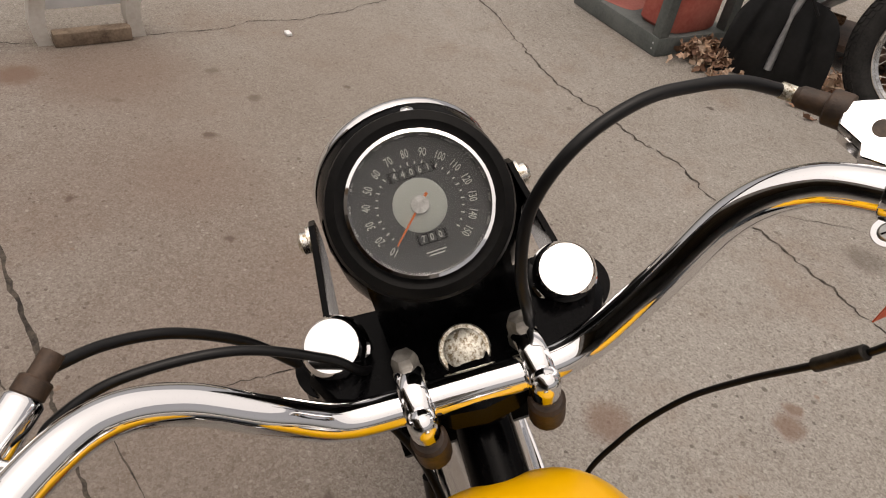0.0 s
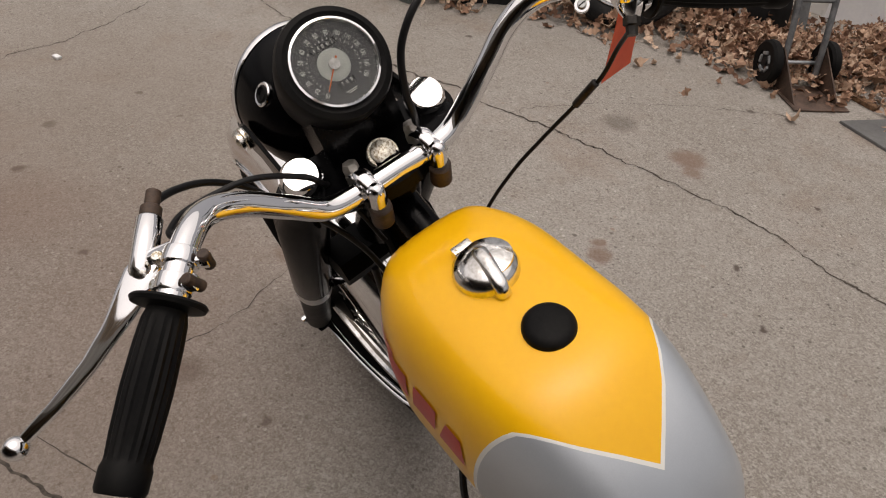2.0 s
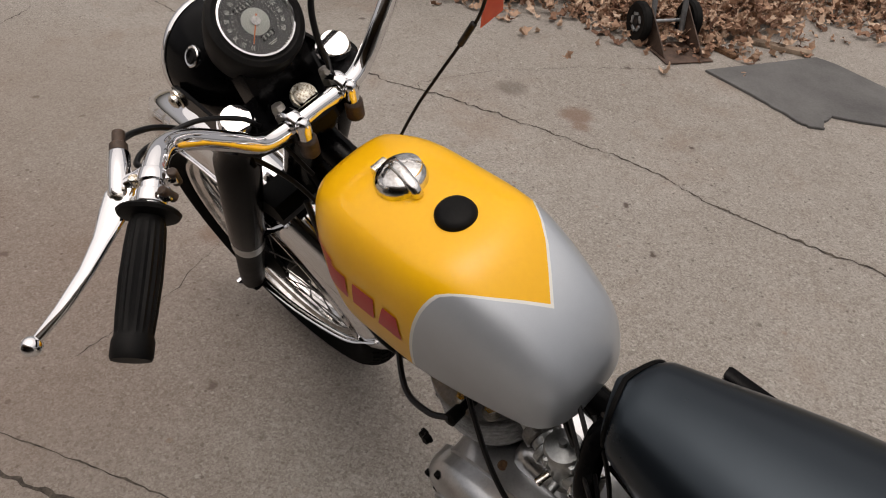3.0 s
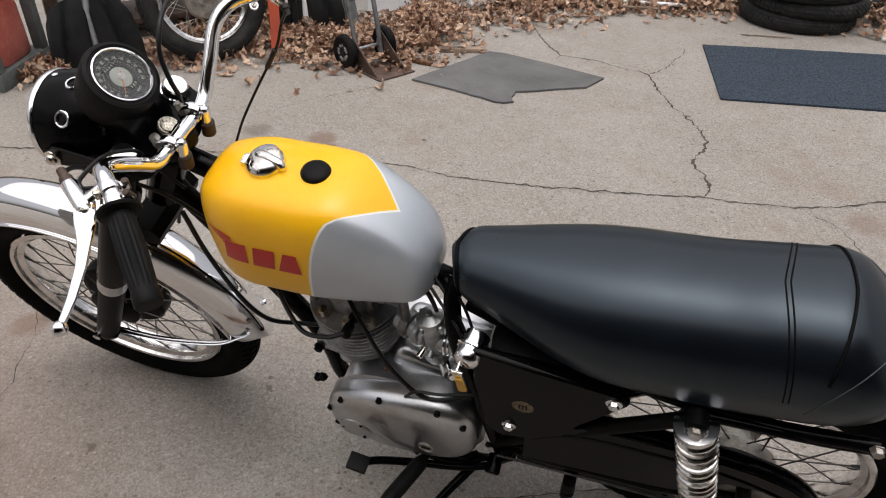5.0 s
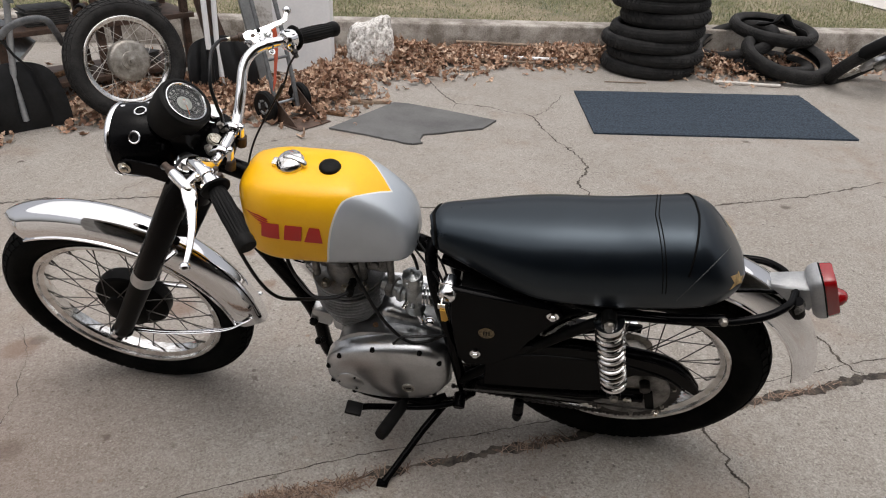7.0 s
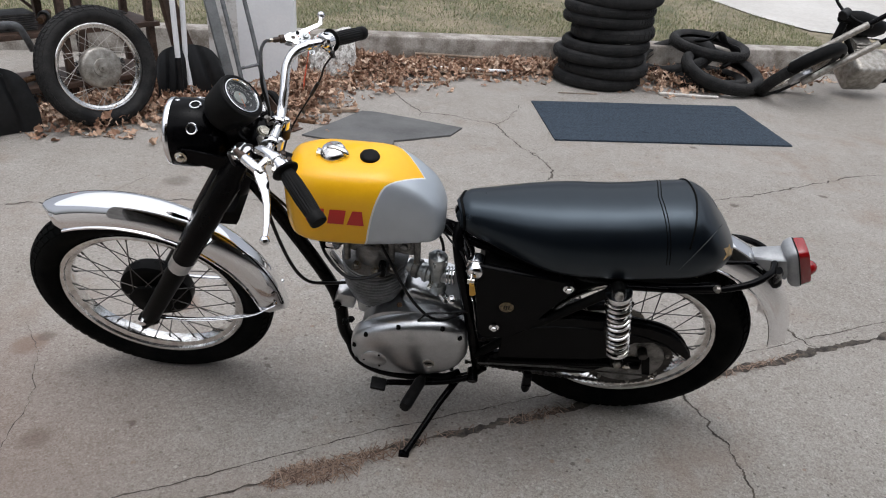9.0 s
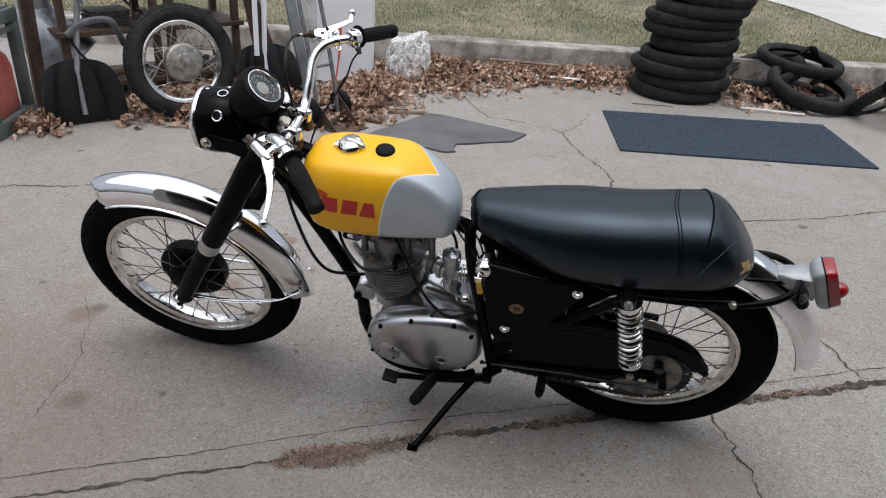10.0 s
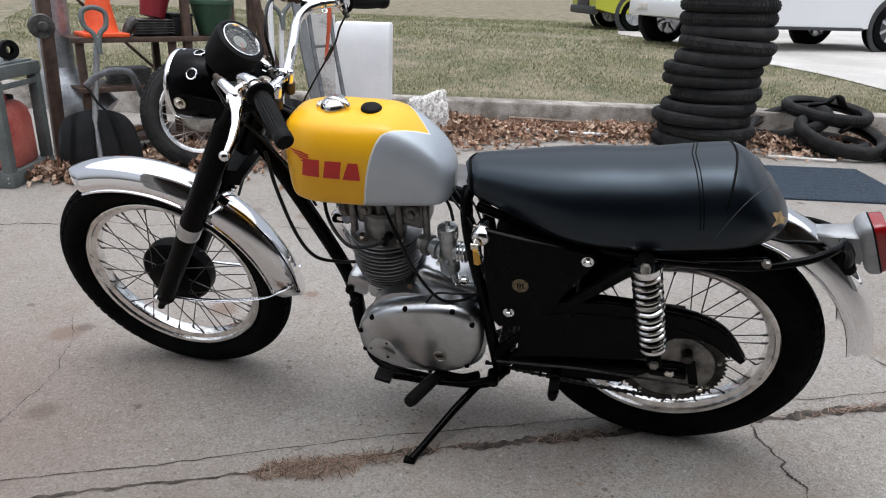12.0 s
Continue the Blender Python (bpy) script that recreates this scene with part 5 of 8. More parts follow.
for i in range(NU + 1):
    ring = []
    for k in range(NS):
        s = -1 + 2 * k / NS
        xl = tank_line(s)
        if i <= 28:
            x = TX0 + (xl - 0.0022 - TX0) * (0.5 - 0.5 * math.cos(math.pi * min(1, i / 28 * 0.5 + 0.0))) / 0.5 if i < 28 else xl - 0.0022
        else:
            x = xl + 0.0022 + (TX0 + TLEN - xl - 0.0022) * math.sin(math.pi / 2 * (i - 29) / (NU - 29))
        ring.append(TL.verts.new(tank_point(x, s)))
    cols.append(ring)
for i in range(NU):
    for k in range(NS):
        f = TL.faces.new((cols[i][k], cols[i][(k + 1) % NS], cols[i + 1][(k + 1) % NS], cols[i + 1][k]))
        f.material_index = 0 if i < 28 else (2 if i == 28 else 1)
f = TL.faces.new(cols[0])
f = TL.faces.new(cols[-1][::-1])
f.material_index = 1
bmesh.ops.remove_doubles(TL, verts=TL.verts, dist=0.0004)
TANK = bpart("fuel_tank", TL, [YELLOW, SILVER, WHITELINE], label="yellow fuel tank with silver rear panels and white pinstripe", smooth=60)
# filler cap, its lever and the rubber plug
FC = Vector((-0.186, 0, 0.900))
FCN = Vector((-0.10, 0, 1)).normalized()
CAP = bpart("filler_cap", lathe([(0.0, 0.021), (0.012, 0.020), (0.024, 0.016), (0.030, 0.010), (0.0315, 0.004), (0.0315, -0.002), (0.026, -0.004), (0.026, -0.012)], FC, FCN, 40), RIMCHROME, TANK, "dulled chrome quick-release filler cap")
bpart("cap_lever", sweep(smooth_path([FC + Vector((-0.016, 0.003, 0.0150)), FC + Vector((-0.004, 0.001, 0.0205)), FC + Vector((0.012, -0.002, 0.0195)), FC + Vector((0.027, -0.005, 0.0150)), FC + Vector((0.033, -0.006, 0.0095)), FC + Vector((0.034, -0.0062, 0.003))], 5), [0.0055] * 3 + [0.0074] * 15 + [0.0070] * 8, 16, flat=0.62), RIMCHROME, CAP, "worn chrome cap lever")
bpart("cap_step", lathe([(0.0, 0.0196), (0.014, 0.0186), (0.0245, 0.0142), (0.0245, 0.010)], FC + Vector((0, 0.004, 0.002)), FCN, 32), RIMCHROME, CAP)
bpart("cap_hinge", block((0.010, 0.022, 0.012), FC + Vector((-0.033, -0.002, 0.004)), 0.003), OLDCHROME, CAP)
PLUG = bpart("tank_plug", lathe([(0.0, 0.0085), (0.015, 0.0078), (0.0212, 0.0055), (0.0235, 0.0015), (0.0230, -0.004)], (-0.101, 0, 0.902), (0.09, 0, 1), 40), RUBBER, TANK, "round black rubber plug with raised maker's mark")
for k, w in enumerate((0.007, 0.007, 0.008)):
    part("raised_mark", block((0.011, w * 0.75, 0.001), (0, 0, 0), 0.0003), RUBBER, PLUG, "", 0, Matrix.Translation((-0.103 - 0.001 * (k - 1), (k - 1) * 0.0092, 0.9075)) @ pose(0, 0, 0, 0, 5, -12))


def decal(outline, side, mat, name, parent, lift=0.0012):
    """Thin painted shape laid on the tank's flank: outline in (x, s)."""
    bm = bmesh.new()
    n = 6
    top = []
    for p, q in zip(outline, outline[1:] + outline[:1]):
        for k in range(n):
            t = k / n
            top.append((p[0] + (q[0] - p[0]) * t, p[1] + (q[1] - p[1]) * t))
    cx, cs = sum(p[0] for p in top) / len(top), sum(p[1] for p in top) / len(top)
    def at(x, s):
        P = Vector(tank_point(x, side * s))
        N = (P - Vector((x, 0, 0.80)))
        N.x = 0
        return P + N.normalized() * lift
    rings = []
    for f in (1.0, 0.66, 0.33, 0.02):
        rings.append([bm.verts.new(at(cx + (x - cx) * f, cs + (s - cs) * f)) for x, s in top])
    ring_faces(bm, rings)
    bm.faces.new(rings[-1])
    return part(name, bm, mat, parent, "", 60)


# maker's mark as plain red shapes: a wing of four bars and three slanted blocks
MARKS = [[(-0.240, 0.428), (-0.232, 0.336), (-0.193, 0.336), (-0.197, 0.428)],
         [(-0.188, 0.430), (-0.180, 0.338), (-0.143, 0.338), (-0.150, 0.430)],
         [(-0.143, 0.432), (-0.128, 0.340), (-0.106, 0.340), (-0.103, 0.432)]]
for side in (-1, 1):
    for outline in MARKS:
        decal(outline, side, REDPAINT, "red_mark", TANK)
    for k in range(4):
        decal([(-0.274 + 0.010 * k, 0.288 + 0.015 * k), (-0.236, 0.296 + 0.015 * k), (-0.216, 0.312 + 0.012 * k), (-0.220, 0.319 + 0.012 * k), (-0.240, 0.304 + 0.015 * k), (-0.262 + 0.009 * k, 0.298 + 0.015 * k)], side, REDPAINT, "red_wing_mark", TANK)

# seat
SEC = []
SN_, NX = 72, 80
for i in range(NX + 1):
    u = i / NX
    x = 0.106 + 0.668 * u
    hw = 0.0438 + 0.0818 * ease(-0.12, 0.42, u)
    top = 0.8012 + 0.0742 * u + 0.004 * ease(0.60, 0.80, u) - 0.003 * ease(0.4, 0.55, u) * ease(0.70, 0.58, u)
    bot = 0.7483 - 0.0795 * ease(-0.10, 0.45, u) + 0.0541 * max(0, (u - 0.62) / 0.38) ** 1.3
    if u > 0.813:
        k = (u - 0.813) / 0.187
        hw *= math.sqrt(max(0.0, 1 - 0.898 * k ** 2.4))
        top -= 0.1253 * k ** 1.515
        bot += 0.012 * k
    if u < 0.05:
        k = 1 - u / 0.05
        hw *= 1 - 0.10 * k * k
        top -= 0.012 * k * k
    mid = bot + 0.2655 * (top - bot)
    ring = []
    for j in range(SN_):
        a = 2 * math.pi * j / SN_
        cx, cz = math.sin(a), math.cos(a)
        y = hw * math.copysign(abs(cx) ** (0.889 - 0.08 * u), cx) * (1.0 if cz > 0 else 0.98)
        z = mid + (top - mid) * cz ** (0.883 - 0.12 * u) if cz > 0 else mid - (mid - bot) * abs(cz) ** 0.4545
        # slight dimples and creases of the cover
        puff = 0.0004 * noise.noise((x * 9, y * 14, z * 14)) + 0.00025 * noise.noise((x * 30, y * 30, z * 30))
        ring.append((x + (0.016 * abs(cx) * ease(0.06, 0.0, u) if u < 0.06 else 0), y + puff * cx, z + puff * cz))
    SEC.append(ring)
SEAT = bpart("seat", loft(SEC), VINYL, label="long black vinyl dual seat with raised tail", smooth=80)


def seat_at(u, s):
    """Point of the seat's skin: u along it, s in turns from the top centre (minus to the left)."""
    i = max(0, min(NX - 1, int(u * NX)))
    t = u * NX - i
    f = (s % 1.0) * SN_
    j, g = int(f) % SN_, f - int(f)
    k = (j + 1) % SN_
    return (Vector(SEC[i][j]).lerp(Vector(SEC[i][k]), g)).lerp(Vector(SEC[i + 1][j]).lerp(Vector(SEC[i + 1][k]), g), t)


def seat_seam(u0, u1, s0, s1, r, name, mat, lift=0.001, parent=None):
    pts = []
    for k in range(33):
        f = k / 32
        p = seat_at(u0 + (u1 - u0) * f, s0 + (s1 - s0) * f)
        pts.append(p + (p - Vector((p.x, 0, 0.74))).normalized() * lift)
    return bpart(name, sweep(pts, r, 8), mat, parent or SEAT)


for du in (0.0, 0.010):
    for s in (-1, 1):
        seat_seam(0.698 + du, 0.738 + du, 0.0, s * 0.225, 0.0012, "stitched_seam", SATINBLACK, 0.0002)
for s in (-1, 1):
    seat_seam(0.824, 0.800, 0.0, s * 0.175, 0.0022, "piping", SATINBLACK, 0.0008)
seat_seam(0.014, 0.014, -0.36, 0.36, 0.0034, "piping", SATINBLACK, 0.001)
for s in (-1, 1):
    seat_seam(0.785, 0.930, s * 0.245, s * 0.035, 0.0009, "tail_seam", THREAD, 0.0004)
    seat_seam(0.03, 0.95, s * 0.31, s * 0.31, 0.0022, "seat_trim", SATINBLACK, 0.0003)
    rows = []
    for d in (0.0012, 0.0004):
        ring = []
        for du, ds in ((0.004, 0.035), (0.030, 0.018), (0.036, 0.0), (0.046, 0.030), (0.066, 0.045), (0.052, 0.066), (0.062, 0.105), (0.038, 0.078), (0.010, 0.100), (0.022, 0.064)):
            p = seat_at(0.925 + du, s * (0.112 + ds))
            ring.append(p + (p - Vector((0.66, 0, 0.74))).normalized() * d)
        rows.append(ring)
    bpart("gold_mark", loft(rows), GOLD, SEAT, "worn gold transfer on the tail of the seat")

# frame tubes
FR = bpart("frame", sweep(smooth_path([(-0.375, 0, 0.90), (-0.25, 0, 0.85), (-0.05, 0, 0.775), (0.05, 0, 0.715), (0.11, 0, 0.690)], 6), 0.020, 16), BLACKPAINT, label="black enamelled tubular frame")
bpart("down_tube", sweep(smooth_path([(-0.405, 0, 0.83), (-0.33, 0, 0.68), (-0.235, 0, 0.47), (-0.205, 0, 0.36), (-0.20, 0, 0.25), (-0.185, 0, 0.19)], 8), 0.0185, 16), BLACKPAINT, FR)
for s in (-1, 1):
    bpart("cradle_tube", sweep(smooth_path([(-0.19, 0, 0.20), (-0.15, s * 0.05, 0.165), (-0.05, s * 0.085, 0.16), (0.15, s * 0.09, 0.17), (0.22, s * 0.09, 0.24)], 6), 0.0135, 12), BLACKPAINT, FR)
    bpart("seat_tube", sweep(smooth_path([(0.118, s * 0.022, 0.738), (0.116, s * 0.050, 0.712), (0.130, s * 0.084, 0.64), (0.165, s * 0.09, 0.45), (0.20, s * 0.09, 0.24)], 6), 0.0145, 14), BLACKPAINT, FR)
    bpart("seat_rail", sweep(smooth_path([(0.14, s * 0.045, 0.705), (0.30, s * 0.080, 0.680), (0.45, s * 0.10, 0.664), (0.60, s * 0.115, 0.668), (0.74, s * 0.118, 0.690)], 6), 0.0115, 12), BLACKPAINT, FR)
    bpart("strut_tube", sweep(smooth_path([(0.19, s * 0.095, 0.30), (0.33, s * 0.115, 0.48), (0.50, s * 0.13, 0.662)], 6), 0.0125, 12), SATINBLACK, FR)
    # swinging arm
    bpart("swing_arm", sweep(smooth_path([(0.215, s * 0.085, 0.29), (0.30, s * 0.092, 0.302), (0.50, s * 0.098, 0.328), (0.64, s * 0.1, 0.336)], 6), [0.022] * 13 + [0.018] * 6, 14, flat=0.8), BLACKPAINT, FR)
    bpart("axle_plate", block((0.085, 0.010, 0.05), (0.605, s * 0.1, 0.334), 0.008), SATINBLACK, FR)
    bpart("axle_nut", hexbolt((0.606, s * 0.107, 0.334), (0, s, 0), 0.012, 0.012), OLDCHROME, FR)
    bpart("bolt", hexbolt((0.215, s * 0.108, 0.29), (0, s, 0), 0.012, 0.01), SATINBLACK, FR)
bpart("pivot_lug", cyl((0.215, -0.107, 0.29), (0.215, 0.107, 0.29), 0.024, 18, bevel=0.003), BLACKPAINT, FR)
bpart("tail_loop", sweep(smooth_path([(0.52, -0.122, 0.668), (0.70, -0.120, 0.675), (0.80, -0.115, 0.700), (0.860, -0.085, 0.712), (0.888, -0.040, 0.702), (0.895, 0.0, 0.690), (0.888, 0.050, 0.676), (0.855, 0.084, 0.665), (0.80, 0.092, 0.660), (0.72, 0.100, 0.660), (0.52, 0.115, 0.660)], 6), 0.0085, 12), BLACKPAINT, FR, "black tubular rear loop")
for s in (-1, 1):
    bpart("rail_bolt", hexbolt((0.735, s * 0.128, 0.695), (0, s, 0.2), 0.008, 0.009), DULLALLOY, FR)

# shocks with chrome springs
for s in (-1, 1):
    a, b = Vector((0.508, s * 0.140, 0.672)), Vector((0.562, s * 0.142, 0.398))
    d = (b - a).normalized()
    SH = bpart("shock_absorber", cyl(a + d * 0.02, b - d * 0.03, 0.017, 18), SATINBLACK, label="rear shock absorber with chrome coil spring")
    q = d.to_track_quat("Z", "Y")
    L0, L1, turns = 0.022, 0.225, 11.5
    coil = [a + q @ Vector((0.0275 * math.cos(t), 0.0275 * math.sin(t), L0 + (L1 - L0) * t / (2 * math.pi * turns))) for t in (2 * math.pi * turns * k / 230 for k in range(231))]
    bpart("spring", sweep(coil, 0.0053, 8), RIMCHROME, SH, "dulled chrome coil spring")
    bpart("spring_seat", lathe([(0, -0.004), (0.032, -0.004), (0.033, 0.004), (0.03, 0.014), (0.0, 0.014)], a + d * 0.008, d, 28), CHROME, SH)
    bpart("spring_seat", lathe([(0, 0.0), (0.030, 0.0), (0.031, 0.008), (0.022, 0.016), (0.0, 0.016)], a + d * 0.226, d, 28), CHROME, SH)
    for p in (a, b):
        bpart("shock_eye", cyl(p + Vector((0, -s * 0.02, 0)), p + Vector((0, s * 0.012, 0)), 0.017, 16, bevel=0.003), SATINBLACK, SH)
        bpart("shock_nut", hexbolt(p + Vector((0, s * 0.012, 0)), (0, s, 0), 0.010, 0.009), DULLALLOY, SH)

# chain guard, sprocket, chain
bpart("chain_guard", merge(plate([(0.25, 0.345), (0.255, 0.46), (0.30, 0.505), (0.35, 0.527), (0.42, 0.536), (0.50, 0.537), (0.565, 0.532), (0.63, 0.521), (0.685, 0.499), (0.725, 0.466), (0.755, 0.420), (0.748, 0.408), (0.728, 0.424), (0.693, 0.450), (0.643, 0.468), (0.60, 0.462), (0.565, 0.43), (0.548, 0.385), (0.50, 0.372), (0.40, 0.360)], -0.128, -0.120, 0.002),
                           sweep(smooth_path([(0.30, -0.11, 0.497), (0.36, -0.11, 0.524), (0.45, -0.11, 0.533), (0.58, -0.11, 0.526), (0.66, -0.11, 0.508), (0.71, -0.11, 0.474), (0.748, -0.11, 0.418)], 6), 0.016, 10, flat=0.5)), BLACKPAINT, label="black steel chain guard")
bpart("guard_rib", sweep(smooth_path([(0.27, -0.1285, 0.44), (0.32, -0.1285, 0.482), (0.40, -0.1285, 0.500), (0.55, -0.1285, 0.500), (0.66, -0.1285, 0.470), (0.72, -0.1285, 0.425)], 6), 0.0025, 8), BLACKPAINT)
sp = []
for k in range(56 * 2):
    r = 0.127 if k % 2 else 0.120
    t = 2 * math.pi * k / 112
    sp.append((RW.x + r * math.cos(t), RW.z + r * math.sin(t)))
bpart("sprocket", plate(sp, -0.088, -0.083, 0.0006), GREASY, label="dark greasy rear chain sprocket")
bpart("sprocket_web", lathe([(0.03, 0.007), (0.094, 0.006), (0.099, 0.004), (0.100, -0.002), (0.03, -0.002)], (RW.x, -0.089, RW.z), (0, -1, 0), 48), HEADALLOY, label="dull grey hub plate")
for k in range(8):
    a = 2 * math.pi * (k + 0.3) / 8
    bpart("sprocket_bolt", hexbolt((RW.x + 0.109 * math.cos(a), -0.0885, RW.z + 0.109 * math.sin(a)), (0, -1, 0), 0.005, 0.005), DULLALLOY)
for row in range(2):
    bmc = bmesh.new()
    for k in range(46):
        x = 0.17 + 0.0097 * k
        z = (0.250 - 0.034 * k / 46 - 0.006 * math.sin(math.pi * k / 46)) if row == 0 else (0.352 + 0.108 * k / 46)
        bmc = block((0.0108, 0.006 if k % 2 else 0.011, 0.0095), (x, -0.086, z), 0.002, None, bmc, 1)
    bpart("drive_chain", bmc, GREASY, label="greasy drive chain run")
bpart("brake_rod", sweep([(0.20, -0.122, 0.300), (0.40, -0.128, 0.322), (0.690, -0.125, 0.316)], 0.0028, 8), GREASY, label="grimy rear brake rod")
bpart("brake_arm", block((0.022, 0.009, 0.085), (0.655, -0.118, 0.345), 0.004, Matrix.Rotation(radians(-14), 4, "Y")), SATINBLACK)
bpart("brake_nut", hexbolt((0.676, -0.128, 0.316), (0, -1, 0), 0.007, 0.010), OLDCHROME)
bpart("cam_boss", cyl((0.637, -0.095, 0.392), (0.637, -0.122, 0.392), 0.013, 16, bevel=0.002), GREASY)
bpart("swing_gusset", plate([(0.235, 0.262), (0.24, 0.33), (0.40, 0.335), (0.52, 0.345), (0.56, 0.315), (0.50, 0.268), (0.36, 0.262)], -0.104, -0.098, 0.002), BLACKPAINT, FR)

# engine: lower cases, primary cover, barrel with fins, head and rocker box
EN = bpart("crankcase", merge(loft([[(0.02 + 0.150 * sx * k, y, 0.345 + 0.125 * sz * k) for sx, sz in ((math.copysign(abs(math.cos(t)) ** 0.75, math.cos(t)), math.copysign(abs(math.sin(t)) ** 0.75, math.sin(t))) for t in (2 * math.pi * j / 28 for j in range(28)))] for y, k in ((-0.10, 0.97), (-0.098, 1), (0.098, 1), (0.10, 0.97))]),
                              block((0.17, 0.12, 0.06), (-0.06, 0, 0.425), 0.02)), ALLOY, label="cast alloy unit-construction engine case")
bpart("gearbox_shell", block((0.185, 0.13, 0.12), (0.062, 0.0, 0.436), 0.030, Matrix.Rotation(radians(17), 4, "Y"), None, 5), ALLOY, EN, "rounded alloy gearbox top")
bpart("engine_mount", block((0.06, 0.06, 0.055), (-0.182, 0, 0.405), 0.012, Matrix.Rotation(radians(14), 4, "Y")), ALLOY, EN)
bpart("mount_bolt", hexbolt((-0.205, -0.032, 0.392), (0, -1, 0), 0.010, 0.01), SATINBLACK, EN)


def cover_outline(k, n=56):
    pts = []
    for j in range(n):
        t = 2 * math.pi * j / n
        c, s = math.cos(t), math.sin(t)
        x = 0.160 * math.copysign(abs(c) ** 0.80, c)
        z = (0.114 + 0.016 * c) * math.copysign(abs(s) ** 0.82, s)
        x, z = x * k, z * k
        pts.append((0.006 + x, 0.352 + z + 0.02 * (x / 0.16)))
    return pts


COV = bpart("primary_cover", loft([[(p[0], y, p[1]) for p in cover_outline(k)] for y, k in ((-0.09, 1.0), (-0.118, 1.0), (-0.126, 0.99), (-0.136, 0.955), (-0.143, 0.90), (-0.148, 0.80), (-0.151, 0.60), (-0.152, 0.30), (-0.152, 0.02))]), ALLOY, EN, "polished alloy primary chain cover")
for j in (4, 9, 15, 21, 26, 31, 37, 43, 50):
    p = cover_outline(0.93)[j]
    bpart("cover_screw", lathe([(0.0062, -0.004), (0.0062, 0.004), (0.0045, 0.0055), (0.0022, 0.0045), (0, 0.0045)], (p[0], -0.139, p[1]), (0, -1, 0), 14), SATINBLACK, COV)
bpart("inspection_disc", lathe([(0.036, -0.004), (0.036, 0.0015), (0.034, 0.003), (0, 0.003)], (-0.086, -0.1505, 0.316), (0.05, -1, 0), 32), ALLOY, COV, "round inspection cover")
for a in (60, 180, 300):
    bpart("disc_screw", lathe([(0.003, 0), (0.003, 0.002), (0, 0.003)], (-0.086 + 0.028 * math.cos(radians(a)), -0.1535, 0.316 + 0.028 * math.sin(radians(a))), (0, -1, 0), 10), SATINBLACK, COV)
bpart("filler_plug", lathe([(0.0165, -0.002), (0.0165, 0.004), (0.0145, 0.006), (0.013, 0.003), (0, 0.003)], (0.064, -0.150, 0.322), (0, -1, 0), 24), DULLALLOY, COV, "slotted filler plug")
bpart("plug_slot", block((0.018, 0.002, 0.0035), (0.064, -0.155, 0.322), 0.0005, Matrix.Rotation(radians(-10), 4, "Y")), SATINBLACK, COV)
CY = Vector((-0.097, 0, 0))
BRL = bpart("cylinder_barrel", cyl(CY + Vector((0, 0, 0.40)), CY + Vector((0, 0, 0.555)), 0.050, 32), IRON, EN, "dark grey finned cylinder barrel")
for k in range(14):
    z = 0.408 + 0.0112 * k
    rr = 0.057 + 0.029 * min(1, k / 8)
    secs = []
    for dz, kk in ((-0.0022, 0.965), (-0.0008, 1), (0.0008, 1), (0.0022, 0.965)):
        secs.append([(CY.x + rr * kk * math.cos(t), rr * kk * math.sin(t), z + dz) for t in (2 * math.pi * j / 44 for j in range(44))])
    bpart("fin", loft(secs), IRON, BRL)
HD = bpart("cylinder_head", cyl(CY + Vector((0, 0, 0.562)), CY + Vector((0, 0, 0.650)), 0.052, 36, bevel=0.006), IRON, EN, "stained grey cast cylinder head and rocker box")
for k in range(2):
    bpart("head_fin", lathe([(0.03, 0.0022), (0.086, 0.0022), (0.088, 0.0), (0.086, -0.0022), (0.03, -0.0022)], CY + Vector((0, 0, 0.570 + 0.0112 * k)), (0, 0, 1), 44), IRON, HD)
for x, lean in ((-0.130, -8), (-0.016, 8)):
    bpart("rocker_box", block((0.074, 0.078, 0.090), (x, 0.008, 0.655), 0.020, Matrix.Rotation(radians(lean), 4, "Y"), None, 5), HEADALLOY, HD)
    bpart("rocker_lid", block((0.084, 0.088, 0.016), (x, 0.006, 0.700), 0.006, Matrix.Rotation(radians(lean), 4, "Y")), HEADALLOY, HD)
    bpart("inspection_cap", cyl((x, -0.028, 0.662), (x, -0.046, 0.664), 0.019, 22, bevel=0.004), HEADALLOY, HD)
    bpart("cap_nut", hexbolt((x, -0.046, 0.664), (0, -1, 0), 0.010, 0.008), IRON, HD)
    for dx in (-0.034, 0.032):
        bpart("box_pillar", cyl((x + dx, -0.034, 0.590), (x + dx, -0.032, 0.700), 0.0088, 14, bevel=0.003), HEADALLOY, HD)
bpart("port_flange", cyl((-0.176, 0.0, 0.640), (-0.206, 0.004, 0.632), 0.027, 24, bevel=0.008), HEADALLOY, HD)
for x, y in ((-0.138, -0.056), (-0.088, -0.066), (-0.046, -0.056)):
    bpart("head_stud", cyl((x, y, 0.582), (x, y, 0.598), 0.0085, 6), OLDCHROME, HD)
    bpart("stud_washer", cyl((x, y, 0.582), (x, y, 0.586), 0.013, 16), DULLALLOY, HD)
bpart("pushrod_tube", cyl((-0.022, -0.075, 0.470), (-0.038, -0.082, 0.430), 0.008, 12, bevel=0.001), RUSTY, EN)
for p in ((-0.150, -0.112, 0.435), (-0.168, -0.106, 0.415)):
    bpart("case_bolt", hexbolt(p, (0, -1, 0.3), 0.008, 0.008), SATINBLACK, EN)
bpart("exhaust_clamp", cyl((-0.190, 0.012, 0.628), (-0.214, 0.016, 0.618), 0.024, 20, bevel=0.004), CHROME, HD, "chrome exhaust port ring")
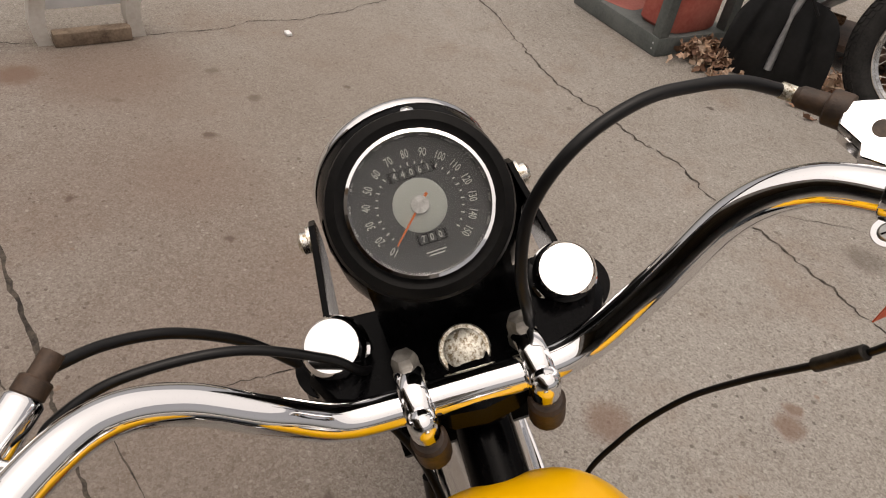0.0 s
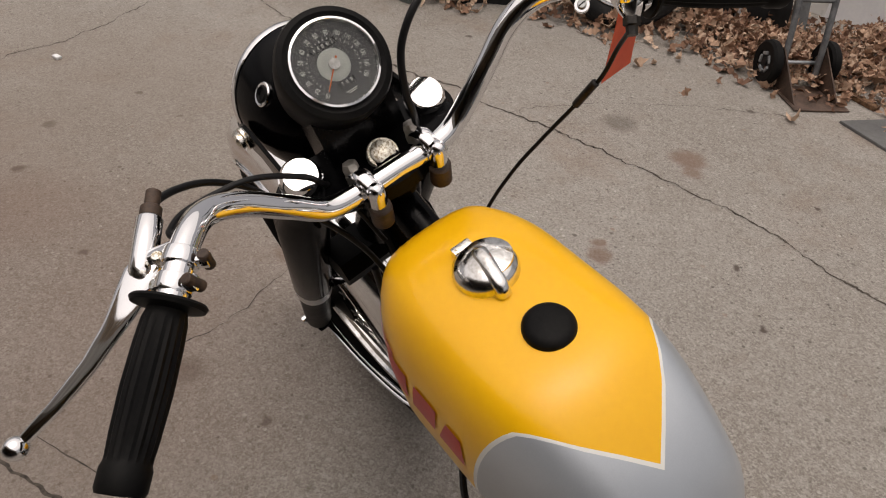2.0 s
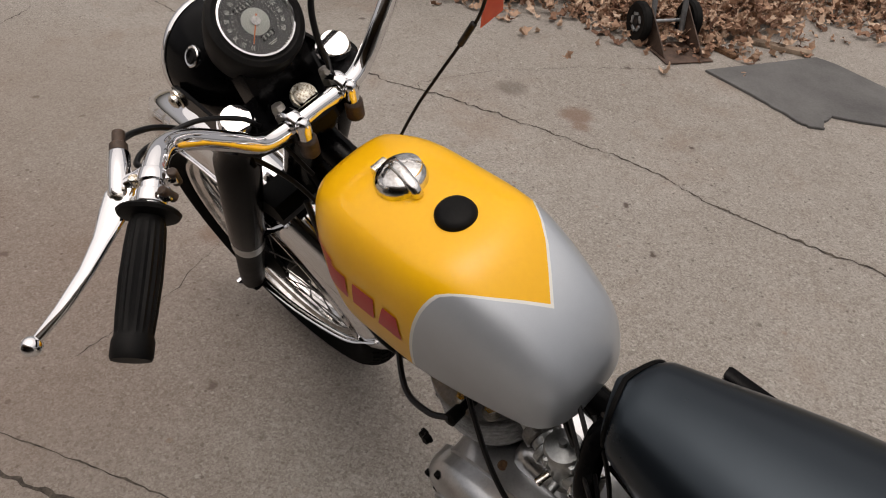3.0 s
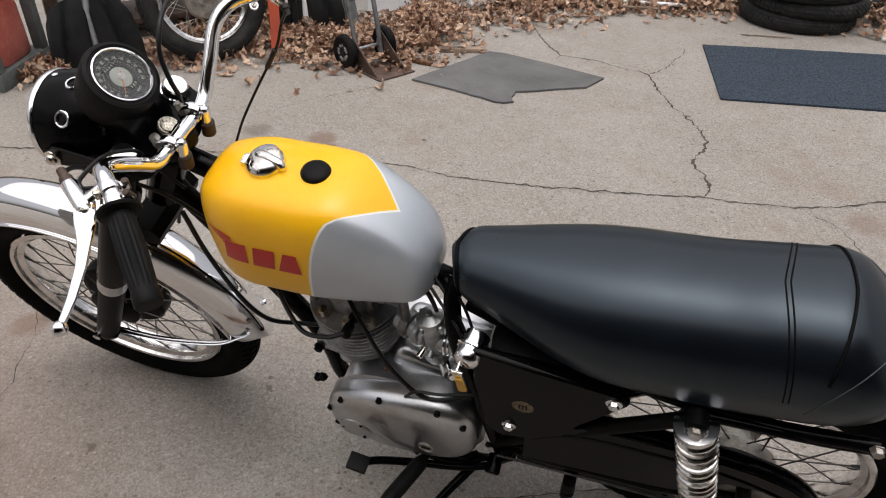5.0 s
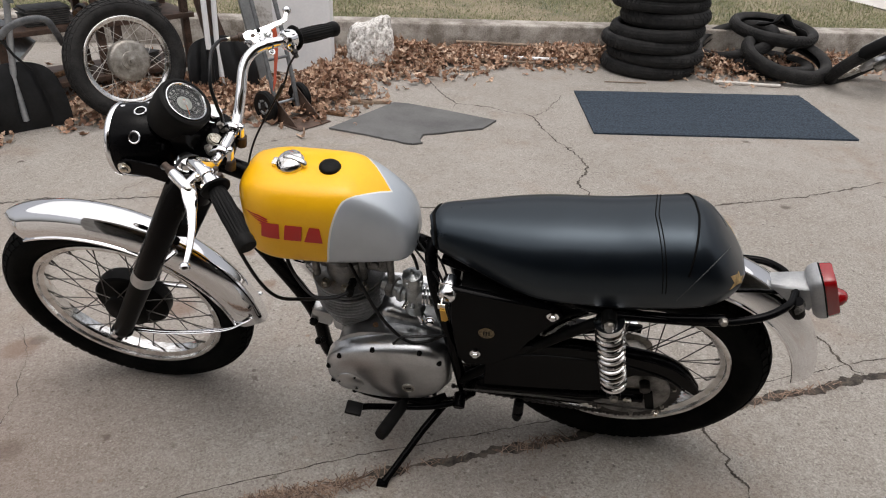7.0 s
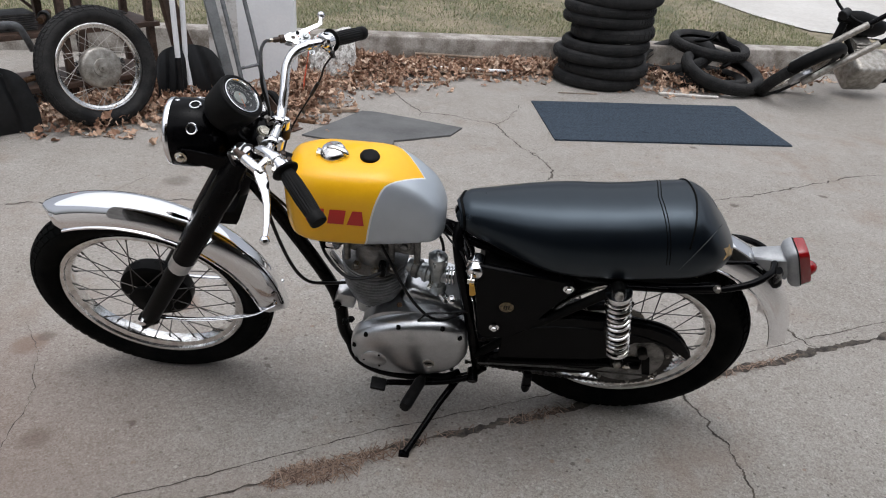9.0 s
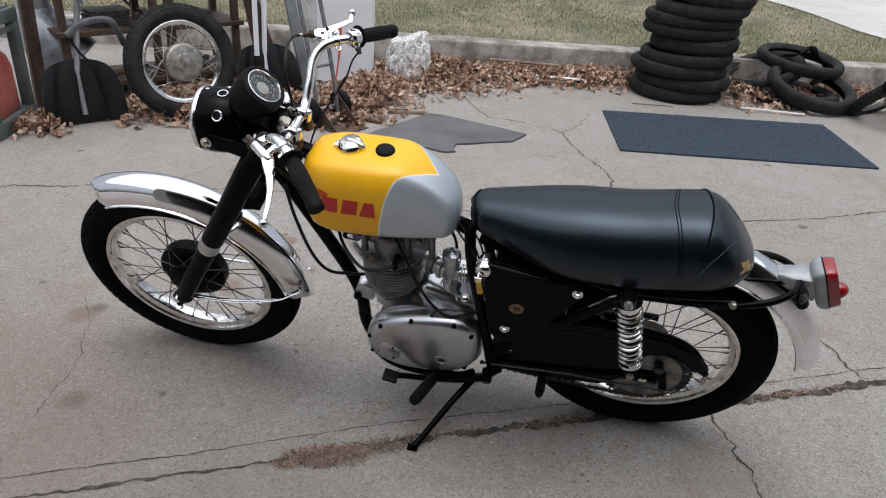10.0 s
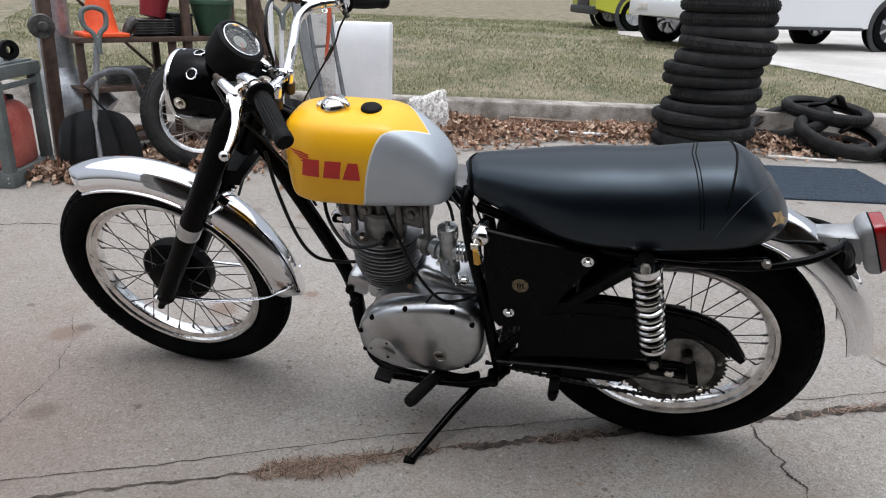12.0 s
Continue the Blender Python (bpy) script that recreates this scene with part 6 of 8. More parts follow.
bpart("exhaust_pipe", sweep(smooth_path([(-0.20, 0.012, 0.595), (-0.235, 0.03, 0.575), (-0.24, 0.07, 0.51), (-0.20, 0.10, 0.40), (-0.08, 0.13, 0.27), (0.15, 0.14, 0.24), (0.40, 0.15, 0.25), (0.65, 0.16, 0.27)], 6), 0.019, 16), CHROME, label="chrome exhaust pipe on the far side")
bpart("spark_plug", lathe([(0.010, 0), (0.010, 0.012), (0.006, 0.014), (0.006, 0.03), (0.009, 0.032), (0.010, 0.055), (0, 0.058)], (-0.070, -0.058, 0.606), (0.1, -1, 0.35), 12), SATINBLACK, HD)
bpart("plug_lead", sweep(smooth_path([(-0.066, -0.108, 0.626), (-0.10, -0.118, 0.614), (-0.155, -0.11, 0.604), (-0.215, -0.06, 0.630), (-0.230, -0.03, 0.69), (-0.20, -0.02, 0.74)], 7), 0.0045, 8), CABLE, label="black plug lead looping up under the tank")
bpart("throttle_wire", sweep(smooth_path([(-0.085, -0.05, 0.70), (-0.045, -0.085, 0.64), (0.005, -0.112, 0.55), (0.06, -0.122, 0.485), (0.11, -0.115, 0.48), (0.155, -0.10, 0.50)], 7), 0.004, 8), CABLE, label="black cable hanging across the engine")
bpart("cam_wire", sweep(smooth_path([(0.03, -0.125, 0.47), (0.055, -0.125, 0.502), (0.10, -0.12, 0.505), (0.16, -0.10, 0.495)], 6), 0.003, 8), CABLE)
# carburettor
CB = bpart("carburettor", lathe([(0.0, 0.0), (0.012, 0.0), (0.0135, 0.004), (0.0145, 0.012), (0.0235, 0.018), (0.0245, 0.022), (0.0235, 0.046), (0.0195, 0.050), (0.0195, 0.110), (0.0235, 0.113), (0.0245, 0.118), (0.0245, 0.138), (0.022, 0.144), (0.010, 0.148), (0.006, 0.150), (0.005, 0.158), (0, 0.158)], (0.073, -0.048, 0.498), (-0.02, 0, 1), 32), PLATEDZINC, label="grey die-cast carburettor")
bpart("intake_stub", cyl((-0.005, -0.020, 0.570), (0.058, -0.046, 0.567), 0.0205, 24, bevel=0.002), PLATEDZINC, CB)
bpart("intake_collar", cyl((0.008, -0.026, 0.569), (0.026, -0.033, 0.568), 0.0265, 28, bevel=0.003), HEADALLOY, CB)
bpart("intake_flange", cyl((0.038, -0.038, 0.568), (0.048, -0.042, 0.568), 0.0265, 24, bevel=0.002), PLATEDZINC, CB)
bpart("air_bellmouth", cyl((0.082, -0.048, 0.572), (0.118, -0.052, 0.574), 0.0205, 26, r2=0.022, bevel=0.002), PLATEDZINC, CB)
for x in (0.098, 0.106, 0.114):
    bpart("bell_ring", lathe([(0.021, -0.0025), (0.0245, -0.0015), (0.0245, 0.0015), (0.021, 0.0025)], (x, -0.050, 0.573), (1, -0.1, 0.05), 26), CHROME, CB)
for a in (150, 250, 330):
    bpart("cap_screw", lathe([(0.004, -0.012), (0.004, 0.002), (0, 0.003)], (0.0705 + 0.0245 * math.cos(radians(a)), -0.048 + 0.0245 * math.sin(radians(a)), 0.634), (0, 0, 1), 10), PLATEDZINC, CB)
bpart("mixing_screw", cyl((0.058, -0.064, 0.560), (0.052, -0.084, 0.556), 0.006, 12, bevel=0.001), OLDCHROME, CB)
bpart("idle_screw", cyl((0.070, -0.066, 0.555), (0.070, -0.080, 0.552), 0.0065, 12, bevel=0.001), PLATEDZINC, CB)
bpart("banjo", cyl((0.082, -0.05, 0.502), (0.100, -0.075, 0.500), 0.011, 12, bevel=0.002), CHROME, CB)
bpart("banjo_nut", hexbolt((0.112, -0.078, 0.512), (0.2, -1, 0.2), 0.010, 0.010), CHROME, CB)
bpart("drain_plug", hexbolt((0.073, -0.048, 0.498), (0, 0, -1), 0.009, 0.010), GREASY, CB)
bpart("carb_cable", sweep(smooth_path([(0.083, -0.045, 0.66), (0.075, -0.045, 0.70), (0.045, -0.03, 0.745)], 6), 0.004, 8), CABLE, CB)
for k in range(3):
    bpart("loom_wire", sweep(smooth_path([(0.06 + 0.02 * k, -0.03, 0.74), (0.10 + 0.02 * k, -0.06, 0.71), (0.135 + 0.014 * k, -0.085, 0.68 - 0.02 * k), (0.16, -0.095, 0.60 - 0.04 * k)], 6), 0.0028, 6), CABLE)

# left side panel with its worn round transfer
SPN = bpart("side_panel", plate([(0.170, 0.705), (0.262, 0.690), (0.400, 0.672), (0.414, 0.652), (0.395, 0.620), (0.350, 0.545), (0.318, 0.475), (0.285, 0.438), (0.205, 0.425), (0.185, 0.45), (0.168, 0.60)], -0.112, -0.130, 0.004), BLACKPAINT, label="black painted side panel with a worn round transfer")
for p in ((0.228, 0.478), (0.392, 0.652)):
    bpart("panel_bolt", merge(hexbolt((p[0], -0.1302, p[1]), (0, -1, 0), 0.0085, 0.010), lathe([(0.013, 0), (0.013, 0.002), (0, 0.002)], (p[0], -0.1302, p[1]), (0, -1, 0), 18)), CHROME, SPN)
bpart("round_transfer", lathe([(0.0185, 0), (0.0185, 0.0008), (0, 0.001)], (0.252, -0.130, 0.562), (0, -1, 0), 28), FADEDGOLD, SPN, "faded gold round transfer")
for k in (-1, 0, 1):
    bpart("transfer_bar", block((0.0028, 0.0006, 0.014), (0.252 + 0.006 * k, -0.1313, 0.562), 0), SATINBLACK, SPN)
bpart("right_side_panel", plate([(0.170, 0.705), (0.400, 0.672), (0.414, 0.652), (0.318, 0.475), (0.285, 0.438), (0.205, 0.425), (0.168, 0.60)], 0.112, 0.130, 0.004), BLACKPAINT)
bpart("oil_tank", block((0.20, 0.20, 0.22), (0.28, 0, 0.56), 0.03), SATINBLACK)

# ignition switch with key and amber tag
IG = bpart("ignition_switch", lathe([(0.0, 0.026), (0.007, 0.026), (0.015, 0.024), (0.0205, 0.017), (0.0205, 0.0), (0.0235, -0.001), (0.0235, -0.006), (0.0205, -0.007), (0.0205, -0.030), (0, -0.030)], (0.165, -0.118, 0.686), (-0.15, -1, -0.05), 28), CHROME, label="chrome ignition switch with its key")
bpart("switch_bracket", plate([(0.145, 0.705), (0.172, 0.700), (0.192, 0.668), (0.196, 0.650), (0.184, 0.640), (0.170, 0.650), (0.150, 0.680)], -0.112, -0.117, 0.002), DULLALLOY, IG)
bpart("bracket_nut", lathe([(0.0185, 0), (0.0185, 0.003), (0.009, 0.004), (0.006, 0.009), (0, 0.009)], (0.188, -0.1172, 0.640), (0, -1, 0), 20), DULLALLOY, IG)
bpart("key", merge(block((0.003, 0.020, 0.006), (0.155, -0.150, 0.688), 0.0008), plate([(0.147, 0.688), (0.164, 0.688), (0.164, 0.672), (0.147, 0.672)], -0.158, -0.161, 0.001)), OLDCHROME, IG)
bpart("key_tag", plate([(0.152, 0.674), (0.164, 0.672), (0.170, 0.640), (0.164, 0.634), (0.155, 0.636)], -0.161, -0.165, 0.001), AMBER, IG, "amber plastic key tag")

# footrest, brake pedal, side stand
bpart("footrest", merge(cyl((0.055, -0.12, 0.232), (0.040, -0.165, 0.238), 0.010, 12), sweep([(0.046, -0.150, 0.236), (0.043, -0.160, 0.238), (0.014, -0.252, 0.262), (0.010, -0.262, 0.265)], [0.013, 0.0165, 0.0165, 0.014], 18)), RUBBER, label="black rubber footrest")
bpart("footrest_hanger", sweep(smooth_path([(0.15, -0.10, 0.215), (0.11, -0.125, 0.222), (0.055, -0.13, 0.232)], 5), 0.011, 12), BLACKPAINT)
bpart("brake_pedal", sweep(smooth_path([(0.185, -0.118, 0.225), (0.12, -0.135, 0.215), (0.03, -0.155, 0.225), (-0.03, -0.18, 0.255), (-0.058, -0.20, 0.278)], 6), 0.0085, 12), BLACKPAINT, label="black rear brake pedal")
bpart("pedal_pad", block((0.042, 0.036, 0.012), (-0.067, -0.207, 0.283), 0.004, Matrix.Rotation(radians(12), 4, "Y")), RUBBER)
bpart("pedal_boss", cyl((0.19, -0.095, 0.235), (0.19, -0.135, 0.225), 0.016, 16, bevel=0.003), BLACKPAINT)
bpart("lower_boss", cyl((0.345, -0.105, 0.255), (0.345, -0.135, 0.225), 0.013, 14, bevel=0.003), BLACKPAINT, label="black pillion footrest folded")
bpart("pillion_rest", sweep([(0.345, -0.12, 0.262), (0.343, -0.132, 0.215), (0.343, -0.134, 0.205)], [0.013, 0.013, 0.009], 14), RUBBER)
bpart("side_stand", merge(sweep([(0.150, -0.095, 0.175), (0.10, -0.170, 0.150), (0.030, -0.292, 0.112), (0.020, -0.308, 0.106)], [0.011, 0.010, 0.009, 0.011], 12), block((0.03, 0.022, 0.010), (0.016, -0.314, 0.107), 0.003, Matrix.Rotation(radians(-18), 4, "X"))), BLACKPAINT, label="black side stand propped on the ground")

# tail lamp and bracket
LN = Vector((0.912, 0, 0.410)).normalized()
LC = Vector((0.955, -0.004, 0.684))
TLB = bpart("tail_lamp", loft([[(x, -0.004 + y * w, z) for y, z in ((-1, zt - 0.004), (-0.8, zt), (0.8, zt), (1, zt - 0.004), (0.92, zb), (-0.92, zb))] for x, w, zt, zb in ((0.836, 0.012, 0.704, 0.696), (0.844, 0.020, 0.706, 0.688), (0.872, 0.024, 0.708, 0.668), (0.908, 0.027, 0.712, 0.655), (0.938, 0.030, 0.716, 0.645))]), LAMPGREY, label="cast alloy tail lamp housing with red lens")


def lamp_ring(h, k, n=28):
    up = Vector((-LN.z, 0, LN.x))
    return [LC + LN * h + Vector((0, 1, 0)) * 0.037 * k * math.copysign(abs(math.cos(t)) ** 0.35, math.cos(t)) + up * (0.064 * k * math.copysign(abs(math.sin(t)) ** 0.40, math.sin(t))) for t in (2 * math.pi * j / n for j in range(n))]


bpart("lamp_back", loft([lamp_ring(-0.026, 0.50), lamp_ring(-0.024, 0.80), lamp_ring(-0.018, 0.93), lamp_ring(-0.010, 0.985), lamp_ring(-0.004, 1.0), lamp_ring(0.0, 1.0), lamp_ring(0.001, 0.97)]), LAMPGREY, TLB)
bpart("gasket", loft([lamp_ring(0.0005, 0.985), lamp_ring(0.0035, 0.985), lamp_ring(0.004, 0.97)]), SATINBLACK, TLB)
bpart("red_lens", loft([lamp_ring(0.0035, 0.96), lamp_ring(0.010, 0.955), lamp_ring(0.024, 0.92), lamp_ring(0.027, 0.88), lamp_ring(0.0275, 0.30)]), REDLENS, TLB, "red plastic lens")
bpart("lens_boss", lathe([(0.021, -0.004), (0.020, 0.006), (0.014, 0.016), (0.007, 0.021), (0, 0.022)], LC + LN * 0.027 + Vector((-LN.z, 0, LN.x)) * -0.030, LN, 24), REDLENS, TLB, "domed boss of the red lens")
bpart("lamp_wiring", sweep(smooth_path([(0.90, -0.02, 0.67), (0.915, -0.03, 0.64), (0.93, -0.02, 0.61), (0.945, 0.0, 0.575)], 5), [0.016] * 8 + [0.008] * 4 + [0.003] * 4, 10), SATINBLACK, TLB)
bpart("lamp_strut", sweep(smooth_path([(0.885, -0.07, 0.716), (0.905, -0.05, 0.68), (0.915, -0.03, 0.63)], 5), 0.010, 10), BLACKPAINT, TLB)

# control cables
a, d = Vector((-0.229, 0.250, 1.045)), (Vector((-0.168, 0.360, 1.010)) - Vector((-0.229, 0.250, 1.045))).normalized()
up_ = (on_perch(-0.3642, 0.2070) - on_perch(-0.3340, 0.2270)).normalized()
bpart("clutch_cable", sweep(smooth_path([(-0.325, -0.205, 1.046), (-0.348, -0.185, 1.030), (-0.364, -0.159, 1.009), (-0.375, -0.131, 0.976), (-0.379, -0.111, 0.941), (-0.373, -0.083, 0.898), (-0.347, -0.049, 0.826), (-0.29, -0.04, 0.74), (-0.25, -0.045, 0.66)], 8), 0.0034, 10), CABLE, label="black clutch cable arching from the lever")
bpart("choke_cable", sweep(smooth_path([(-0.285, -0.205, 1.036), (-0.304, -0.205, 1.031), (-0.332, -0.182, 1.018), (-0.343, -0.126, 1.003), (-0.346, -0.081, 0.971), (-0.348, -0.065, 0.948), (-0.366, -0.048, 0.914), (-0.34, -0.03, 0.84)], 8), 0.0030, 10), CABLE, label="thin black cable over the handlebar")
bpart("front_brake_cable", sweep(smooth_path([tuple(ct + up_ * 0.038), (-0.366, 0.180, 1.070), (-0.364, 0.152, 1.077), (-0.360, 0.120, 1.080), (-0.351, 0.082, 1.071), (-0.346, 0.053, 1.042), (-0.338, 0.041, 1.003), (-0.336, 0.042, 0.967), (-0.351, 0.042, 0.926), (-0.42, 0.06, 0.80), (-0.53, 0.075, 0.58)], 8), 0.0038, 10), CABLE, label="black front brake cable arching from the lever")
bpart("throttle_cable", sweep(smooth_path([a - d * 0.020 + _low * 0.036, (-0.243, 0.222, 0.990), (-0.256, 0.212, 0.955), (-0.281, 0.196, 0.915), (-0.312, 0.177, 0.867), (-0.338, 0.148, 0.819), (-0.345, 0.105, 0.777), (-0.335, 0.065, 0.735), (-0.27, 0.04, 0.70)], 8), 0.0024, 10), CABLE, label="black throttle cable curving to the tank")
bpart("inline_adjuster", cyl((-0.259, 0.2085, 0.951), (-0.279, 0.1975, 0.918), 0.0046, 12, bevel=0.001), GREASY)
bpart("loop_cable", sweep(smooth_path([(-0.35, -0.05, 0.80), (-0.335, -0.06, 0.70), (-0.305, -0.065, 0.58), (-0.27, -0.06, 0.515), (-0.22, -0.04, 0.49), (-0.16, -0.03, 0.49)], 8), 0.0045, 10), CABLE, label="black cable looping beside the down tube")


# ---- things round the yard ----
GREYPLASTIC = mottle(material("grey_green_plastic", (0.10, 0.115, 0.11), 0.6), (0.075, 0.088, 0.085), (0.14, 0.155, 0.15), 6, 90, bump=0.05)
FADEDRED = mottle(material("faded_red_plastic", (0.42, 0.10, 0.07), 0.55), (0.34, 0.06, 0.045), (0.52, 0.17, 0.13), 5, 60, 0.3, 0.7, 0.05)
BROWNSTEEL = mottle(material("brown_painted_steel", (0.075, 0.045, 0.032), 0.6, 0.2), (0.045, 0.028, 0.02), (0.12, 0.075, 0.055), 12, 150, bump=0.15)
ZINC = mottle(material("galvanised_sheet", (0.42, 0.44, 0.46), 0.45, 0.7), (0.30, 0.32, 0.34), (0.52, 0.54, 0.56), 10, 60, bump=0.05)
GREYSTEEL = mottle(material("grey_steel_tube", (0.13, 0.135, 0.14), 0.5, 0.4), (0.09, 0.095, 0.10), (0.19, 0.195, 0.20), 20, 200, bump=0.05)
WHITEPAINT = mottle(material("white_paint", (0.72, 0.72, 0.72), 0.5), (0.77, 0.78, 0.80), (0.86, 0.87, 0.88), 2.5, 60, 0.3, 0.6, 0.03)
STAINEDWHITE = mottle(material("stained_white_sheet", (0.5, 0.48, 0.44), 0.7), (0.36, 0.33, 0.29), (0.74, 0.73, 0.71), 5, 60, 0.30, 0.5, 0.08)
GREENPLASTIC = mottle(material("green_plastic", (0.035, 0.085, 0.05), 0.5), (0.025, 0.065, 0.038), (0.05, 0.11, 0.065), 8, 90, bump=0.03)
BLACKPLASTIC = mottle(material("black_plastic", (0.008, 0.008, 0.009), 0.5, 0.0, Specular_IOR_Level=0.3), (0.0045, 0.005, 0.0055), (0.016, 0.0165, 0.018), 6, 60, 0.35, 0.75, 0.05)
WOOD = mottle(material("weathered_wood", (0.22, 0.16, 0.11), 0.85), (0.12, 0.085, 0.06), (0.30, 0.23, 0.17), 12, 120, bump=0.3)
ROCK = mottle(material("pale_rubble", (0.5, 0.47, 0.43), 0.9), (0.30, 0.28, 0.25), (0.86, 0.84, 0.81), 45, 220, 0.38, 0.58, 0.9, 0.006)
CAST = mottle(material("oily_cast_metal", (0.07, 0.068, 0.065), 0.5, 0.6), (0.04, 0.038, 0.036), (0.13, 0.125, 0.12), 20, 150, bump=0.2)
CREAM = mottle(material("cream_trim", (0.66, 0.63, 0.58), 0.6), (0.55, 0.51, 0.46), (0.72, 0.70, 0.66), 4, 80, bump=0.05)


def at(x, y, z=0.0, rz=0.0):
    return pose(x, y, z, 0, 0, rz)


# spoked spare wheel leaning against the shelf
def spare_wheel(m, label):
    T = thing("spare_wheel", m, label, "wheel")
    hub = part("hub", lathe([(0, -0.088), (0.010, -0.088), (0.012, -0.076), (0.026, -0.074), (0.028, -0.068), (0.050, -0.066), (0.053, -0.060), (0.096, -0.058), (0.108, -0.054), (0.115, -0.044), (0.116, -0.012), (0.108, 0.0), (0.075, 0.006), (0.06, 0.03), (0.02, 0.05), (0, 0.06)], (0, 0, 0), (0, 1, 0), 36), DULLALLOY, T, "dusty alloy drum hub")
    part("tyre", tyre_bm(0.338, 0.10, 0.236, 64, 5, 0.006, 0.72, 72, 0.1), OLDTYRE, T, "dusty worn black tyre")
    part("rim", rim_bm(0.244, 0.054), RIMCHROME, T, "chrome rim")
    spokes(hub, material("dull_spoke", (0.45, 0.43, 0.40), 0.35, 0.9), 0.104, 0.05, 0.222, 36, 0.0017)
    return T


_wa = math.degrees(math.atan2(0.835, 0.55))
spare_wheel(at(-2.215, 1.965, 0.338, _wa) @ pose(0, 0, 0, -9, 0, 0), "spare spoked motorcycle wheel with dusty drum hub leaning on the shelf")


# snow shovels
def snow_shovel(m, label, handle=1.05, lean=(0, 0.05), pole=ZINC):
    T = thing("snow_shovel", m, label, "shovel")
    bm = bmesh.new()
    n, k = 36, 16
    rows = []
    for side in (0, 1):
        g = []
        for j in range(k + 1):
            v = j / k
            row = []
            for i in range(n + 1):
                u = -1 + 2 * i / n
                w = 0.225 * (1 - 0.10 * v ** 3 * (1 if v > 0 else 0))
                top = 0.37 - 0.05 * abs(u) ** 2 - 0.05 * abs(u) ** 8
                rib = 0.022 * max(0, math.cos((u + 0.25 * (v - 0.5) * (1 if u > 0 else -1)) * math.pi * 3.5)) ** 2 * math.sin(math.pi * v) ** 0.6
                y = 0.02 + 0.10 * (v - 0.3) ** 2 - 0.05 * abs(u) ** 4 + rib + side * 0.004
                row.append(bm.verts.new((w * u, y, 0.004 + top * v)))
            g.append(row)
        ring_faces(bm, g, False)
        rows.append(g)
    a, b = rows
    edge = lambda g: g[0] + [r[-1] for r in g[1:]] + g[-1][-2::-1] + [r[0] for r in g[-2:0:-1]]
    ea, eb = edge(a), edge(b)
    for i in range(len(ea)):
        j = (i + 1) % len(ea)
        bm.faces.new((ea[i], ea[j], eb[j], eb[i]))
    part("blade", bm, BLACKPLASTIC, T, "scuffed black plastic scoop")
    part("handle", sweep([(0, 0.03, 0.06), (0, 0.06, 0.30), (lean[0], 0.06 + lean[1], 0.30 + 0.62 * handle)], 0.0165, 14), pole, T, "bare metal handle")
    e = Vector((lean[0], 0.06 + lean[1], 0.30 + 0.62 * handle))
    part("d_grip", sweep(smooth_path([e + Vector((0, -0.02, -0.10)), e + Vector((-0.012, 0, 0.0)), e + Vector((-0.055, 0.015, 0.05)), e + Vector((-0.058, 0.03, 0.12)), e + Vector((0, 0.034, 0.145)), e + Vector((0.058, 0.03, 0.12)), e + Vector((0.055, 0.015, 0.05)), e + Vector((0.012, 0, 0.0)), e + Vector((0, -0.02, -0.10))], 6), 0.014, 10), GREYPLASTIC, T, "grey plastic D-shaped grip")
    return T


SV = snow_shovel(at(-2.60, 1.55, 0.0, _wa) @ pose(0, 0, 0, 1.5, 0, 0), "black snow shovel with bent assist handle standing on its blade", 0.80, (0.052, -0.080))
part("assist_bar", sweep(smooth_path([(-0.03, 0.02, 0.52), (0.03, 0.0, 0.575), (0.11, -0.01, 0.60), (0.20, 0.0, 0.59), (0.24, 0.02, 0.53), (0.28, 0.06, 0.44)], 6), 0.012, 10, flat=1.6), GREYSTEEL, SV, "bent grey assist bar")
part("assist_stay", sweep([(-0.035, 0.02, 0.53), (0.02, 0.02, 0.42), (0.09, 0.03, 0.33)], 0.007, 8), BLACKPLASTIC, SV)
snow_shovel(at(-1.93, 2.50, 0.0, _wa - 10) @ pose(0, 0, 0, -3, 0, 0), "second black snow shovel standing behind the spare wheel", 1.0, (0.03, -0.02), WHITEPAINT)

# open grey cabinet holding a petrol can
AXF, AXS = Vector((-0.903, -0.429, 0)), Vector((-0.254, 0.967, 0))
CABM = Matrix(((AXF.x, AXS.x, 0, -2.80), (AXF.y, AXS.y, 0, 1.12), (0, 0, 1, 0), (0, 0, 0, 1)))
CAB = thing("storage_cart", CABM, "open grey-green plastic storage cart standing on the concrete", "cart")
W_, D_, H_ = 0.62, 0.46, 0.64
part("base_tray", block((W_, D_, 0.085), (W_ / 2, D_ / 2, 0.0435), 0.008), GREYPLASTIC, CAB)
part("top_tray", block((W_, D_, 0.07), (W_ / 2, D_ / 2, H_ - 0.035), 0.010), GREYPLASTIC, CAB)
part("top_rim", block((W_ - 0.06, D_ - 0.06, 0.012), (W_ / 2, D_ / 2, H_ + 0.004), 0.005), GREYPLASTIC, CAB)
for x in (0.03, W_ - 0.03):
    for y in (0.03, D_ - 0.03):
        part("corner_post", block((0.055, 0.055, H_ - 0.156), (x, y, 0.086 + (H_ - 0.156) / 2), 0.008), GREYPLASTIC, CAB)
part("side_rim", block((0.012, D_ - 0.10, 0.03), (0.012, D_ / 2, 0.535), 0.004), GREYPLASTIC, CAB)
for x, z in ((0.0, 0.03), (0.0, 0.055)):
    part("rivet", lathe([(0.005, 0), (0.004, 0.002), (0, 0.003)], (0.03, 0.0, z), (0, -1, 0), 10), ZINC, CAB)
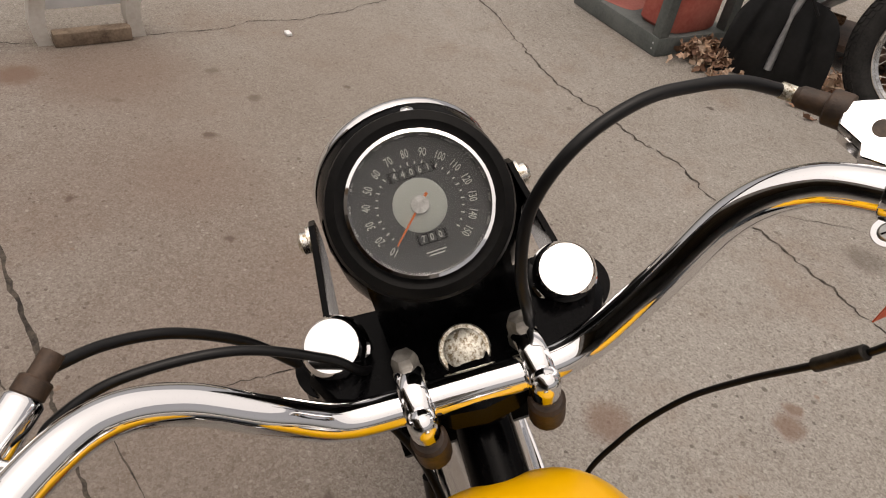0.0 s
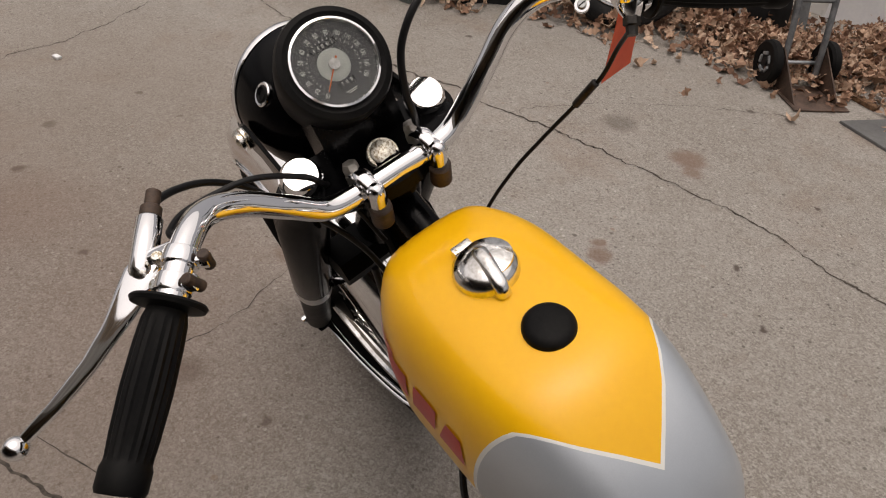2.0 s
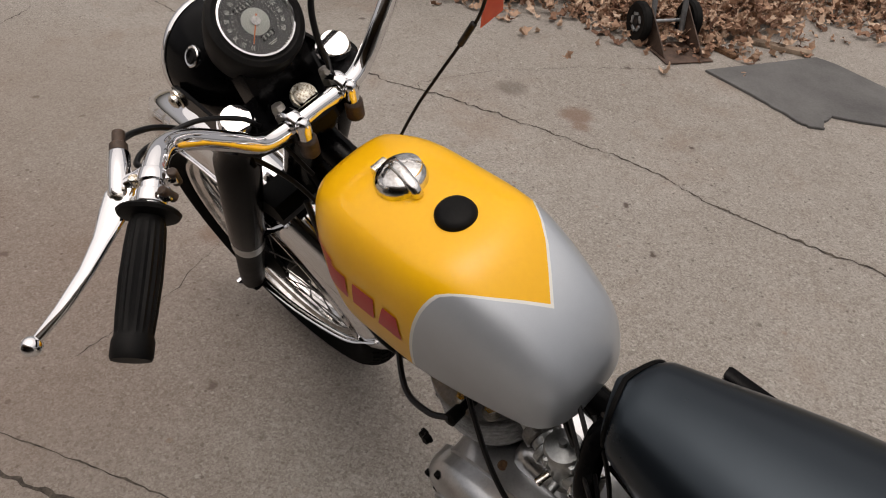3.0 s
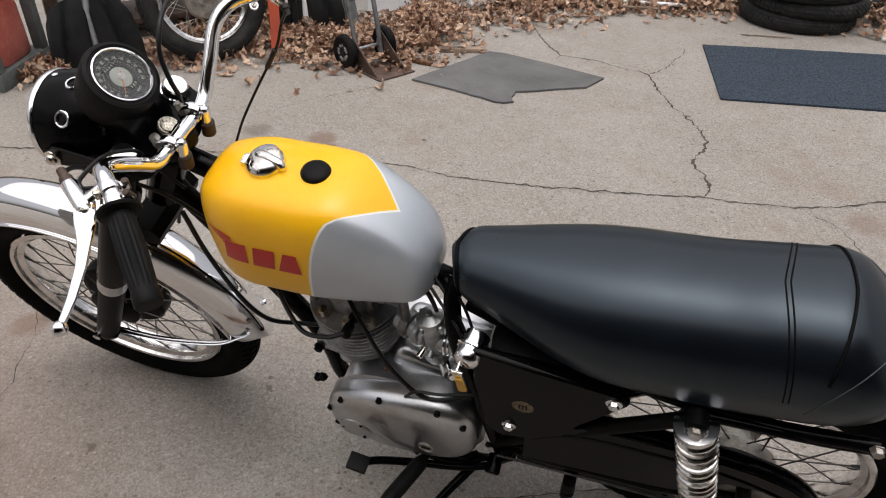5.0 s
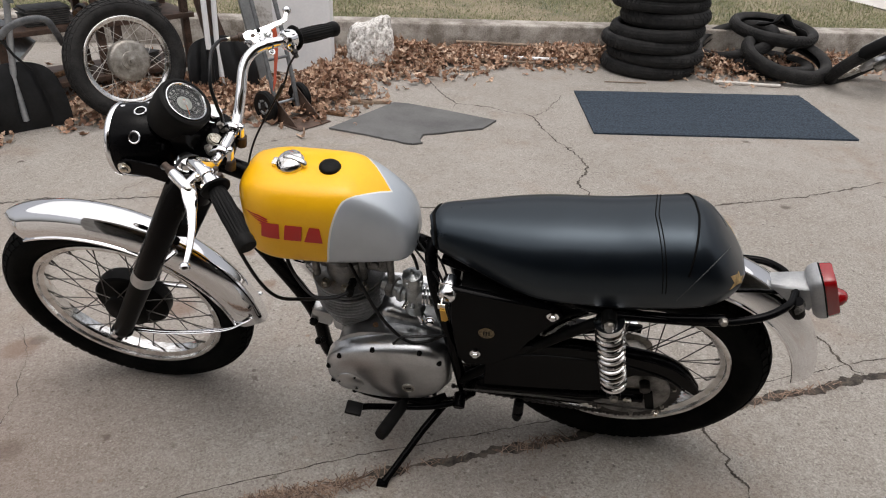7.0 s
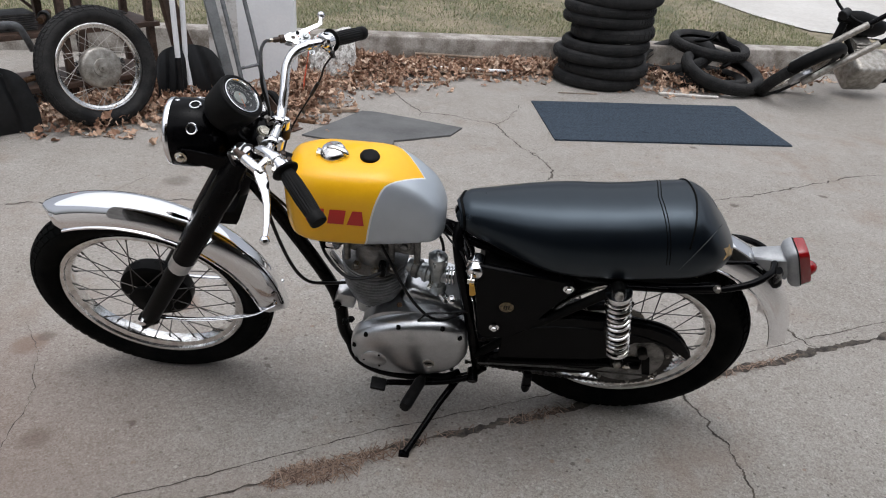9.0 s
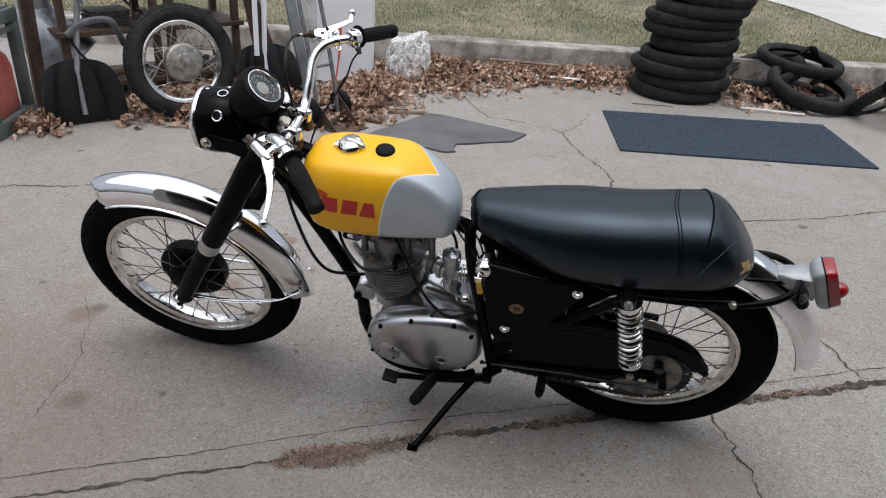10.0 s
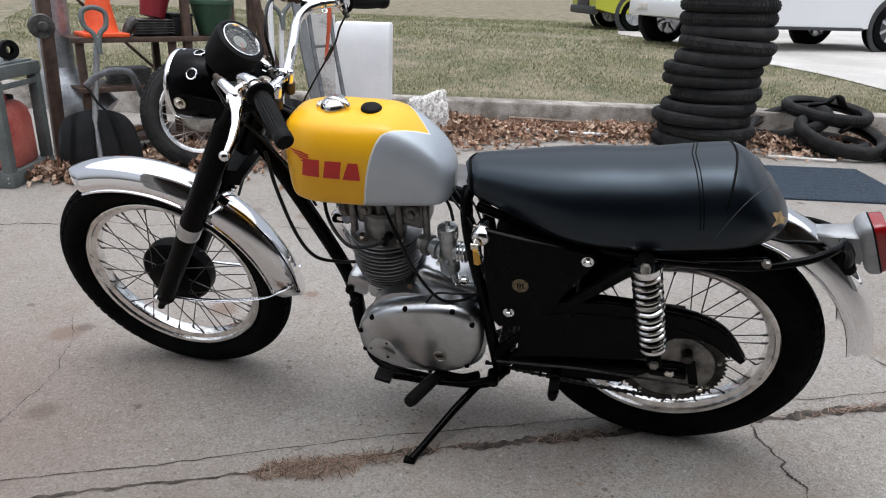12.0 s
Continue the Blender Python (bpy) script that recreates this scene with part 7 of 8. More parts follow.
GAS = thing("petrol_can", CABM @ pose(0.165, 0.245, 0.087, 0, 0, 86), "faded red plastic petrol can standing in the cart", "petrol can")
sec = []
for z, k in ((0.0, 0.92), (0.012, 1.0), (0.10, 1.0), (0.20, 0.98), (0.245, 0.90), (0.275, 0.70), (0.285, 0.55)):
    sec.append([(0.165 * k * math.copysign(abs(math.cos(t)) ** 0.45, math.cos(t)), 0.115 * k * math.copysign(abs(math.sin(t)) ** 0.45, math.sin(t)), z * 1.22) for t in (2 * math.pi * j / 32 for j in range(32))])
part("body", loft(sec), FADEDRED, GAS)
part("carry_handle", sweep(smooth_path([(-0.09, 0, 0.325), (-0.07, 0, 0.375), (0.0, 0, 0.385), (0.06, 0, 0.37), (0.075, 0, 0.325)], 6), 0.016, 12), FADEDRED, GAS)
part("cap", cyl((0.10, 0, 0.31), (0.115, 0, 0.37), 0.030, 18, bevel=0.004), BLACKPLASTIC, GAS, "black screw cap")
GAS2 = copy_thing(GAS, CABM @ pose(0.46, 0.22, 0.087, 0, 0, 70))
tagged(GAS2, "second faded red petrol can in the cart")
CW = thing("caster_wheel", CABM @ pose(0.10, 0.30, H_ + 0.012, 0, 0, 20), "grey caster wheel lying on the cart", "wheel")
part("tread", lathe([(0.022, -0.016), (0.052, -0.018), (0.055, 0.0), (0.052, 0.018), (0.022, 0.016)], (0, 0, 0.055), (1, 0.1, 0), 28), RUBBER, CW)
part("fork", plate([(-0.025, 0.0), (0.03, 0.0), (0.012, 0.066), (-0.012, 0.066)], 0.022, 0.027, 0.002, "x"), ZINC, CW)


# brown angle-iron posts and the shelf
def angle_post(name, x, y, h, label, lean=(0, 0), rz=_wa, holes=True, w=0.045, mat=BROWNSTEEL, z0=0.0):
    T = thing(name, at(x, y, z0, rz) @ pose(0, 0, 0, lean[0], lean[1], 0), label, "post")
    bm = block((w, 0.004, h), (w / 2, 0, h / 2), 0.0015)
    bm = block((0.004, w, h), (0.002, w / 2 + 0.0021, h / 2), 0.0015, None, bm)
    part("angle", bm, mat, T)
    if holes:
        for k in range(int(h / 0.05)):
            part("bolt_hole", lathe([(0.006, 0), (0.006, 0.0012), (0, 0.0012)], (w / 2, -0.002, 0.03 + 0.05 * k), (0, -1, 0), 8), CRACK, T)
    return T


SHD = Vector((0.55, 0.835, 0)).normalized()
SHN = Vector((-SHD.y, SHD.x, 0))
SH0 = Vector((-2.95, 1.85, 0))
SHM = Matrix(((SHD.x, SHN.x, 0, SH0.x), (SHD.y, SHN.y, 0, SH0.y), (0, 0, 1, 0), (0, 0, 0, 1)))
SHELF = thing("steel_shelf", SHM, "brown perforated steel shelf unit loaded with scrap", "shelf")
SL, SDp = 1.12, 0.36
for x in (0.0, 0.56, SL):
    for y in (0.0, SDp):
        h = 1.45 if x == SL else (0.742 if y == 0 else 1.10)
        bm = block((0.042, 0.004, h), (x + 0.005, y, h / 2), 0.0012)
        bm = block((0.004, 0.042, h), (x - 0.016, y + 0.021, h / 2), 0.0012, None, bm)
        leg = part("upright", bm, BROWNSTEEL, SHELF, "perforated brown upright")
        for k in range(int(h / 0.045)):
            part("hole", lathe([(0.0055, 0), (0.0055, 0.0012), (0, 0.0012)], (x + 0.006, y - 0.0022, 0.03 + 0.045 * k), (0, -1, 0), 8), CRACK if (k % 1 == 0) else CRACK, leg)
for z in (0.12, 0.445, 0.745):
    bm = block((SL + 0.10, SDp + 0.06, 0.004), (SL / 2, SDp / 2, z), 0.001)
    bm = block((SL + 0.10, 0.003, 0.030), (SL / 2, -0.03, z - 0.013), 0.001, None, bm)
    part("shelf_board", bm, BROWNSTEEL, SHELF, "rusty brown shelf board")


def on_shelf(u, v, z, rz=0):
    return SHM @ pose(u, v, z, 0, 0, rz)


CONE = thing("traffic_cone", on_shelf(0.16, 0.10, 0.748), "orange traffic cone standing on the shelf", "traffic cone")
part("base", block((0.27, 0.27, 0.025), (0, 0, 0.0125), 0.008), ORANGE, CONE)
part("cone", lathe([(0.105, 0.02), (0.10, 0.03), (0.062, 0.25), (0.028, 0.45), (0.024, 0.46), (0.0, 0.46)], (0, 0, 0.003), (0, 0, 1), 32), ORANGE, CONE)
ENG = thing("engine_casting", on_shelf(0.46, 0.12, 0.748), "oily finned cylinder casting on the shelf", "engine part")
part("body", block((0.20, 0.14, 0.10), (0, 0, 0.05), 0.02), CAST, ENG)
for k in range(6):
    part("fin", block((0.25, 0.19, 0.006), (0.01, 0, 0.02 + 0.016 * k), 0.002), CAST, ENG)
part("flange", sweep(smooth_path([(-0.10, -0.06, 0.10), (-0.14, -0.07, 0.07), (-0.165, -0.07, 0.02)], 5), 0.03, 10), CAST, ENG)
BOX = thing("black_box", on_shelf(0.66, 0.14, 0.748), "small black plastic box on the shelf", "box")
part("body", block((0.14, 0.16, 0.12), (0, 0, 0.06), 0.01), BLACKPLASTIC, BOX)
part("lid", block((0.15, 0.17, 0.02), (0, 0, 0.131), 0.006), BLACKPLASTIC, BOX)
BUCKET = thing("red_bucket", on_shelf(0.50, 0.17, 0.861, 10) @ pose(0, 0, 0, 0, 14, 0), "dark red bucket resting on the casting", "bucket")
part("pail", lathe([(0, 0.0), (0.075, 0.0), (0.078, 0.01), (0.10, 0.19), (0.106, 0.20), (0.10, 0.2), (0.074, 0.015), (0, 0.012)], (0, 0, 0), (0, 0, 1), 30), material("dark_red_plastic", (0.25, 0.02, 0.03), 0.45), BUCKET)
POT = thing("plant_pot", on_shelf(0.88, 0.10, 0.748), "dark green plastic pot on the shelf", "plant pot")
part("pot", lathe([(0, 0.0), (0.095, 0.0), (0.10, 0.01), (0.14, 0.20), (0.152, 0.202), (0.152, 0.225), (0.142, 0.225), (0.09, 0.02), (0, 0.02)], (0, 0, 0), (0, 0, 1), 36), GREENPLASTIC, POT)
for i, (u, z, n) in enumerate(((0.30, 0.449, 8), (0.85, 0.449, 5), (0.80, 0.124, 6))):
    ST = thing("scrap_plates", on_shelf(u, 0.15, z, 15 * i), "stack of dark scrap metal plates on the shelf", "scrap metal", "scrap on the shelf")
    for k in range(n):
        part("plate", block((0.26 - 0.01 * (k % 3), 0.20, 0.008), (0.01 * (k % 2), 0, 0.005 + 0.0125 * k), 0.002), CAST, ST)
for i, (u, v, z, r, L) in enumerate(((0.10, 0.2, 0.124, 0.04, 0.22), (0.40, 0.12, 0.124, 0.03, 0.32), (0.55, 0.25, 0.449, 0.035, 0.3), (1.0, 0.2, 0.748, 0.03, 0.25))):
    PT = thing("machine_part", on_shelf(u, v, z + r, 30 * i), "rusty cylindrical machine part lying on the shelf", "machine part", "scrap on the shelf")
    part("shaft", cyl((-L / 2, 0, 0), (L / 2, 0, 0), r * 0.6, 16, bevel=0.004), RUSTY, PT)
    part("collar", cyl((-0.04, 0, 0), (0.03, 0, 0), r, 20, bevel=0.004), CAST, PT)
angle_post("steel_post", -3.06, 1.66, 1.5, "tall brown steel angle post leaning by the cart", (0, 1.5), _wa, False, 0.07)
angle_post("steel_post", -2.58, 2.36, 1.5, "tall brown steel angle post before the shelf", (-2, 1), _wa, False, 0.05)
angle_post("steel_post", -2.03, 2.63, 1.3, "leaning brown steel angle post", (-4, -8), _wa, True, 0.05)
angle_post("steel_post", -1.96, 2.72, 1.3, "leaning brown steel angle post", (-6, -14), _wa, False, 0.05)
PL = thing("grey_plank", at(-1.80, 2.82, 0.0, _wa) @ pose(0, 0, 0, -4, -9, 0), "painted grey plank leaning upright", "plank")
part("board", block((0.075, 0.022, 1.30), (0, 0, 0.65), 0.003), mottle(material("grey_painted_wood", (0.20, 0.215, 0.22), 0.7), (0.15, 0.16, 0.165), (0.26, 0.275, 0.28), 6, 90, bump=0.1), PL)
WP = thing("white_pole", at(-1.98, 2.44, 0.0, _wa) @ pose(0, 0, 0, -3, 2, 0), "thin white ribbed pole with black foot", "pole")
part("tube", cyl((0, 0, 0.30), (0, 0, 1.4), 0.017, 14), WHITEPAINT, WP)
part("foot", cyl((0, 0, 0.0), (0, 0, 0.31), 0.019, 14), BLACKPLASTIC, WP)
BR = thing("diagonal_brace", on_shelf(0.02, 0.30, 0.0), "brown steel brace lying against the back of the shelf", "brace")
part("bar", sweep([(-0.10, 0.10, 1.15), (0.52, 0.12, 0.52), (0.60, 0.12, 0.44)], 0.022, 8, flat=0.5), BROWNSTEEL, BR)

# galvanised duct with elbow
DU = thing("duct_pipe", at(-3.27, 1.98, 0.0, 20), "galvanised sheet-metal duct with a large elbow", "duct")
part("riser", cyl((0, 0, 0.50), (0, 0, 1.35), 0.10, 30), ZINC, DU)
part("elbow", sweep(smooth_path([(0, 0, 0.54), (0.01, 0, 0.46), (0.05, 0.0, 0.37), (0.12, 0.01, 0.28), (0.20, 0.02, 0.20)], 6), [0.105 + 0.085 * min(1, k / 16) for k in range(25)], 28), ZINC, DU)
for k in range(3):
    part("seam", lathe([(0.106, -0.005), (0.113, 0.0), (0.106, 0.005)], (0.0 + 0.012 * k, 0, 0.46 - 0.03 * k), (-0.25 * k, 0, 1), 28), ZINC, DU)
part("clamp_box", block((0.16, 0.16, 0.14), (0, 0, 1.05), 0.02), CREAM, DU)
MO = thing("pulley", at(-3.03, 1.66, 0.82, _wa), "grey cast pulley fixed to the brown post", "pulley")
part("wheel", lathe([(0, -0.02), (0.065, -0.02), (0.07, -0.014), (0.058, 0), (0.07, 0.014), (0.065, 0.02), (0, 0.02)], (0, -0.05, 0), (0, 1, 0), 28), CAST, MO)
part("boss", cyl((0, -0.10, 0), (0, 0.065, 0), 0.028, 16, bevel=0.004), CAST, MO)

# hand truck
HT = thing("hand_truck", at(-1.39, 2.16, 0.0, _wa + 8), "grey tubular hand truck with small black wheels leaning back", "hand truck")
for s in (0, 1):
    y = 0.0
    x = 0.16 * s
    part("upright", sweep(smooth_path([(x, 0.02, 0.03), (x, 0.05, 0.20), (x + 0.005, 0.13, 0.50), (x + 0.01, 0.22, 0.80), (x + 0.02, 0.30, 1.15)], 6), 0.013, 12), GREYSTEEL, HT)
    wx = x + (-0.05 if s == 0 else 0.05)
    w = part("wheel", lathe([(0.05, -0.02), (0.082, -0.022), (0.092, -0.012), (0.093, 0.0), (0.092, 0.012), (0.082, 0.022), (0.05, 0.02)], (wx, 0.06, 0.094), (1, 0, 0), 32), RUBBER, HT, "black rubber wheel")
    part("wheel_disc", lathe([(0.055, -0.012), (0.05, -0.016), (0.018, -0.014), (0.016, -0.02), (0, -0.02), (0, 0.02), (0.016, 0.02), (0.05, 0.016), (0.055, 0.012)], (wx, 0.06, 0.094), (1, 0, 0), 24), BLACKPLASTIC, w)
    for k in range(5):
        a = 2 * math.pi * k / 5
        part("wheel_spoke", block((0.044, 0.014, 0.034), (wx, 0.06 + 0.036 * math.cos(a), 0.094 + 0.036 * math.sin(a)), 0.004, Matrix.Rotation(a, 4, "X")), ZINC, w)
part("axle", cyl((-0.06, 0.06, 0.094), (0.22, 0.06, 0.094), 0.008, 10), ZINC, HT)
part("toe_plate", block((0.24, 0.22, 0.006), (0.09, -0.10, 0.006), 0.002), BROWNSTEEL, HT, "brown steel toe plate")
for x in (-0.012, 0.178):
    part("gusset", loft([[(x + w, -0.17, 0.0095), (x + w, 0.012, 0.0095), (x + w, 0.045, 0.17)] for w in (-0.003, 0.003)]), BROWNSTEEL, HT, "brown triangular side plate")
for z, y in ((0.35, 0.09), (0.75, 0.205)):
    part("cross_bar", cyl((0, y, z), (0.17, y, z), 0.009, 10), GREYSTEEL, HT)

# white sheet-metal panel and its stained side
WB = thing("white_cabinet_panel", at(-1.49, 3.25, 0.0, 16.5), "white painted metal cabinet shell standing at the edge of the leaves", "panel")
bm = bmesh.new()
secs = []
for z in (0.0, 0.2, 0.45, 0.7, 0.835, 0.85):
    w = 0.006 * math.sin(z * 9)
    k = 0.01 if z == 0.85 else 0.0
    secs.append([(-0.40 + k, w + k, z), (-0.2, w * 1.5 + k, z), (0.0 - k, w + k, z), (0.004 - k, 0.10, z), (0.0 - k, 0.24 - k, z), (-0.40 + k, 0.24 - k, z)])
part("white_face", loft(secs, bm=bm), WHITEPAINT, WB)
part("stained_face", loft([[(-0.62, 0.06 + 0.02 * math.sin(4 * z), z), (-0.402, 0.012, z), (-0.402, 0.03, z), (-0.62, 0.078 + 0.02 * math.sin(4 * z), z)] for z in (0.0, 0.3, 0.6, 0.90)]), STAINEDWHITE, WB, "stained grey-white side sheet")

# lump of broken concrete
rk = random.Random(9)
bm = bmesh.new()
bmesh.ops.create_icosphere(bm, subdivisions=4, radius=1)
for v in bm.verts:
    p = v.co.copy()
    f = 1 + 0.25 * noise.noise(p * 1.3 + Vector((3, 0, 0))) + 0.16 * noise.noise(p * 3.5) + 0.10 * noise.noise(p * 9) + 0.06 * noise.noise(p * 21)
    k = 1 - 0.22 * max(0.0, p.z) ** 1.6
    v.co = Vector((p.x * 0.185 * f * k + 0.05 * max(0.0, p.z), p.y * 0.16 * f * k, max(-0.12, min(p.z * 0.28 * f, 0.20 + 0.06 * p.x))))
tagged(part("rock", bm, ROCK, None, "", 0, at(-1.33, 3.62, 0.12, 20)), "jagged pale lump of broken concrete among leaves", "rock")


# loose sticks and pipes
def rod(name, a, b, r, mat, label):
    a, b = Vector(a), Vector(b)
    mid = (a + b) / 2
    d = b - a
    pts = [(-d.length / 2, 0, 0), (-d.length * 0.2, r * 0.4, 0), (d.length * 0.2, -r * 0.4, 0), (d.length / 2, 0, 0)]
    tagged(part(name, sweep(smooth_path(pts, 3), r, 8), mat, None, "", 40, Matrix.Translation(mid) @ d.to_track_quat("X", "Z").to_matrix().to_4x4()), label, "stick" if mat is WOOD else "pipe")


rod("white_pipe", (-0.62, 3.93, 0.05), (0.06, 4.10, 0.045), 0.012, WHITEPAINT, "thin white plastic pipe lying on leaves")
rod("stick", (-1.05, 3.72, 0.05), (-0.10, 3.98, 0.03), 0.009, WOOD, "long weathered stick lying on leaves")
rod("stick", (-0.95, 3.92, 0.09), (-0.25, 4.15, 0.07), 0.008, RUSTY, "rusty rod lying on leaves")
rod("stick", (-0.75, 4.10, 0.11), (0.0, 4.32, 0.09), 0.012, WOOD, "weathered stick on the leaf drift")
rod("stick", (-0.60, 3.62, 0.012), (-0.40, 3.70, 0.010), 0.006, WOOD, "short twig on the concrete")
rod("stick", (0.45, 3.72, 0.008), (0.75, 3.80, 0.008), 0.004, WOOD, "thin twig on the concrete")
rod("white_pipe", (1.25, 3.98, 0.02), (1.72, 4.06, 0.016), 0.010, CREAM, "pale pipe offcut lying by the tyres")
PK = tagged(part("plank", block((0.36, 0.05, 0.022), (0, 0, 0.011), 0.003), WOOD, None, "", 40, at(-1.05, 2.66, 0.001, 24)), "short weathered plank lying beside the mat", "plank")
PK2 = tagged(part("plank", block((0.26, 0.035, 0.02), (0, 0, 0.010), 0.003), RUSTY, None, "", 40, at(-1.20, 2.40, 0.001, -6)), "rusty flat bar lying by the leaves", "bar")


# tyres
def loose_tyre(m, R, w, knobs, rows, label, group="", shear=0.08, bead=None):
    T = part("tyre", tyre_bm(R, w, bead or R - w * 0.92, knobs, rows, 0.006, 0.72, 60, shear), OLDTYRE)
    # inner face so that the casing has thickness
    T.matrix_world = m
    return tagged(T, label, "tyre", group)


rt = random.Random(21)
z = 0.0
LAYERS = [(0.365, 0.100, 62, 6), (0.368, 0.100, 54, 4), (0.370, 0.096, 58, 5), (0.352, 0.096, 70, 5), (0.335, 0.120, 40, 3), (0.362, 0.086, 64, 5), (0.362, 0.086, 60, 5), (0.352, 0.105, 0, 0), (0.352, 0.100, 30, 3), (0.350, 0.098, 0, 0), (0.348, 0.100, 60, 4), (0.352, 0.100, 56, 4), (0.348, 0.100, 50, 5), (0.35, 0.10, 60, 4)]
for i, (R_, w_, kn, ro) in enumerate(LAYERS):
    dx, dy = rt.uniform(-0.032, 0.032), rt.uniform(-0.02, 0.02)
    if i >= 7:
        dx += 0.030
    if i in (0, 1, 2):
        dx -= 0.025
    tl = 3.5 if i == 8 else rt.uniform(-2.2, 2.2)
    zc = z + w_ / 2
    z += w_ * 0.93
    loose_tyre(pose(0.80 + dx, 4.24 + dy, zc, 90 + rt.uniform(-1, 1), tl, rt.uniform(0, 360) * 0), R_, w_, kn, ro, "old motorcycle tyre in the tall stack" if kn else "worn smooth motorcycle tyre in the tall stack", "stacked tyres")
loose_tyre(pose(1.70, 4.56, 0.052, 90, 2, 30), 0.34, 0.105, 56, 4, "old tyre lying flat at the bottom of the heap", "heaped tyres")
loose_tyre(pose(1.44, 4.72, 0.17, 106, -12, -24), 0.335, 0.10, 60, 5, "old tyre leaning on the heap", "heaped tyres")
loose_tyre(pose(1.79, 4.43, 0.145, 103, 9, 0), 0.345, 0.105, 66, 5, "knobbly old tyre leaning on the heap", "heaped tyres")
loose_tyre(pose(1.72, 4.80, 0.275, 96, 3, 20), 0.345, 0.095, 58, 4, "old tyre lying on top of the heap", "heaped tyres")
tagged(part("inner_tube", sweep(smooth_path([(1.58, 4.72, 0.32), (1.68, 4.62, 0.36), (1.75, 4.72, 0.40), (1.82, 4.62, 0.34), (1.92, 4.58, 0.26), (1.80, 4.50, 0.16)], 8), [0.03 + 0.014 * math.sin(k * 0.7) for k in range(41)], 12, flat=0.5), RUBBER), "limp black inner tube draped over the tyres", "inner tube")

# second motorcycle lying over against the kerb
M2 = thing("fallen_motorcycle", at(2.33, 4.30, 0.0, 20), "dark old motorcycle leaning far over on the kerb", "motorcycle")
WM = pose(0, -0.02, 0.225, 46, -10, 18)
h2 = part("front_wheel", lathe([(0, -0.05), (0.03, -0.05), (0.07, -0.03), (0.07, 0.03), (0.03, 0.05), (0, 0.05)], (0, 0, 0), (0, 1, 0), 24), DULLALLOY, M2, "", 40, WM)
part("tyre", tyre_bm(0.335, 0.09, 0.245, 64, 5, 0.006, 0.72, 64, 0.1), OLDTYRE, h2)
part("rim", rim_bm(0.25, 0.05), DULLALLOY, h2)
spokes(h2, material("rusty_spoke", (0.2, 0.15, 0.11), 0.5, 0.8), 0.055, 0.05, 0.228, 36, 0.0017)
part("brake_plate", lathe([(0, -0.06), (0.09, -0.058), (0.095, -0.05), (0.095, -0.02)], (0, 0, 0), (0, 1, 0), 28), ALLOY, h2)
for s in (-1, 1):
    lg = part("fork_leg", cyl((0.0, s * 0.085, -0.02), (0.42, s * 0.085, 0.40), 0.027, 18, bevel=0.003), DULLALLOY, M2, "grey alloy fork leg", 40, WM)
    part("stanchion", cyl((0.40, s * 0.085, 0.38), (0.62, s * 0.085, 0.60), 0.020, 16), BLACKPAINT, lg)
part("mudguard", guard((0, 0, 0), 0.375, 0.10, 150, 20, 0.03), SATINBLACK, M2, "", 40, WM)
part("frame_tube", sweep(smooth_path([(0.40, 0.18, 0.62), (0.75, 0.22, 0.60), (1.10, 0.25, 0.50), (1.45, 0.28, 0.40)], 6), 0.03, 14), SATINBLACK, M2)
part("frame_tube", sweep(smooth_path([(0.40, 0.15, 0.58), (0.55, 0.10, 0.35), (0.70, 0.08, 0.16), (1.10, 0.12, 0.14)], 6), 0.022, 12), SATINBLACK, M2)
eg = part("engine", block((0.34, 0.24, 0.26), (0.72, 0.12, 0.22), 0.05, Matrix.Rotation(radians(35), 4, "X"), None, 4), DULLALLOY, M2, "dull grey engine")
for k in range(6):
    part("fin", block((0.16, 0.18, 0.007), (0.68, 0.16 + 0.012 * k, 0.36 + 0.02 * k), 0.002, Matrix.Rotation(radians(25), 4, "X")), DULLALLOY, eg)
part("fuel_tank", loft([[(0.48 + 0.4 * t, 0.24 + 0.11 * k * math.cos(a), 0.60 - 0.06 * t + 0.10 * k * math.sin(a)) for a in (2 * math.pi * j / 20 for j in range(20))] for t, k in ((0, 0.4), (0.1, 0.8), (0.4, 1), (0.8, 0.85), (1, 0.5))]), SATINBLACK, M2)
part("handlebar", sweep(smooth_path([(0.42, -0.16, 0.62), (0.36, -0.05, 0.64), (0.36, 0.15, 0.70), (0.38, 0.30, 0.78), (0.44, 0.40, 0.80)], 6), 0.012, 10), SATINBLACK, M2)
part("instrument", cyl((0.30, 0.05, 0.66), (0.36, 0.07, 0.69), 0.04, 18, bevel=0.005), BLACKPLASTIC, M2)
part("headstock", cyl((0.36, 0.08, 0.60), (0.30, 0.06, 0.42), 0.03, 14), SATINBLACK, M2)

# white-painted timber trestle at the edge of the yard
TR = thing("white_trestle", at(-2.70, -1.03, 0.0, -66), "white painted timber trestle with peeling feet", "trestle")
for x, w in ((0.0, 0.05), (0.315, 0.05)):
    part("foot", loft([[(x + dx * w + 0.012 * math.sin(z * 22), dy * 0.045, z) for dx, dy in ((-0.5, -1), (0.5, -1), (0.5, 1), (-0.5, 1))] for z in (0.0, 0.03, 0.07, 0.12, 0.18, 0.4, 0.62)]), CREAM, TR, "flaking white leg")
part("rail", block((0.34, 0.02, 0.075), (0.16, -0.052, 0.13), 0.004), WHITEPAINT, TR)
part("rail", block((0.60, 0.02, 0.09), (0.24, -0.050, 0.26), 0.004), WHITEPAINT, TR)
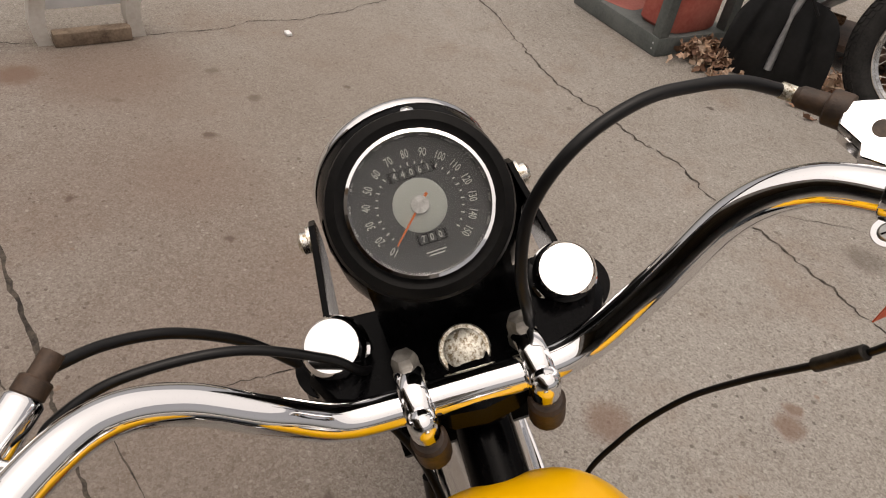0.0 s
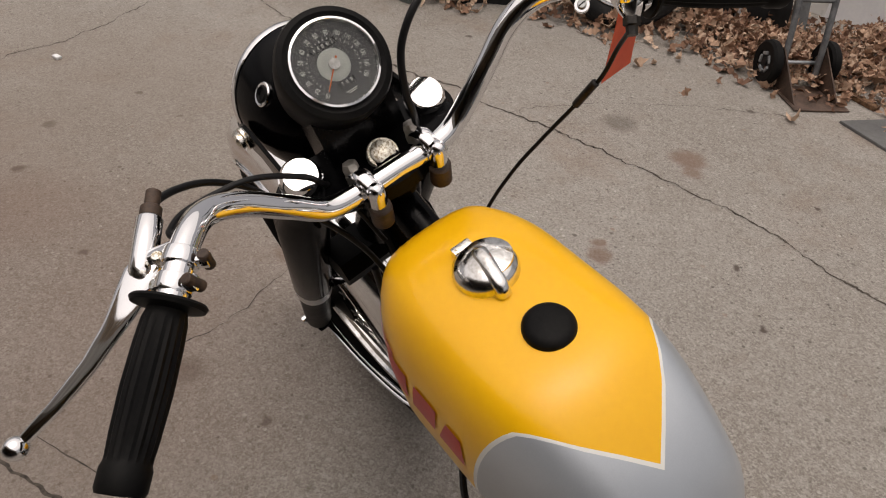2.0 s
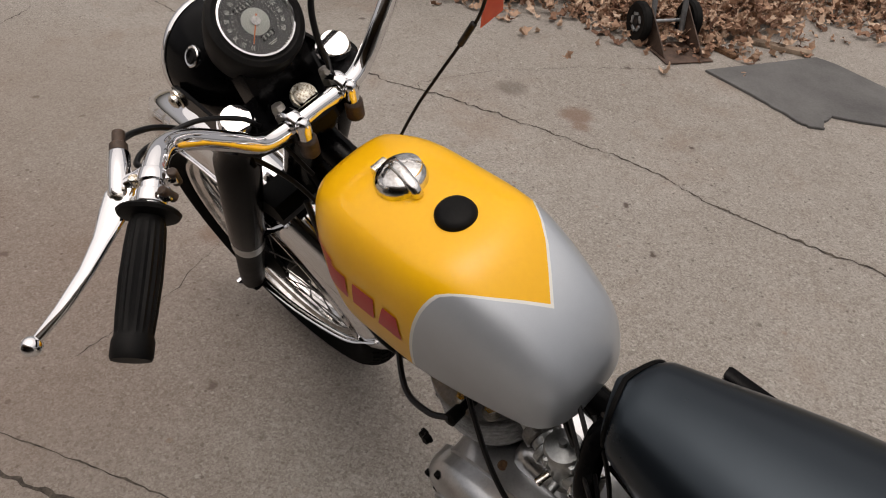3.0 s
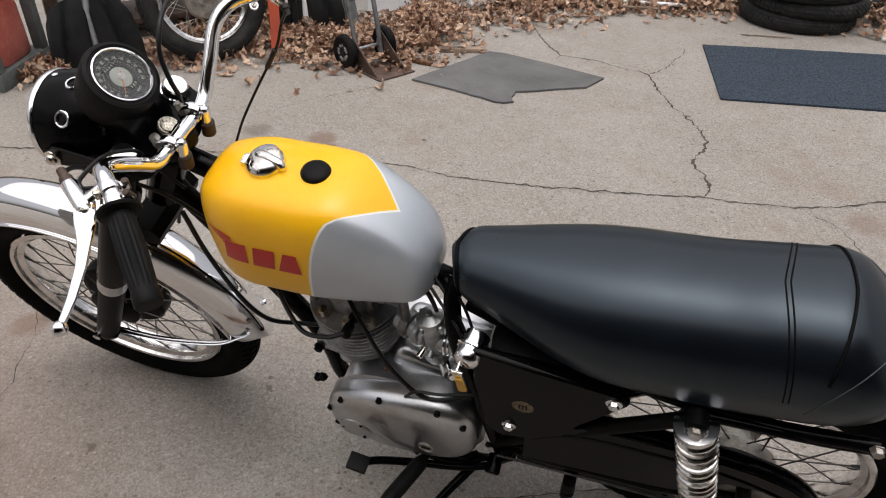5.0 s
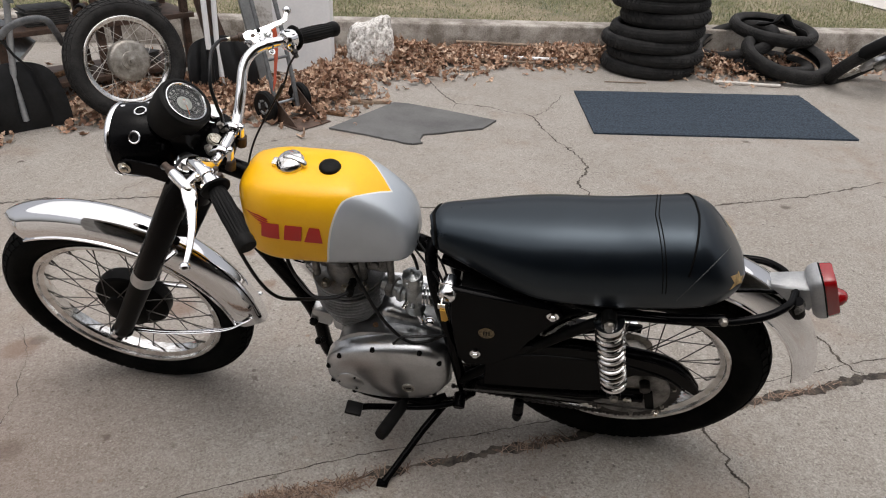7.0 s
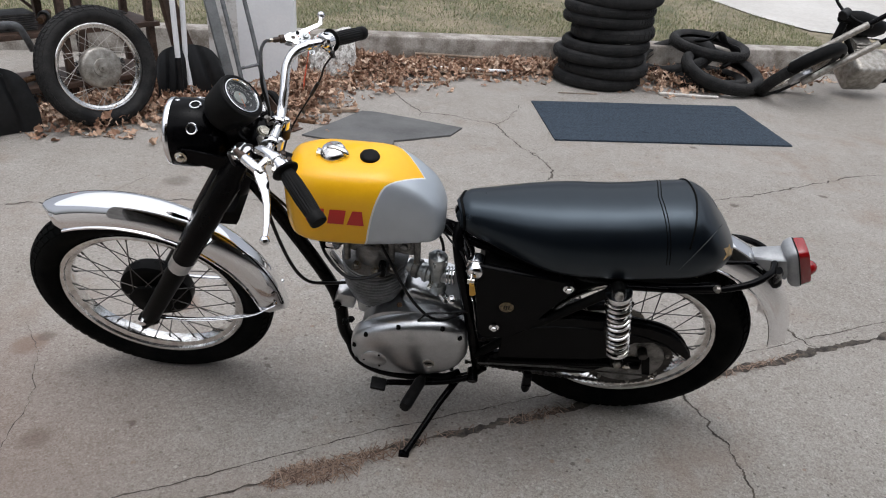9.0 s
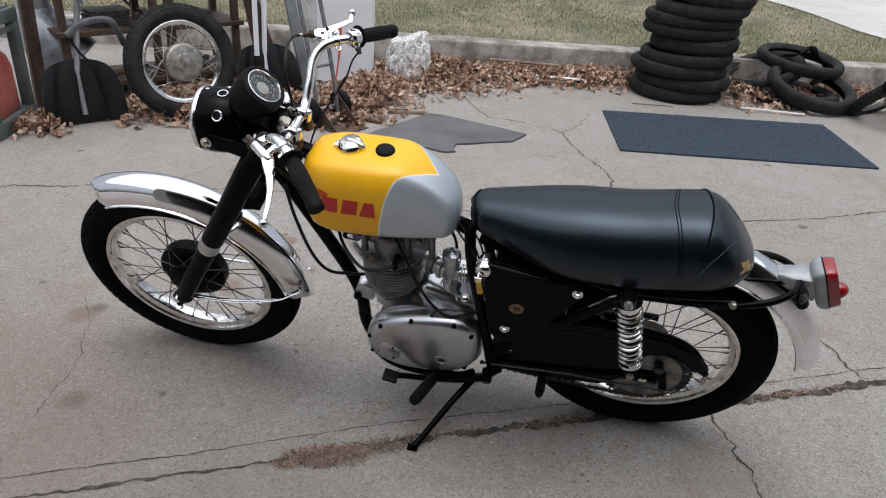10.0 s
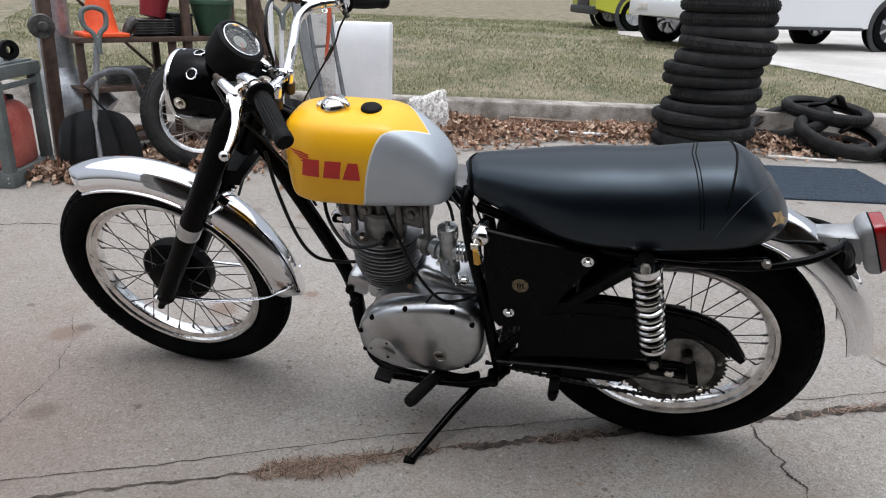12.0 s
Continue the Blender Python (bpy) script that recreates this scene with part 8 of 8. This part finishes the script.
part("panel", block((0.56, 0.015, 0.26), (0.24, -0.050, 0.45), 0.003), WHITEPAINT, TR)
part("strut", cyl((0.47, 0.05, 0.0), (0.43, 0.0, 0.55), 0.012, 10), WHITEPAINT, TR)
part("sill", block((0.26, 0.05, 0.05), (0.16, 0.05, 0.026), 0.006), WOOD, TR)
chip = tagged(part("paint_chip", block((0.035, 0.022, 0.012), (0, 0, 0.006), 0.004), WHITEPAINT, None, "", 40, at(-2.765, -0.473, 0.001, 25)), "small white chip lying on the concrete", "chip")

# orange tape hanging from the brake lever
bm = bmesh.new()
wv = Vector((-0.28, 0.96, 0.0))
T0, T1 = BIKE.matrix_world @ Vector((-0.292, 0.286, 1.046)), BIKE.matrix_world @ Vector((-0.314, 0.270, 0.884))
rows = []
for k in range(13):
    f = k / 12
    lf = T0.lerp(T1, f) + Vector((0.003 * math.sin(4 * f), 0, 0))
    rt_ = lf + wv * (0.030 + 0.034 * f) + Vector((0.003 * math.sin(4 * f + 0.6), 0, 0.006))
    rows.append([bm.verts.new(p) for p in (lf, lf + Vector((0.0008, 0, 0)), rt_ + Vector((0.0008, 0, 0)), rt_)])
ring_faces(bm, rows)
bm.faces.new(rows[0])
bm.faces.new(rows[-1])
tagged(part("orange_tape", bm, ORANGE), "strip of orange marking tape hanging from the brake lever", "tape")

# parked vehicles on the driveway
CARGLASS = material("dark_car_glass", (0.02, 0.022, 0.025), 0.08)
WHITECAR = material("white_car_paint", (0.74, 0.75, 0.76), 0.25, 0.0, Coat_Weight=0.6, Coat_Roughness=0.05)
LIMECAR = material("lime_car_paint", (0.45, 0.47, 0.03), 0.25, 0.0, Coat_Weight=0.6, Coat_Roughness=0.05)
CARBLACK = material("car_cladding", (0.035, 0.036, 0.038), 0.6)
GD = 0.335


def car_wheel(parent, x, y, r, w, side, m=None):
    t = part("wheel", lathe([(r * 0.62, -w / 2), (r * 0.9, -w / 2), (r, -w * 0.3), (r, w * 0.3), (r * 0.9, w / 2), (r * 0.62, w / 2)], (x, y, r), (0, 1, 0), 40), TYRE, parent, "black road tyre")
    part("rim", lathe([(r * 0.63, -w * 0.46), (r * 0.60, -w * 0.3), (r * 0.2, -w * 0.22), (r * 0.18, -w * 0.36), (0, -w * 0.36), (0, 0.0), (r * 0.63, 0.0)], (x, y, r), (0, side, 0) if side > 0 else (0, 1, 0), 32), ALLOY, t, "alloy wheel")
    for k in range(7):
        a = 2 * math.pi * k / 7
        part("spoke", block((r * 0.46, 0.03, r * 0.13), (x + r * 0.38 * math.cos(a), y - 0.36 * w, r + r * 0.38 * math.sin(a)), 0.008, Matrix.Rotation(-a, 4, "Y")), ALLOY, t)
    return t


def car_body(profile, half, mat, parent, name="body", sill=0.30, tum=0.0):
    """Side outline lofted across the width with rounded shoulders."""
    secs = []
    for y, k in ((-half, 0.94), (-half * 0.97, 0.985), (-half * 0.86, 1.0), (half * 0.86, 1.0), (half * 0.97, 0.985), (half, 0.94)):
        cz = 0.6
        secs.append([(x, y, cz + (z - cz) * k) for x, z in profile])
    return part(name, loft(secs), mat, parent)


# white pickup, nose towards -x
PU = thing("pickup_truck", at(0.62, 11.2, GD, 35), "white pickup truck parked on the driveway", "pickup truck")
b = car_body([(-0.60, 0.50), (-0.62, 0.80), (-0.57, 1.06), (0.35, 1.18), (0.95, 1.82), (2.2, 1.86), (2.75, 1.78), (2.85, 1.25), (4.75, 1.22), (4.80, 0.60), (4.1, 0.40), (3.40, 0.36), (0.55, 0.36), (-0.50, 0.44)], 0.90, WHITECAR, PU)
part("side_window", loft([[(x, y, z) for x, z in ((0.62, 1.24), (1.02, 1.72), (2.15, 1.76), (2.62, 1.66), (2.66, 1.26))] for y in (-0.895, -0.885)]), CARGLASS, b)
part("front_bumper", block((0.14, 1.80, 0.26), (-0.63, 0, 0.58), 0.05), WHITECAR, PU)
part("grille", block((0.05, 1.20, 0.22), (-0.61, 0, 0.92), 0.02), CARBLACK, PU)
for s in (-1, 1):
    part("headlight", block((0.14, 0.30, 0.18), (-0.56, s * 0.70, 0.95), 0.04), CARGLASS, PU)
    part("running_board", block((2.0, 0.10, 0.05), (1.6, s * 0.88, 0.36), 0.015), CARBLACK, PU)
    for x in (0.0, 3.2):
        car_wheel(PU, x, s * 0.80, 0.405, 0.26, s)
        part("wheel_well", lathe([(0, -0.02), (0.455, -0.02), (0.455, 0.02), (0, 0.02)], (x, s * 0.885, 0.42), (0, 1, 0), 32), CARBLACK, PU)
        part("arch", lathe([(0.45, -0.02), (0.48, -0.01), (0.48, 0.01), (0.45, 0.02)], (x, s * 0.895, 0.42), (0, 1, 0), 32), CARBLACK, PU)
part("plate_bars", block((0.02, 0.30, 0.10), (-0.71, 0.45, 0.60), 0.003), CREAM, PU)

# small lime suv further back
SU = thing("suv", at(-0.95, 15.85, GD, 25), "lime green compact suv with dark wheel arches on the driveway", "car")
b = car_body([(-0.90, 0.45), (-0.92, 0.72), (-0.80, 0.90), (0.15, 1.06), (0.85, 1.52), (2.3, 1.55), (3.15, 1.30), (3.30, 0.95), (3.30, 0.50), (2.9, 0.36), (-0.5, 0.36)], 0.90, LIMECAR, SU)
part("side_window", loft([[(x, y, z) for x, z in ((0.40, 1.10), (0.90, 1.42), (2.2, 1.46), (2.8, 1.28), (2.8, 1.10))] for y in (-0.885, -0.875)]), CARGLASS, b)
part("grille", block((0.06, 0.80, 0.26), (-0.92, 0, 0.62), 0.03), CARBLACK, SU)
part("bumper", block((0.16, 1.70, 0.18), (-0.90, 0, 0.42), 0.05), CARBLACK, SU)
for s in (-1, 1):
    part("headlight", block((0.10, 0.32, 0.14), (-0.88, s * 0.66, 0.70), 0.03), CARGLASS, SU)
    for x in (0.0, 2.6):
        car_wheel(SU, x, s * 0.80, 0.36, 0.22, s)
        part("wheel_arch", lathe([(0.38, -0.03), (0.47, -0.02), (0.47, 0.02), (0.38, 0.03)], (x, s * 0.885, 0.37), (0, 1, 0), 32), CARBLACK, SU)
